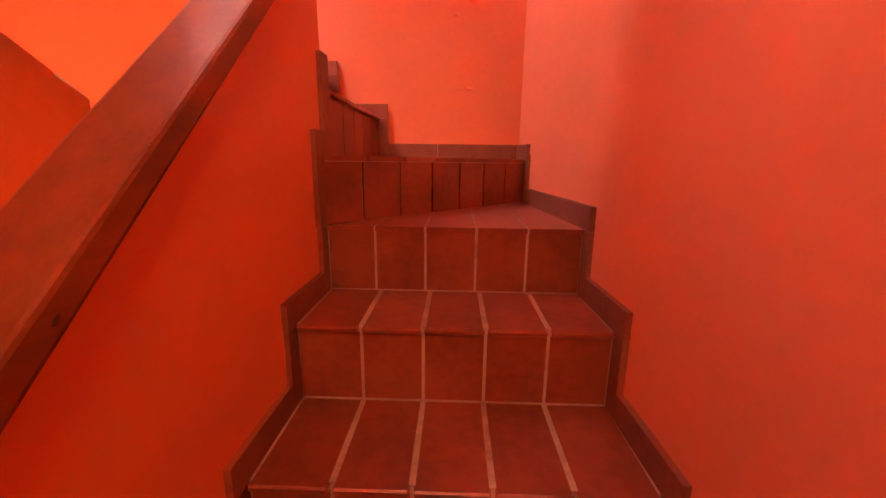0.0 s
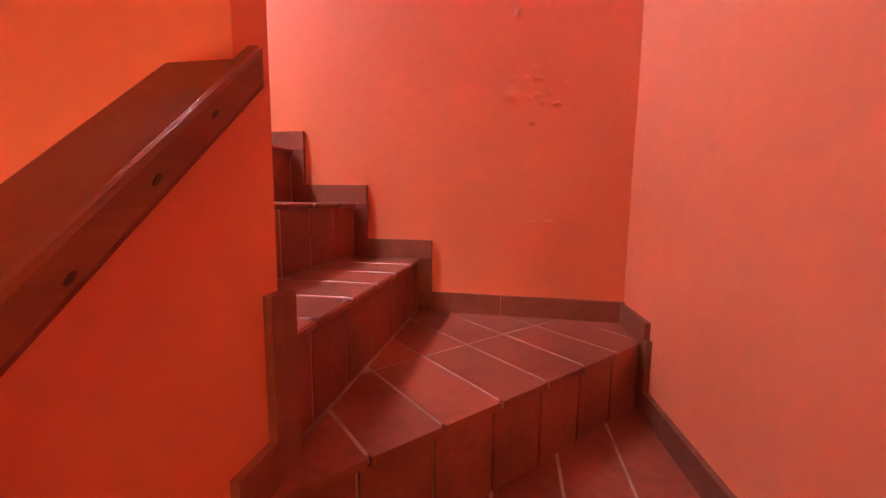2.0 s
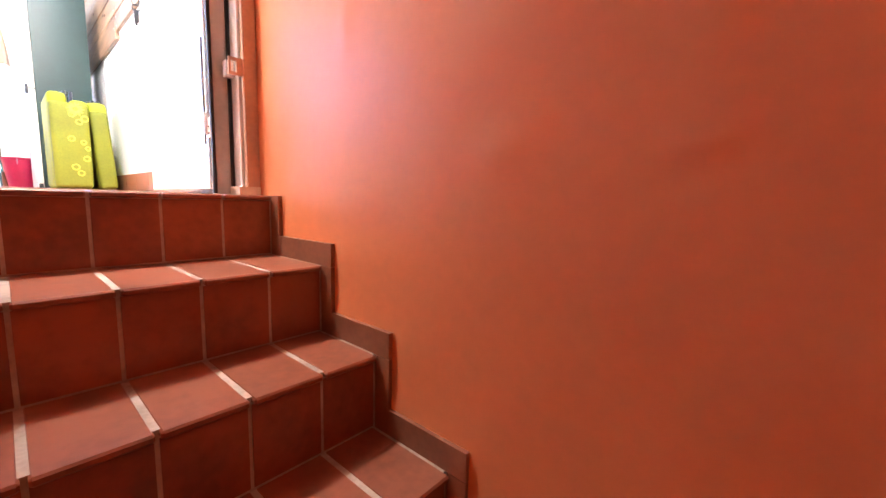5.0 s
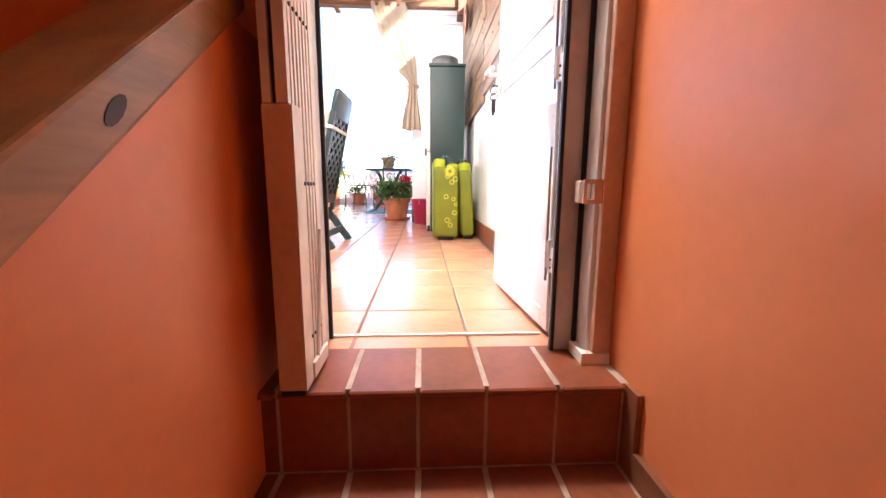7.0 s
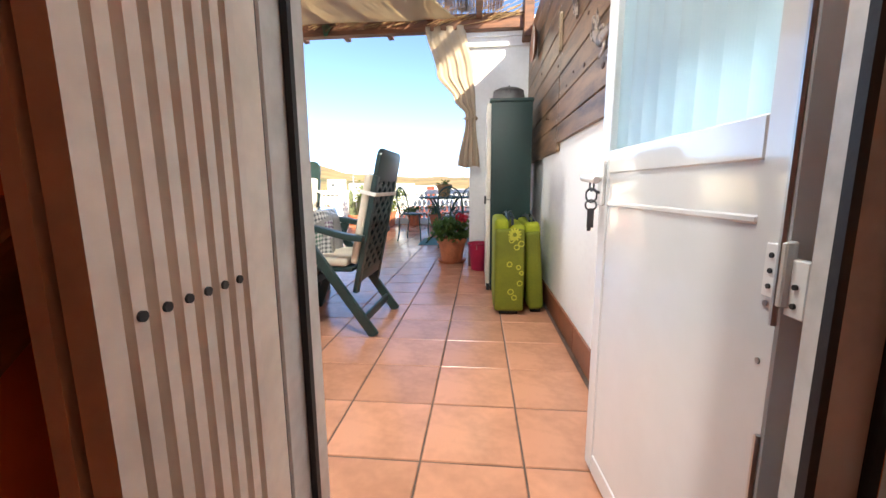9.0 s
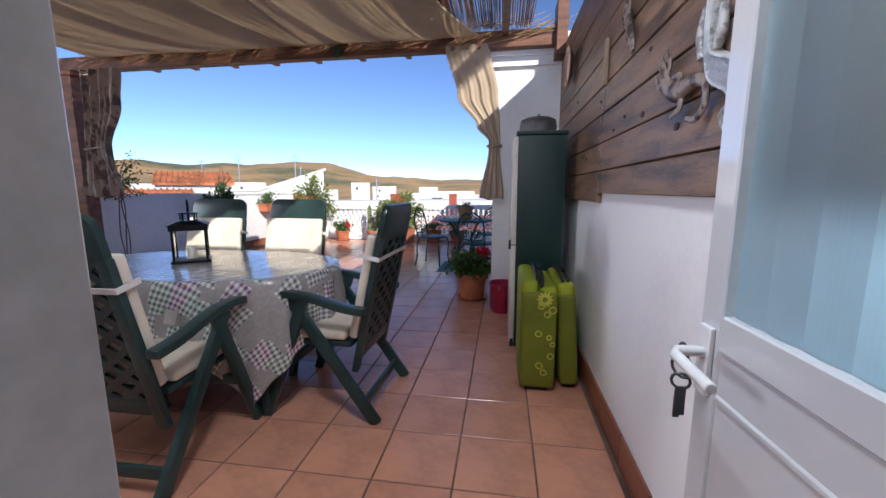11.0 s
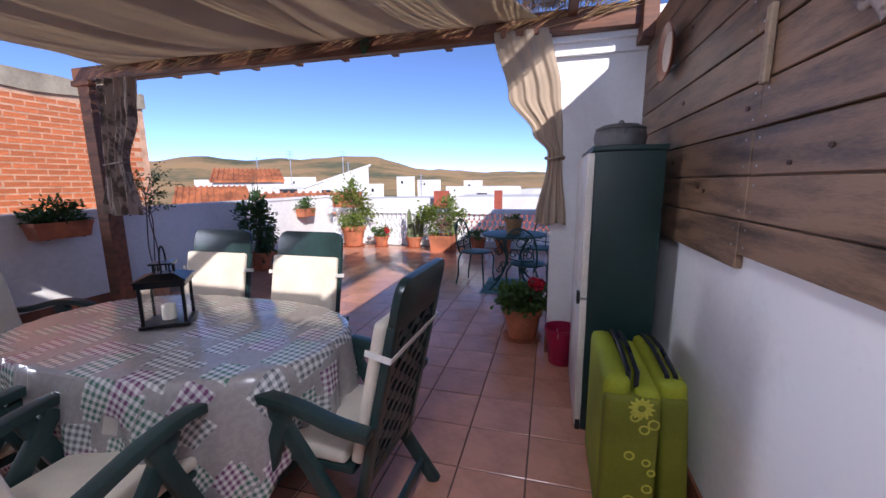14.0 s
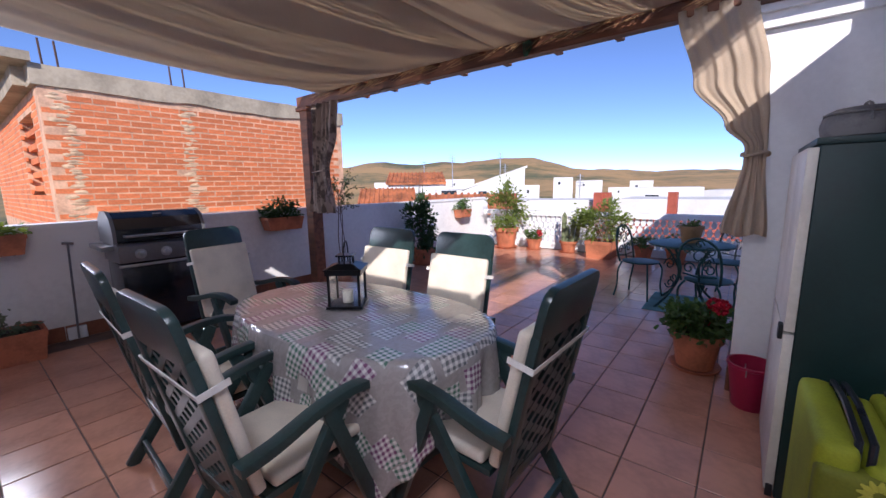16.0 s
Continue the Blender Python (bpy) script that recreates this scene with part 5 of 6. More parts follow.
for k in range(4):
    a = math.pi / 4 + k * math.pi / 2
    q = Matrix.Rotation(a, 4, "Z")
    bm = bmesh.new()
    tube(bm, [q @ Vector(p) for p in smooth_line([(0.30, 0, 0.70), (0.20, 0, 0.58), (0.12, 0, 0.40), (0.20, 0, 0.18), (0.36, 0, 0.03), (0.40, 0, 0.0)], 4)], 0.014, 6)
    for c, r, t in (((0.24, 0, 0.50), 0.07, 1.2), ((0.22, 0, 0.28), 0.06, -1.2)):
        pts = [q @ Vector((c[0] + r * (1 - 0.7 * i / 12) * math.cos(t * 6.28 * i / 12), 0, c[2] + r * (1 - 0.7 * i / 12) * math.sin(t * 6.28 * i / 12))) for i in range(13)]
        tube(bm, pts, 0.008, 5)
    part("leg", bm, IRON, bist, "curled cast leg", True)
def bistro_chair(m):
    bc = thing("bistro_chair", m, "green cast metal chair with scrolled back", "chair", "chairs round the bistro table")
    bm = bmesh.new()
    lathe(bm, [(0.19, 0.435), (0.205, 0.44), (0.205, 0.452), (0.19, 0.456), (0.01, 0.45)], 28)
    part("seat", bm, IRON, bc, "", True)
    for sx in (-1, 1):
        for nm, y0, y1 in (("front_leg", 0.15, 0.20), ("rear_leg", -0.16, -0.22)):
            bm = bmesh.new()
            tube(bm, smooth_line([(sx * 0.14, y0, 0.44), (sx * 0.19, y0 + (0.03 if y0 > 0 else -0.02), 0.34), (sx * 0.165, y1 * 0.9, 0.15), (sx * 0.19, y1, 0.0)], 4), 0.011, 6)
            part(nm, bm, IRON, bc, "", True)
    bm = bmesh.new()
    tube(bm, smooth_line([(-0.17, -0.17, 0.44), (-0.19, -0.21, 0.62), (-0.15, -0.24, 0.80), (0, -0.255, 0.88), (0.15, -0.24, 0.80), (0.19, -0.21, 0.62), (0.17, -0.17, 0.44)], 5), 0.012, 6)
    part("back_frame", bm, IRON, bc, "", True)
    bm = bmesh.new()
    for c, r, a0, t in (((0, -0.225, 0.70), 0.075, 0, 1.0), ((-0.09, -0.21, 0.58), 0.06, 0, 1.2), ((0.09, -0.21, 0.58), 0.06, math.pi, -1.2), ((-0.10, -0.235, 0.76), 0.05, 0, 1.2), ((0.10, -0.235, 0.76), 0.05, math.pi, -1.2), ((0, -0.24, 0.82), 0.045, 0, 1.1)):
        curl(bm, c, r, a0, t, "xz")
    tube(bm, [(0, -0.18, 0.45), (0, -0.215, 0.64)], 0.009, 5)
    tube(bm, [(-0.15, -0.19, 0.52), (0, -0.20, 0.50), (0.15, -0.19, 0.52)], 0.008, 5)
    part("scrollwork", bm, IRON, bc, "cast scrollwork", True)
    return bc
b0 = bistro_chair(pose(-7.66, 0.76, 0, 0, 0, -15))
copy_thing(b0, pose(-6.98, 1.50, 0, 0, 0, 70))
copy_thing(b0, pose(-8.15, 1.62, 0, 0, 0, -110))
mat_ob = thing("floor_mat", pose(-7.55, 1.28, 0), "flat teal mat under the bistro table", "mat")
bm = bmesh.new()
box(bm, -0.42, 0.42, -0.38, 0.40, 0.001, 0.008)
part("mat", bm, material("teal_mat", (0.10, 0.22, 0.22), 0.8, var=0.2), mat_ob)

# ---- pots and plants ----
TERRA = material("terracotta_pot", (0.46, 0.155, 0.075), 0.75, var=0.15, scale=6, fine=50, bump=0.2)
SOIL = material("dark_soil", (0.045, 0.03, 0.02), 0.95, var=0.3, scale=20, fine=90, bump=0.6)
BARK = material("grey_brown_bark", (0.16, 0.11, 0.075), 0.85, var=0.25, scale=8, fine=60, bump=0.4)
def leaf_material(name, color, glow):
    return through_cloth(material(name, color, 0.55, var=0.28, scale=9, fine=40, bump=0.1), glow, 0.25)
LEAF = leaf_material("green_leaf", (0.065, 0.125, 0.03), (0.16, 0.28, 0.04))
LEAF_LIGHT = leaf_material("yellow_green_leaf", (0.14, 0.19, 0.035), (0.30, 0.38, 0.06))
LEAF_DARK = leaf_material("dark_green_leaf", (0.032, 0.075, 0.022), (0.08, 0.16, 0.03))
RED_PETAL = material("red_petal", (0.60, 0.012, 0.035), 0.6, var=0.15)

def pot(parent, r, h, mat=None, saucer=True, z=0.0):
    mat = mat or TERRA
    bm = bmesh.new()
    z0 = z + (0.022 if saucer else 0)
    lathe(bm, [(r * 0.68, z0), (r * 0.70, z0 + 0.01), (r * 0.90, z0 + h * 0.78), (r, z0 + h * 0.79), (r * 1.02, z0 + h * 0.98), (r * 0.99, z0 + h), (r * 0.90, z0 + h), (r * 0.86, z0 + h * 0.86)], 30)
    part("pot", bm, mat, parent, "", True)
    bm = bmesh.new()
    lathe(bm, [(r * 0.85, z0 + h * 0.86), (r * 0.87, z0 + h * 0.87), (r * 0.4, z0 + h * 0.90), (0.01, z0 + h * 0.91)], 20)
    part("soil", bm, SOIL, parent, "dark soil")
    if saucer:
        bm = bmesh.new()
        lathe(bm, [(r * 0.80, z), (r * 0.98, z + 0.03), (r * 1.0, z + 0.034), (r * 0.95, z + 0.034), (r * 0.78, z + 0.010)], 28)
        part("saucer", bm, mat, parent, "", True)
    return z0 + h * 0.9

def trough(parent, lx, ly, h, mat=None):
    bm = bmesh.new()
    prof = [(0.86, 0.0), (0.97, h * 0.8), (1.0, h * 0.8), (1.0, h), (0.92, h), (0.90, h * 0.85)]
    rings = [[bm.verts.new((sx * lx / 2 * k, sy * ly / 2 * k, z)) for sx, sy in ((-1, -1), (1, -1), (1, 1), (-1, 1))] for k, z in prof]
    for a, b in zip(rings, rings[1:]):
        for i in range(4):
            bm.faces.new((a[i], a[(i + 1) % 4], b[(i + 1) % 4], b[i]))
    bm.faces.new(rings[0][::-1]), bm.faces.new(rings[-1])
    part("trough", bm, mat or TERRA, parent)
    bm = bmesh.new()
    box(bm, -lx * 0.44, lx * 0.44, -ly * 0.43, ly * 0.43, h * 0.84, h * 0.89)
    part("soil", bm, SOIL, parent, "dark soil")
    return h * 0.88

def leaf_at(bm, p, d, size, rs, wide=0.5):
    """One pointed, folded leaf at p along d."""
    d = d.normalized()
    s = d.cross(Vector((rs.uniform(-1, 1), rs.uniform(-1, 1), rs.uniform(-1, 1))))
    if s.length < 1e-3:
        s = Vector((1, 0, 0))
    s = s.normalized() * size * wide
    up = d.cross(s).normalized() * size * 0.12
    a, b, c, e = p, p + d * size * 0.5 + s * 0.5 + up, p + d * size, p + d * size * 0.5 - s * 0.5 + up
    v = [bm.verts.new(q) for q in (a, b, c, e)]
    bm.faces.new((v[0], v[1], v[2])), bm.faces.new((v[0], v[2], v[3]))

def bush(parent, center, size, leaves, leaf, mat, seed, z_floor, clumps=14, stems=6, trunk=0.0, wide=0.5):
    """Stems that fan out to clumps, and leaves about the clumps with gaps between."""
    rs = random.Random(seed)
    c, sx = Vector(center), Vector(size)
    root = Vector((center[0] * 0.0, center[1] * 0.0, z_floor))
    cl = []
    for _ in range(clumps):
        while True:
            q = Vector((rs.uniform(-1, 1), rs.uniform(-1, 1), rs.uniform(-1, 1)))
            if 0.25 < q.length < 1:
                break
        cl.append((c + Vector((q.x * sx.x, q.y * sx.y, q.z * sx.z)), rs.uniform(0.28, 0.5)))
    bm = bmesh.new()
    fork = root + Vector((0, 0, trunk))
    if trunk:
        tube(bm, [root, root + Vector((0.01, 0.005, trunk * 0.5)), fork], [0.02, 0.016, 0.012], 7)
    for p, _ in cl[:stems] if not trunk else cl:
        mid = fork.lerp(p, 0.5) + Vector((rs.uniform(-1, 1), rs.uniform(-1, 1), 0.3)) * 0.04
        tube(bm, [fork, mid, p], [0.007, 0.005, 0.002], 5)
    part("stems", bm, BARK, parent)
    bm = bmesh.new()
    for k in range(leaves):
        p, r = cl[k % len(cl)]
        o = Vector((rs.gauss(0, 1), rs.gauss(0, 1), rs.gauss(0, 1))) * r * 0.5
        q = p + Vector((o.x * sx.x, o.y * sx.y, o.z * sx.z))
        leaf_at(bm, q, (q - c) + Vector((rs.uniform(-1, 1), rs.uniform(-1, 1), rs.uniform(-0.8, 0.6))) * 0.25, leaf * rs.uniform(0.6, 1.25), rs, wide)
    tagged(part("crown", bm, mat, parent, "many small leaves"), kind="stuff")
    return cl

def flowers(parent, spots, seed):
    rs = random.Random(seed)
    for s in spots:
        bm = bmesh.new()
        for _ in range(70):
            q = Vector((rs.gauss(0, 1), rs.gauss(0, 1), rs.gauss(0, 1))).normalized()
            leaf_at(bm, Vector(s) + q * 0.025, q, 0.03, rs, 0.9)
        tube(bm, [(s[0] * 0.5, s[1] * 0.5, s[2] - 0.15), s], 0.004, 5)
        part("flower", bm, RED_PETAL, parent, "red flower head")

g = thing("potted_geranium", pose(-5.81, 1.52, 0), "leafy red geranium in a terracotta pot with saucer", "potted plant")
z = pot(g, 0.175, 0.27)
bush(g, (0, 0, z + 0.12), (0.20, 0.20, 0.10), 1300, 0.05, LEAF, 31, z, 26, 12, wide=0.95)
flowers(g, [(0.06, 0.09, z + 0.27), (0.10, 0.13, z + 0.25), (0.02, 0.14, z + 0.26)], 5)

def shrub_pot(x, y, r, h, size, leaves, leaf, mat, seed, label, trunk=0.0, clumps=16, lift=0.0):
    p = thing("potted_shrub", pose(x, y, 0), label, "potted plant", "pots along the terrace edge")
    z = pot(p, r, h)
    bush(p, (0, 0, z + trunk + size[2] * 0.85 + lift), size, leaves, leaf, mat, seed, z, clumps, 8, trunk)
    return p
shrub_pot(-10.2, -2.50, 0.27, 0.44, (0.36, 0.36, 0.45), 1500, 0.08, LEAF_LIGHT, 41, "light green citrus shrub in a large terracotta pot", 0.12)
gs = shrub_pot(-10.28, -1.86, 0.17, 0.22, (0.20, 0.20, 0.12), 420, 0.06, LEAF, 42, "low red geranium in a small terracotta pot", 0.0, 10)
flowers(gs, [(0.10, 0.16, 0.40), (0.12, 0.20, 0.36)], 6)
sq = thing("potted_shrub", pose(-10.10, -0.38, 0), "rounded green shrub in a square terracotta planter", "potted plant", "pots along the terrace edge")
z = trough(sq, 0.50, 0.50, 0.33)
bush(sq, (0, 0, z + 0.42), (0.40, 0.40, 0.36), 1700, 0.075, LEAF_LIGHT, 43, z, 20, 8, 0.1)
cc = thing("potted_cactus", pose(-10.3, -1.10, 0), "columnar cactus in a terracotta pot", "potted plant", "pots along the terrace edge")
z = pot(cc, 0.18, 0.22)
CACT = material("grey_green_cactus", (0.17, 0.20, 0.10), 0.7, var=0.2, scale=14, fine=60, bump=0.4)
for x, y, h, r in ((0.0, -0.10, 0.62, 0.045), (0.05, 0.08, 0.52, 0.042), (-0.06, 0.14, 0.40, 0.04), (0.02, -0.02, 0.35, 0.038)):
    bm = bmesh.new()
    n, rings = 20, []
    for k in range(9):
        t = k / 8
        rr_ = r * (1 if t < 0.8 else math.sqrt(max(0.02, 1 - ((t - 0.8) / 0.2) ** 2)))
        rings.append([bm.verts.new((x + rr_ * (1 + 0.16 * (i % 2)) * math.cos(2 * math.pi * i / n), y + 0.06 * t * t * (y > 0) + rr_ * (1 + 0.16 * (i % 2)) * math.sin(2 * math.pi * i / n), z + h * t)) for i in range(n)])
    for a, b in zip(rings, rings[1:]):
        for i in range(n):
            bm.faces.new((a[i], a[(i + 1) % n], b[(i + 1) % n], b[i]))
    bm.faces.new(rings[-1])
    part("column", bm, CACT, cc)
for x, y, r, sd in ((-10.25, 0.32, 0.17, 47), (-10.2, 0.85, 0.18, 48)):
    shrub_pot(x, y, r, 0.24, (0.20, 0.20, 0.14), 350, 0.06, LEAF, sd, "small green plant in a terracotta pot", 0.0, 9)
# climbing plant by the side parapet
cp = thing("potted_climber", pose(-7.70, -2.86, 0), "tall dark green climbing plant in a terracotta pot", "potted plant")
z = pot(cp, 0.19, 0.27)
bush(cp, (0, 0, 0.72), (0.24, 0.24, 0.42), 1700, 0.075, LEAF_DARK, 51, z, 24, 8, 0.1)
bush(cp, (0.0, -0.12, 1.12), (0.07, 0.06, 0.20), 120, 0.05, LEAF_DARK, 52, 0.9, 6, 4)
bm = bmesh.new()
for a in (0.1, 2.2, 4.3):
    tube(bm, [(0.10 * math.cos(a), 0.10 * math.sin(a), 0.25), (0.02 * math.cos(a), 0.02 * math.sin(a), 1.55)], 0.004, 5)
part("stakes", bm, BARK, cp)
# thin airy tree beside the post, in a pot on the floor
tr = thing("thin_potted_tree", pose(-6.02, -2.98, 0), "thin airy potted tree with sparse leaves", "potted tree")
z = pot(tr, 0.15, 0.22)
rs = random.Random(61)
bm, lv = bmesh.new(), bmesh.new()
for k in range(3):
    a = 2.1 * k
    tube(bm, smooth_line([(0.02 * math.cos(a), 0.02 * math.sin(a), z), (0.05 * math.cos(a + 1), 0.05 * math.sin(a + 1), 0.6), (0.03 * math.cos(a + 2), 0.03 * math.sin(a + 2), 1.0), (0.05 * math.cos(a), 0.05 * math.sin(a), 1.3)], 4), 0.007, 5)
for k in range(26):
    a, h = rs.uniform(0, 6.28), rs.uniform(1.0, 1.62)
    ln = rs.uniform(0.15, 0.50) * (1.2 - abs(h - 1.4))
    p0 = Vector((0, 0, min(h, 1.28)))
    p1 = Vector((ln * math.cos(a), ln * math.sin(a), h + rs.uniform(0, 0.18)))
    mid = p0.lerp(p1, 0.5) + Vector((0, 0, 0.06))
    tube(bm, [p0, mid, p1], [0.005, 0.003, 0.0015], 4)
    for i in range(22):
        t = rs.uniform(0.35, 1.0)
        q = p0.lerp(mid, t * 2) if t < 0.5 else mid.lerp(p1, t * 2 - 1)
        leaf_at(lv, q + Vector((rs.gauss(0, 0.02), rs.gauss(0, 0.02), rs.gauss(0, 0.02))), Vector((rs.uniform(-1, 1), rs.uniform(-1, 1), rs.uniform(-1, 0.4))), rs.uniform(0.025, 0.045), rs, 0.6)
part("trunk", bm, BARK, tr)
tagged(part("crown", lv, LEAF_DARK, tr, "sparse small leaves"), kind="stuff")
# troughs hung on the parapet, and pots on the floor below it
def wall_trough(x, y, z0, lx, leaves, mat, seed, label, size):
    w = thing("wall_planter", pose(x, y, z0), label, "planter", "planters hung on the parapet")
    z = trough(w, lx, 0.20, 0.17)
    bush(w, (0, 0, z + size[2] * 0.7), size, leaves, 0.055, mat, seed, z, 16, 8)
    bm = bmesh.new()
    for dx in (-lx * 0.3, lx * 0.3):
        tube(bm, [(dx, 0.10, 0.0), (dx, -0.11, 0.0), (dx, -0.11, 0.16), (dx, -0.20, 0.16 + 0.0)], 0.006, 5)
    part("bracket", bm, RUBBER, w)
wall_trough(-5.22, PW + 0.13, 0.86, 0.52, 900, LEAF_DARK, 71, "long terracotta planter with dark trailing plants on the parapet", (0.27, 0.14, 0.14))
wall_trough(-2.62, PW + 0.13, 0.885, 0.46, 300, LEAF_LIGHT, 72, "long terracotta planter with low green plants on the parapet", (0.22, 0.10, 0.06))
wall_trough(-9.45, PW + 0.13, 0.72, 0.42, 420, LEAF, 73, "terracotta planter with green plants on the far parapet", (0.22, 0.14, 0.14))
fp = thing("floor_planter", pose(-2.62, -3.05, 0), "large terracotta planter with grey green herb on the floor", "planter")
z = trough(fp, 0.46, 0.36, 0.26)
bush(fp, (0, 0, z + 0.10), (0.18, 0.14, 0.13), 260, 0.05, leaf_material("grey_green_leaf", (0.13, 0.17, 0.10), (0.2, 0.25, 0.1)), 75, z, 10, 7)
br = thing("floor_squeegee", pose(-3.10, -3.24, 0), "grey floor squeegee leaning on the parapet", "squeegee")
bm = bmesh.new()
tube(bm, [(0.03, 0.06, 0.03), (-0.01, 0.0, 0.93)], 0.009, 8)
part("handle", bm, GREY_PAINT, br)
bm = bmesh.new()
tube(bm, [(-0.05, 0.0, 0.925), (0.03, 0.0, 0.935)], 0.012, 8)
part("grip", bm, GREY_PAINT, br)
bm = bmesh.new()
box(bm, -0.04, 0.10, 0.02, 0.05, 0.02, 0.14)
soft(bm, 0.008, 2)
part("head", bm, WHITE_METAL, br, "white plastic head")
tp = thing("table_pot", pose(-7.60, 1.27, 0.728), "small brown pot with succulents on the bistro table", "potted plant")
z = pot(tp, 0.125, 0.19, material("ochre_pot", (0.30, 0.17, 0.07), 0.6, var=0.15), False)
bush(tp, (0, 0, z + 0.03), (0.10, 0.10, 0.045), 160, 0.04, LEAF, 77, z, 8, 4)

# ---- balustrade ----
bal = thing("balustrade", pose(0, 0, 0), "white openwork masonry balustrade at the terrace end", "balustrade", kind="structure")
def bal_box(name, d):
    bm = bmesh.new()
    box(bm, *d)
    return part(name, bm, WHITE, bal)
bal_box("plinth", (XB - 0.16, XB, PW, 2.35, -0.004, 0.14))
bal_box("coping", (XB - 0.20, XB + 0.03, PW, 2.35, 0.72, 0.82))
bm = bmesh.new()
prism(bm, [(-0.02, 0.0), (0.02, 0.0), (0.046, 0.07), (0.02, 0.14), (0.02, 0.15), (-0.02, 0.15), (-0.02, 0.14), (-0.046, 0.07)], XB - 0.12, XB - 0.03, "x")
baluster_mesh = mesh_of("baluster", bm, WHITE)
k = 0
for row in range(4):
    for j in range(50):
        y = PW + 0.10 + 0.112 * j + 0.056 * (row % 2)
        if y > 2.3:
            continue
        ob = new("baluster", baluster_mesh)
        ob.parent = bal
        ob.location = (0, y, 0.14 + 0.145 * row)

# ---- neighbours ----
ROOF_TILE = material("orange_roof_tile", (0.47, 0.155, 0.06), 0.85, var=0.25, scale=0.9, fine=8, bump=0.4, dist=0.05)
RED_PAINT = material("red_oxide_paint", (0.36, 0.085, 0.05), 0.8, var=0.15, scale=1, fine=12)
HOUSE_WHITE = material("whitewash", (0.66, 0.65, 0.63), 0.8, var=0.06, scale=0.6, fine=8, bump=0.2)
DARK_GLASS = material("dark_window", (0.03, 0.035, 0.04), 0.15, var=0.1)
def bearing(deg, dist, z=0.0):
    a = radians(deg)
    return Vector((-2.42 + dist * math.cos(a), 1.71 + dist * math.sin(a), z))

def house(name, a0, a1, dist, depth, z0, z1, label, roof=None, rise=0.0, windows=(), wall=None, fall="near"):
    """A house seen between two bearings: body, pitched roof with eaves, windows with frames."""
    p, q = bearing(a0, dist), bearing(a1, dist)
    w = (q - p).length
    ang = math.degrees(math.atan2(q.y - p.y, q.x - p.x))
    h = thing(name, pose(p.x, p.y, 0, 0, 0, ang), label, "house", kind="structure")
    bm = bmesh.new()
    box(bm, 0, w, 0, depth, z0, z1)
    part("wall", bm, wall or HOUSE_WHITE, h)
    if roof:
        prof = {"near": [(-0.3, z1), (depth + 0.1, z1 + rise), (depth + 0.1, z1 + rise + 0.14), (-0.3, z1 + 0.14)],
                "flat": [(-0.1, z1), (depth, z1), (depth, z1 + 0.15), (-0.1, z1 + 0.15)]}[fall if fall in ("near", "flat") else "near"]
        if fall in ("left", "right"):
            bm = bmesh.new()
            pr = [(-0.2, z1), (w + 0.2, z1 + rise), (w + 0.2, z1 + rise + 0.16), (-0.2, z1 + 0.16)] if fall == "left" else [(-0.2, z1 + rise), (w + 0.2, z1), (w + 0.2, z1 + 0.16), (-0.2, z1 + rise + 0.16)]
            prism(bm, pr, -0.02, depth, "y")
            part("roof", bm, roof, h)
            bm = bmesh.new()
            g = [(0, z1), (w, z1), (w, z1 + rise)] if fall == "left" else [(0, z1), (w, z1), (0, z1 + rise)]
            prism(bm, g, 0.0, depth - 0.05, "y")
            part("gable", bm, wall or HOUSE_WHITE, h)
        else:
            bm = bmesh.new()
            prism(bm, prof, -0.15, w + 0.15, "x")
            part("roof", bm, roof, h)
            if rise:
                bm = bmesh.new()
                prism(bm, [(0, z1), (depth, z1), (depth, z1 + rise)], 0.0, w, "x")
                part("gable", bm, wall or HOUSE_WHITE, h)
                m = max(4, int(w / 0.35))
                bm = bmesh.new()
                for i in range(m + 1):
                    x = -0.1 + (w + 0.2) * i / m
                    tube(bm, [(x, -0.3, z1 + 0.17), (x, depth + 0.1, z1 + rise + 0.17)], 0.09, 6)
                part("roof_tiles", bm, roof, h, "rows of curved roof tiles")
    for fx, fz, ww, hh in windows:
        bm = bmesh.new()
        box(bm, fx * w - ww / 2 - 0.06, fx * w + ww / 2 + 0.06, -0.03, 0.05, fz - 0.06, fz + hh + 0.06)
        win = part("window", bm, HOUSE_WHITE, h)
        bm = bmesh.new()
        box(bm, fx * w - ww / 2, fx * w + ww / 2, -0.04, 0.0, fz, fz + hh)
        part("pane", bm, DARK_GLASS, win)
    return h
# near neighbour: brick house shell under construction
BX0, BX1, BY = -7.70, -3.31, -5.0
shell = thing("brick_house", pose(0, 0, 0), "unfinished red brick house with concrete ring beam", "house", kind="structure")
bm = bmesh.new()
box(bm, BX0, BX1, BY - 0.25, BY - 0.008, -12, 2.68)
box(bm, BX1 - 0.25, BX1 - 0.008, BY - 7, BY - 2.1, -12, 2.68)
box(bm, BX1 - 0.25, BX1 - 0.008, BY - 2.1, BY - 0.25, -12, 1.35)
box(bm, BX1 - 0.25, BX1 - 0.008, BY - 0.75, BY - 0.25, 1.35, 2.68)
box(bm, BX1 - 0.25, BX1 - 0.008, BY - 2.1, BY - 0.75, 2.45, 2.68)
box(bm, BX0, BX0 + 0.25, BY - 7, BY - 0.25, -12, 2.68)
part("wall", bm, MORTAR, shell)
bm = bmesh.new()
ring = []
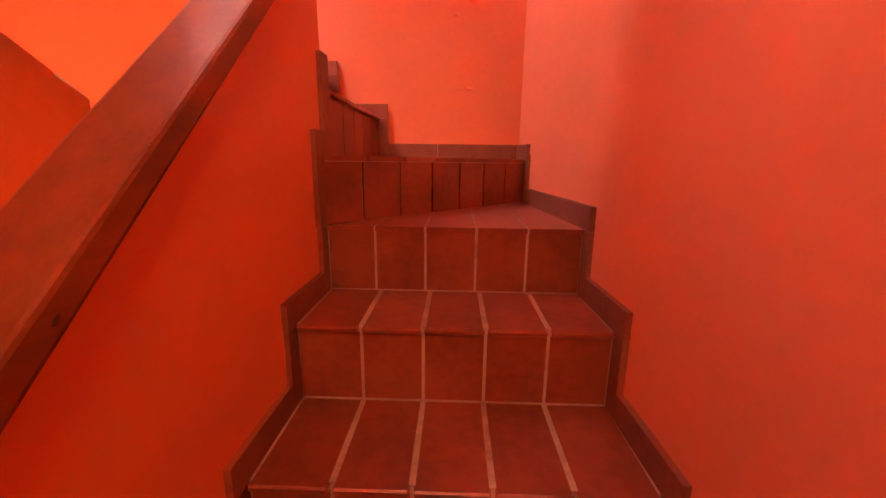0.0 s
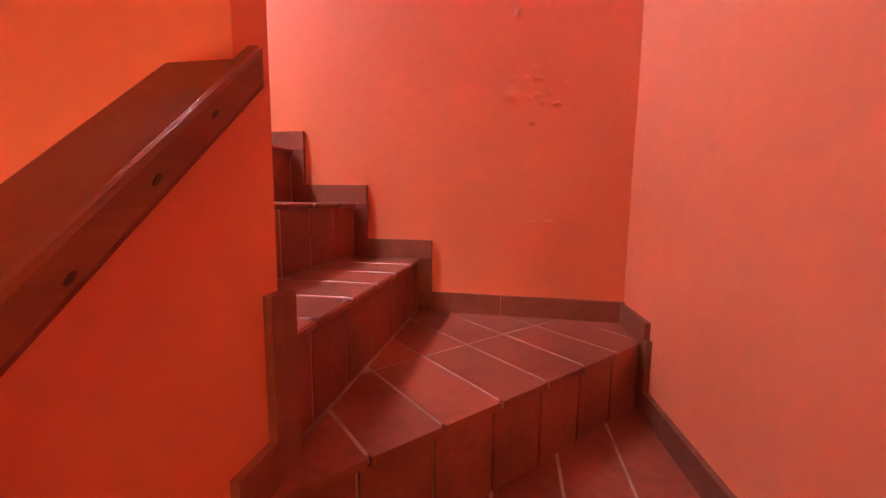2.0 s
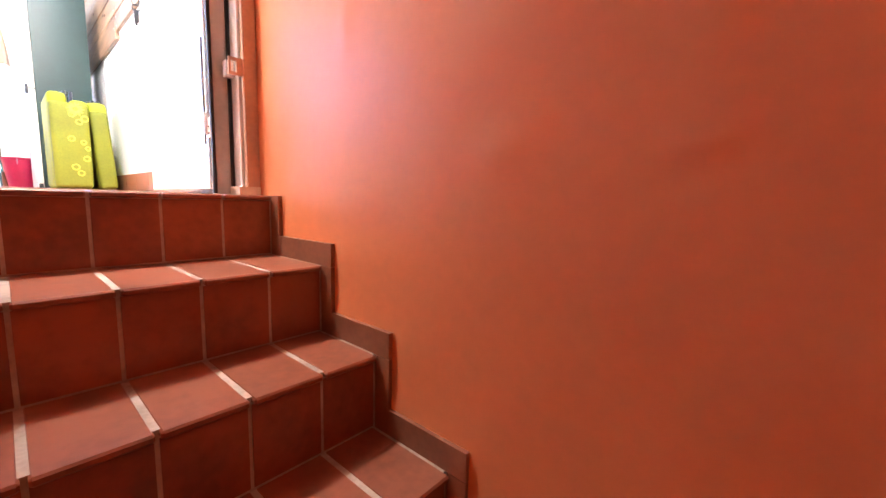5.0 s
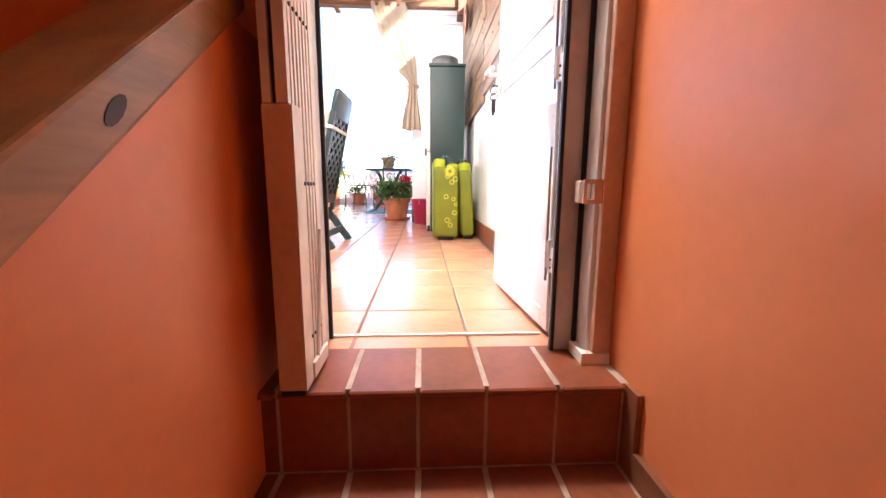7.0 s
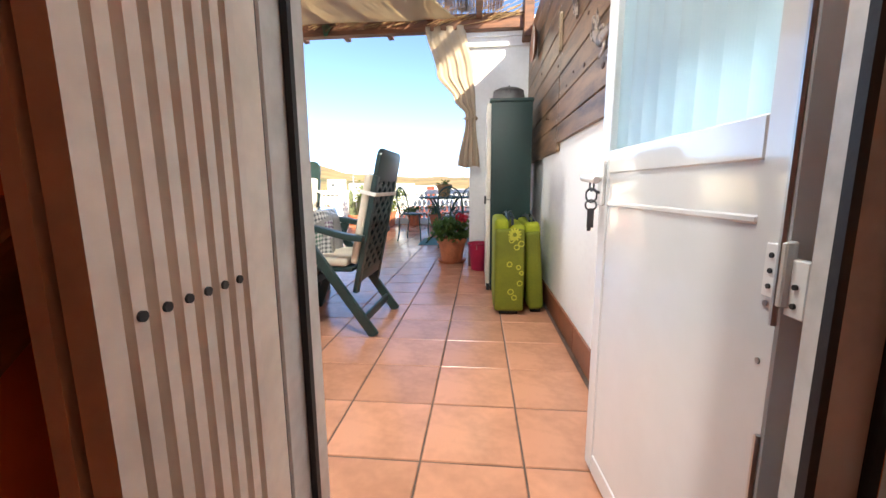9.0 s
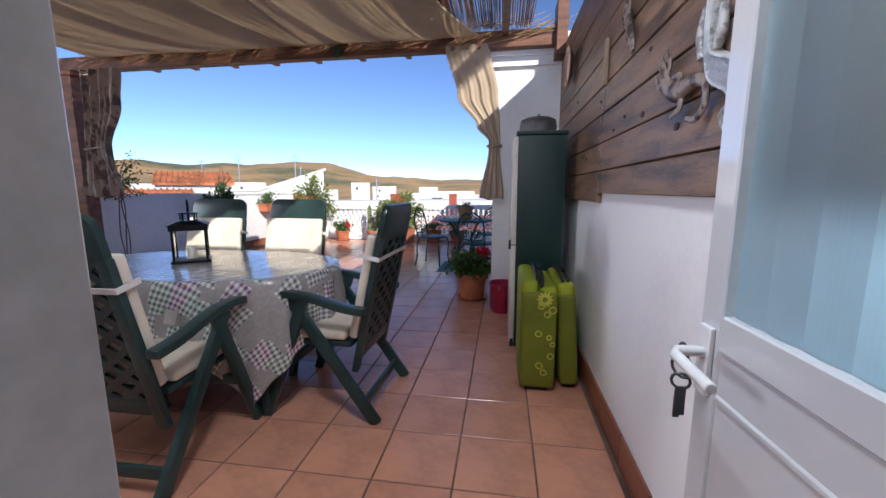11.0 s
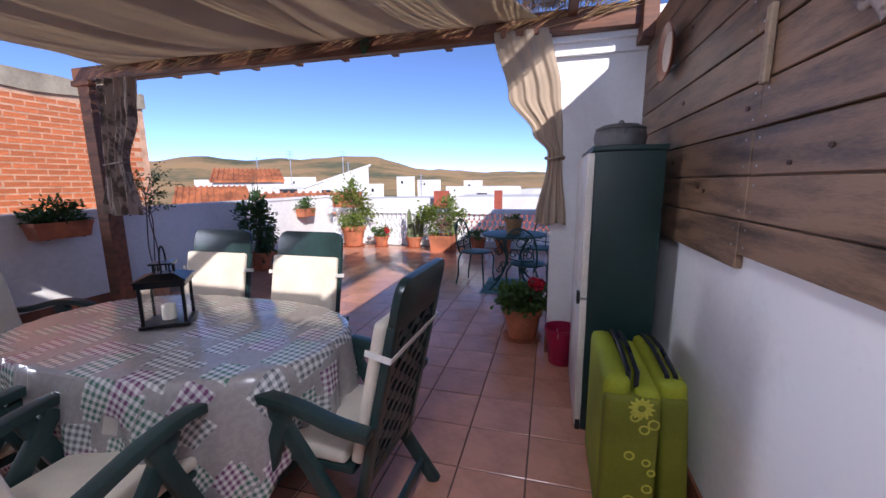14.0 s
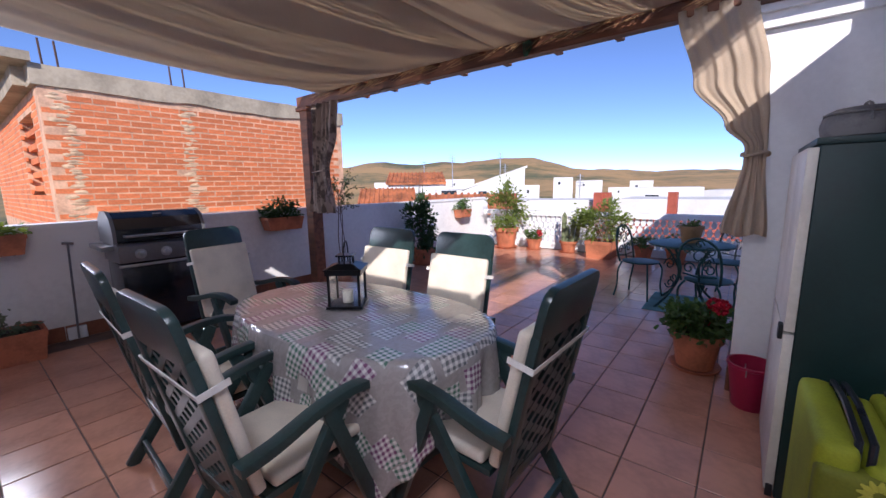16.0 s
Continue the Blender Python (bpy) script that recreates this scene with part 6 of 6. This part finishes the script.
for i in range(41):
    x = BX0 - 0.03 + (BX1 - BX0 + 0.08) * i / 40
    lo = 2.66 + 0.05 * noise.noise(Vector((x * 1.7, 0, 0)))
    hi = 2.90 + 0.012 * noise.noise(Vector((x * 3, 5, 0)))
    ring.append([bm.verts.new((x, y, z)) for y, z in ((BY + 0.03, lo), (BY + 0.03, hi), (BY - 0.3, hi), (BY - 0.3, lo))])
for a, b in zip(ring, ring[1:]):
    for k in range(4):
        bm.faces.new((a[k], a[(k + 1) % 4], b[(k + 1) % 4], b[k]))
bm.faces.new(ring[0]), bm.faces.new(ring[-1][::-1])
box(bm, BX1 - 0.3, BX1 + 0.16, BY - 7, BY - 0.3, 2.68, 2.90)
part("ring_beam", bm, CONCRETE, shell, "rough grey concrete ring beam")
bm = bmesh.new()
box(bm, BX1 + 0.02, BX1 + 0.30, BY - 7, BY + 0.1, 2.90, 3.0)
part("eave", bm, CONCRETE, shell)
bm = bmesh.new()
for x in (BX1 - 0.10, BX1 - 0.24, -4.75, -4.92):
    tube(bm, [(x, BY - 0.1, 2.88), (x + 0.01, BY - 0.1, 3.22)], 0.012, 5)
part("rebar", bm, material("rusty_rebar", (0.10, 0.06, 0.05), 0.8, metal=0.4), shell, "steel starter bars")
for k in range(5):
    bm = bmesh.new()
    box(bm, BX1 - 0.20, BX1 - 0.06, BY - 2.1, BY - 0.75, 1.42 + 0.2 * k, 1.50 + 0.2 * k)
    part("louvre", bm, BRICK, shell, "row of bricks across the window")
SMEAR = material("grey_mortar_smear", (0.55, 0.40, 0.26), 0.9, var=0.2, scale=6, fine=40, bump=0.5, dist=0.01)
# mortar smears beside the corners
def smear(x0, x1, seed):
    """Blots of mortar squeezed out along a column, most courses only partly covered."""
    rs = random.Random(seed)
    bm = bmesh.new()
    for i in range(46):
        z = 0.98 + 1.68 * i / 46 + rs.uniform(-0.02, 0.02)
        cx, rx, rz = rs.uniform(x0 + 0.02, x1 - 0.02), rs.uniform(0.05, 0.12), rs.uniform(0.012, 0.034)
        mid = bm.verts.new((cx, BY + 0.006, z))
        rim = [bm.verts.new((cx + rx * rs.uniform(0.65, 1.1) * math.cos(q), BY - 0.004, z + rz * rs.uniform(0.65, 1.15) * math.sin(q))) for q in (2 * math.pi * k / 9 for k in range(9))]
        for k in range(9):
            bm.faces.new((mid, rim[k], rim[(k + 1) % 9]))
    part("mortar_smear", bm, SMEAR, shell, "smeared pale mortar")
smear(-3.60, -3.42, 3)
smear(-4.95, -4.79, 6)

house("white_house", -130.0, -138.3, 30, 5.0, -9, -0.2, "white house with low terracotta roof", ROOF_TILE, 1.3)
house("white_house", -134.2, -142.4, 36, 5.0, -9, 1.55, "white house with terracotta roof behind", ROOF_TILE, 1.1, ((0.8, -0.6, 0.9, 0.9),))
house("white_house", -141.2, -145.0, 33, 5.0, -9, 1.1, "white house with grey shaded porch", HOUSE_WHITE, 0.0, ((0.5, -0.1, 1.3, 1.1),), fall="flat")
house("white_house", -144.8, -154.0, 33, 6.0, -9, 0.9, "white gabled house end with slanting roofline", HOUSE_WHITE, 1.9, ((0.35, 0.0, 0.7, 0.9), (0.7, 0.2, 0.5, 0.5)), fall="left")
house("white_house", -138.5, -152.5, 19, 3.5, -9, 0.02, "white house with long terracotta roof", ROOF_TILE, 0.75)
# Added slab in shade grey, so the balustrade openings look dark.
boxes("roof_terrace", material("shade_grey_backing", (0.22, 0.20, 0.18), 0.9, var=0.15, scale=0.8, fine=9), "added grey slab behind the balustrade, toned as shade", (-19.5, -11.1, -2.9, 7.0, -9, -0.45), category="roof")
house("white_house", -152.5, -166.5, 22, 3.0, -9, 0.55, "long white roof terrace wall", None)
house("white_house", -166.5, -186.0, 26, 5.0, -9, 0.45, "white flat roofed house with parapet", None)
house("white_house", -168.0, -176.0, 33, 5.0, -9, 1.05, "white flat roofed house behind", None, windows=((0.3, -0.4, 0.9, 0.9),))
house("white_house", -176.0, -200.0, 40, 6.0, -9, 0.7, "white house further down the street", None)
house("low_roof", -164.0, -190.0, 15.5, 3.0, -9, -0.2, "red oxide flat roof of a neighbour", RED_PAINT, 0.0, fall="flat", wall=RED_PAINT)
for az in (-152.3, -164.0, -165.0, -172.8):
    p = bearing(az, 21.5)
    bm = bmesh.new()
    box(bm, p.x - 0.2, p.x + 0.2, p.y - 0.2, p.y + 0.2, -9, 0.95)
    solid("roof_pillar", bm, RED_PAINT, "red oxide painted pillar of a roof terrace", "pillar")
rs = random.Random(91)
for k in range(15):
    az = rs.uniform(-129, -168)
    d = rs.uniform(60, 140)
    z1 = 1.40 + d * math.tan(radians(rs.uniform(-0.9, 1.3)))
    house("far_house", az, az - rs.uniform(2.0, 4.5), d, 6.0, -12, z1, "small white house on the far slope", ROOF_TILE if rs.random() < 0.5 else None, 0.9 if rs.random() < 0.5 else 0.5, ((0.3, z1 - 1.7, 0.5, 0.7),))
for az, d, h in ((-143.6, 80, 7.6), (-139.5, 80, 6.4), (-150.5, 80, 7.8), (-151.2, 80, 5.6), (-161.5, 60, 2.8)):
    p = bearing(az, d)
    mast = thing("antenna_mast", pose(p.x, p.y, 0), "thin metal antenna mast on a roof", "antenna")
    bm = bmesh.new()
    tube(bm, [(0, 0, -9), (0, 0, h)], 0.08, 6)
    part("pole", bm, STEEL, mast)
    bm = bmesh.new()
    for k in range(4):
        tube(bm, [(-0.6, 0.3, h - 0.3 - 0.45 * k), (0.6, -0.3, h - 0.3 - 0.45 * k)], 0.04, 5)
    part("crossbars", bm, STEEL, mast)

# hills round the town
def hill_material():
    m = material("dry_hillside", (0.36, 0.225, 0.095), 0.95, var=0.2, scale=0.006, fine=0.09, bump=0.3, dist=2.0, spread=(0.36, 0.56), stain=(0.11, 0.12, 0.05))
    return m
def ridge(az):
    """How many degrees the ridge stands over the horizon at a bearing."""
    keys = [(-180.0, 0.95), (-174, 1.15), (-168.6, 0.95), (-164, 1.35), (-161, 1.7), (-157, 2.6), (-154.5, 3.0), (-150, 3.1), (-144, 2.7), (-138, 2.4), (-133, 2.9), (-128, 2.4), (-115, 1.6), (-60, 1.2), (0, 1.0), (60, 1.0), (120, 1.0), (180.0, 0.95)]
    for (a, x), (b, y) in zip(keys, keys[1:]):
        if a <= az <= b:
            t = (az - a) / (b - a)
            t = t * t * (3 - 2 * t)
            return x + (y - x) * t
    return 1.0
bm = bmesh.new()
N, g = 540, []
RAD = [150, 200, 260, 330, 420, 520, 640, 780, 900, 1100]
for i in range(N):
    az = -180 + 360 * i / N
    row = []
    for d in RAD:
        f = min(1, (d - 150) / 630)
        top = 1.4 + 780 * math.tan(radians(ridge(az) + 0.45))
        z = -12 + (top + 12) * f ** 1.3 * (1 if d <= 780 else 0.55)
        z += 9 * f * noise.noise(Vector((az * 0.10, d * 0.006, 2))) + 2.5 * f * noise.noise(Vector((az * 0.5, d * 0.02, 7)))
        row.append(bm.verts.new(bearing(az, d, z)))
    g.append(row)
for i in range(N):
    a, b = g[i], g[(i + 1) % N]
    for k in range(len(RAD) - 1):
        bm.faces.new((a[k], b[k], b[k + 1], a[k + 1]))
solid("hills", bm, hill_material(), "dry brown hills with green scrub beyond the town", "hills", smooth=True)

# ---- ground and distance ----
bm = bmesh.new()
v = [bm.verts.new(p) for p in ((-4000, -4000, -12), (4000, -4000, -12), (4000, 4000, -12), (-4000, 4000, -12))]
bm.faces.new(v)
GROUND = material("dry_earth", (0.30, 0.22, 0.13), 0.95, var=0.25, scale=0.03, fine=0.6, bump=0.1)
solid("ground", bm, GROUND, "dry earth and scrub reaching to the horizon", "ground")

# ---- floor tiles, step tiles, skirting, bricks ----
def tile_mesh(name, w, d, h, mat, bev=0.004):
    bm = bmesh.new()
    box(bm, -w / 2, w / 2, -d / 2, d / 2, 0, h)
    top = [e for e in bm.edges if all(abs(v.co.z - h) < 1e-6 for v in e.verts)]
    bmesh.ops.bevel(bm, geom=top, offset=bev, segments=1, affect="EDGES")
    return mesh_of(name, bm, mat)
def place(name, me, m, parent):
    ob = new(name, me)
    ob.parent = parent
    ob.matrix_basis = m
    return ob

def clipped(poly, a, b):
    """What of a polygon lies to the left of the line from a to b."""
    out = []
    side = lambda p: (b[0] - a[0]) * (p[1] - a[1]) - (b[1] - a[1]) * (p[0] - a[0])
    for i, p in enumerate(poly):
        q = poly[(i + 1) % len(poly)]
        s, t = side(p), side(q)
        if s >= 0:
            out.append(p)
        if s * t < 0:
            k = s / (s - t)
            out.append((p[0] + (q[0] - p[0]) * k, p[1] + (q[1] - p[1]) * k))
    return out

def slab(name, poly, z0, z1, mat, parent):
    area = sum(p[0] * q[1] - q[0] * p[1] for p, q in zip(poly, [*poly[1:], poly[0]])) / 2
    if len(poly) < 3 or abs(area) < 2e-4:
        return None
    bm = bmesh.new()
    prism(bm, poly, z0, z1)
    return part(name, bm, mat, parent)

floor_ob = bpy.data.objects["floor"]
TL = 0.333
ft = tile_mesh("floor_tile", TL - 0.007, TL - 0.007, 0.012, FLOOR_TILE, 0.003)
jit = random.Random(3)
spots = []
for i in range(-1, 27):
    for j in range(-15, 4):
        x, y = -2.098 - TL * (i + 0.5) + TL, 1.657 + TL * (j + 0.5)
        if XB + TL / 2 < x < -1.90 and PW + TL * 0.4 < y < 2.352:
            spots.append((x, y))
near = [p for p in spots if p[0] > -6.9 and p[1] > -1.6]
near = sorted(near, key=lambda p: (p[0] + 3.2) ** 2 + (p[1] - 1.3) ** 2)[:290]
chosen = set(near)
rest = bmesh.new()
for x, y in spots:
    m = pose(x, y, -0.0118 + jit.uniform(0, 0.0008), jit.uniform(-0.1, 0.1), jit.uniform(-0.1, 0.1), 0)
    if (x, y) in chosen:
        place("floor_tile", ft, m, floor_ob)
    else:
        w = (TL - 0.007) / 2
        box(rest, -w, w, -w, w, 0, 0.012, m)
tagged(part("far_floor_tiles", rest, FLOOR_TILE, floor_ob), kind="stuff")

# terrace skirting tiles
for k in range(11):
    x1 = -2.0 - TL * k
    if x1 - TL < -5.5:
        break
    bm = bmesh.new()
    box(bm, x1 - TL + 0.003, x1 - 0.003, 2.340, 2.352, 0.0, 0.14)
    part("skirting_tile", bm, SKIRT, bpy.data.objects["wall_north"])
for k in range(25):
    x1 = -2.0 - TL * k
    bm = bmesh.new()
    box(bm, x1 - TL + 0.003, x1 - 0.003, PW, PW + 0.012, 0.0, 0.14)
    part("skirting_tile", bm, SKIRT, bpy.data.objects["parapet"])
for d in ((-5.56, -5.548, 1.722, 2.35, 0.0, 0.17), (-6.1, -5.56, 1.718, 1.73, 0.0, 0.17)):
    bm = bmesh.new()
    box(bm, *d)
    part("skirting_tile", bm, SKIRT, bpy.data.objects["wall_pier"])

# steps of the lower flight: treads and risers of narrow tiles
TW, OV = 0.153, 0.014
lower, turn, upper = (bpy.data.objects[n] for n in ("staircase_lower", "staircase_turn", "staircase_upper"))
def edges(lo, hi, first):
    xs = [lo]
    x = first
    while x - TW > lo + 0.02:
        x -= TW
    while x < hi - 0.02:
        xs.append(x)
        x += TW
    return [*xs, hi]
def flight_y(y, z, y_next, parent, skip=False):
    xs = edges(XL + 0.012, xr(y) - 0.012, 0.125)
    for x0, x1 in zip(xs, xs[1:]):
        bm = bmesh.new()
        box(bm, x0 + 0.004, x1 - 0.004, y + 0.002, y + 0.008, z - RISE + 0.004, z - 0.018)
        part("riser_tile", bm, STEP_TILE, parent)
        bm = bmesh.new()
        box(bm, x0 + 0.004, x1 - 0.004, y - OV, y_next + 0.002, z - 0.016, z)
        soft(bm, 0.004, 1)
        part("tread_tile", bm, STEP_TILE, parent)
ylist = [(1.095, -8 * RISE), *FLIGHT1]
for i, (y, z) in enumerate(ylist):
    flight_y(y, z, 1.36 if i == 0 else ylist[i - 1][0], lower)
# first winder: a wedge between its nosing and the slanting riser of the turn
xs = edges(XL + 0.012, 0.58, 0.110)
back = [DNB[0], DNB[1], DNB[2], DNB[3]]
for x0, x1 in zip(xs, xs[1:]):
    bm = bmesh.new()
    box(bm, x0 + 0.004, x1 - 0.004, 1.362, 1.368, -8 * RISE + 0.004, -7 * RISE - 0.018)
    part("riser_tile", bm, STEP_TILE, turn)
    far = lambda x: DN[0][1] + (x - DN[0][0]) * (DN[3][1] - DN[0][1]) / (DN[3][0] - DN[0][0])
    poly = [(x0 + 0.004, 1.36 - OV), (x1 - 0.004, 1.36 - OV), (x1 - 0.004, far(x1) + 0.03), (x0 + 0.004, far(x0) + 0.03)]
    slab("tread_tile", poly, -7 * RISE - 0.016, -7 * RISE, STEP_TILE, turn)
# slanting riser of the turn
a, b = Vector(DN[0]), Vector(DN[3])
d = (b - a).normalized()
nrm = Vector((d.y, -d.x))
L = (b - a).length
s = 0.0
while s < L - 0.02:
    e = min(s + TW, L)
    p0, p1 = a + d * (s + 0.004), a + d * (e - 0.004)
    q = [p0 + nrm * 0.006, p1 + nrm * 0.006, p1 - nrm * 0.016, p0 - nrm * 0.016]
    slab("riser_tile", [tuple(v) for v in q], -7 * RISE + 0.002, -6 * RISE - 0.018, STEP_TILE, turn)
    s += TW
# turn landing: tiles laid square to the slanting nosing
land = [(XL - 0.012, 1.37), (0.55, 2.16), (0.54, YF - 0.012), (XL - 0.012, YF - 0.012)]
o = a - nrm * -OV
for i in range(-2, 12):
    for j in range(0, 6):
        dep = 0.30
        off = a + nrm * OV + d * (i * TW + 0.02) - nrm * (j * dep)
        quad = [off + d * 0.004 - nrm * 0.004, off + d * (TW - 0.004) - nrm * 0.004, off + d * (TW - 0.004) - nrm * (dep - 0.004), off + d * 0.004 - nrm * (dep - 0.004)]
        poly = [tuple(v) for v in quad]
        lines = [((0.548, 1.0), (0.54, YF - 0.012)), ((0.54, YF - 0.012), (XL - 0.012, YF - 0.012)), ((XL - 0.012, YF - 0.012), (XL - 0.012, 1.3))]
        for p, q in lines:
            poly = clipped(poly, p, q) if len(poly) > 2 else []
        if len(poly) > 2:
            slab("tread_tile", poly, -6 * RISE - 0.016, -6 * RISE, STEP_TILE, turn)
# upper flight
for i, (x, z) in enumerate(FLIGHT2):
    nxt = FLIGHT2[i + 1][0] if i + 1 < len(FLIGHT2) else -1.868
    last = i == len(FLIGHT2) - 1
    ys_ = [1.44, 1.535, 1.69, 1.845, 2.0, 2.163, 2.318]
    for y0, y1 in zip(ys_, ys_[1:]):
        if y1 - y0 < 0.05:
            continue
        bm = bmesh.new()
        box(bm, x - 0.008, x - 0.002, y0 + 0.004, y1 - 0.004, z - RISE + 0.004, z - 0.018)
        part("riser_tile", bm, STEP_TILE, upper)
        bm = bmesh.new()
        box(bm, nxt - 0.004, x + OV, y0 + 0.004, y1 - 0.004, z - 0.016, z)
        soft(bm, 0.004, 1)
        part("tread_tile", bm, STEP_TILE, upper)

# stepped skirting along the stair walls
def skirt(poly, axis, lo, hi, parent):
    bm = bmesh.new()
    prism(bm, poly, lo, hi, axis)
    part("skirting_tile", bm, SKIRT, parent)
SK = 0.068
wf, wr, wl = bpy.data.objects["wall_far"], bpy.data.objects["wall_right"], bpy.data.objects["wall_inner_lower"]
for i, (x, z) in enumerate(FLIGHT2[:-1]):
    nx_ = FLIGHT2[i + 1][0]
    skirt([(nx_ + 0.052, z), (x + 0.055, z), (x + 0.055, z + SK), (nx_ + 0.056, z + SK)], "y", YF - 0.012, YF + 0.002, wf)
    skirt([(x + 0.002, z - RISE + 0.0), (x + 0.055, z - RISE), (x + 0.055, z - 0.002), (x + 0.002, z - 0.002)], "y", YF - 0.012, YF + 0.002, wf)
x = FLIGHT2[-1][0]
skirt([(x + 0.002, -RISE), (x + 0.055, -RISE), (x + 0.055, 0.0), (x + 0.002, 0.0)], "y", YF - 0.012, YF + 0.002, wf)
for x0, x1 in ((-0.158, 0.10), (0.104, 0.54)):
    skirt([(x0, -6 * RISE), (x1, -6 * RISE), (x1, -6 * RISE + 0.075), (x0, -6 * RISE + 0.075)], "y", YF - 0.012, YF + 0.002, wf)
def skirt_r(y0, y1, z0, z1):
    bm = bmesh.new()
    prism(bm, [(xr(y0) - 0.014, y0), (xr(y0) + 0.002, y0), (xr(y1) + 0.002, y1), (xr(y1) - 0.014, y1)], z0, z1)
    part("skirting_tile", bm, SKIRT, wr)
skirt_r(2.10, YF - 0.013, -6 * RISE, -6 * RISE + 0.07)
skirt_r(2.08, 2.15, -7 * RISE, -6 * RISE + 0.02)
skirt_r(1.31, 2.08, -7 * RISE, -7 * RISE + 0.07)
skirt_r(1.31, 1.36, -8 * RISE, -7 * RISE - 0.002)
for i, (y, z) in enumerate(ylist):
    yn = 1.36 if i == 0 else ylist[i - 1][0]
    skirt_r(y - 0.05, yn - 0.052, z, z + SK)
    skirt_r(y - 0.05, y, z - RISE, z - 0.002)
def skirt_l(y0, y1, z0, z1, x=None):
    bm = bmesh.new()
    box(bm, XL - 0.002, XL + 0.014, y0, y1, z0, z1)
    part("skirting_tile", bm, SKIRT, wl)
skirt_l(1.30, 1.382, -7 * RISE, -6 * RISE + SK)
skirt_l(1.38, 1.44, -6 * RISE, -5 * RISE + 0.08)
skirt_l(1.31, 1.36, -8 * RISE, -7 * RISE - 0.002)
for i, (y, z) in enumerate(ylist):
    yn = 1.36 if i == 0 else ylist[i - 1][0]
    skirt_l(y - 0.05, yn - 0.052, z, z + SK)
    skirt_l(y - 0.05, y, z - RISE, z - 0.002)

# bricks of the neighbour's house
BL, BH, CO = 0.245, 0.060, 0.081
bm = bmesh.new()
box(bm, -BL / 2 + 0.008, BL / 2 - 0.008, -0.02, 0.012, 0, BH)
brick_mesh = mesh_of("brick", bm, BRICK)
bm = bmesh.new()
box(bm, -BL / 4 + 0.008, BL / 4 - 0.008, -0.02, 0.012, 0, BH)
half_mesh = mesh_of("half_brick", bm, BRICK)
jb = random.Random(17)
joined, count = bmesh.new(), 0
for r in range(23):
    z = 0.90 + CO * r
    if z + BH > 2.66:
        break
    off = 0.5 * BL * (r % 2)
    i = 0
    while True:
        x = BX1 - BL / 2 - off - BL * i
        i += 1
        if x - BL / 2 < BX0:
            break
        if -3.40 > x - 0.02 > -3.64 and jb.random() < 0.25 or -4.77 > x > -4.97 and jb.random() < 0.2:
            continue
        m = pose(x + jb.uniform(-0.005, 0.005), BY - 0.016 + jb.uniform(-0.003, 0.002), z + 0.006 * math.sin(x * 2 + r) * 0.5 + jb.uniform(-0.002, 0.002), 0, jb.uniform(-0.6, 0.6), 0)
        if count < 300 and z > 1.1:
            place("brick", brick_mesh, m, shell)
            count += 1
        else:
            box(joined, -BL / 2 + 0.008, BL / 2 - 0.008, -0.02, 0.012, 0, BH, m)
    for yy in range(28):
        y = BY - 0.12 - 0.06 - BL * yy - off
        if y < BY - 6.8:
            break
        if BY - 2.1 < y < BY - 0.75 and 1.32 < z < 2.45:
            continue
        m = pose(BX1 - 0.016, y, z, 0, 0, -90)
        box(joined, -BL / 2 + 0.008, BL / 2 - 0.008, -0.02, 0.012, 0, BH, m)
tagged(part("further_bricks", joined, BRICK, shell), kind="stuff")
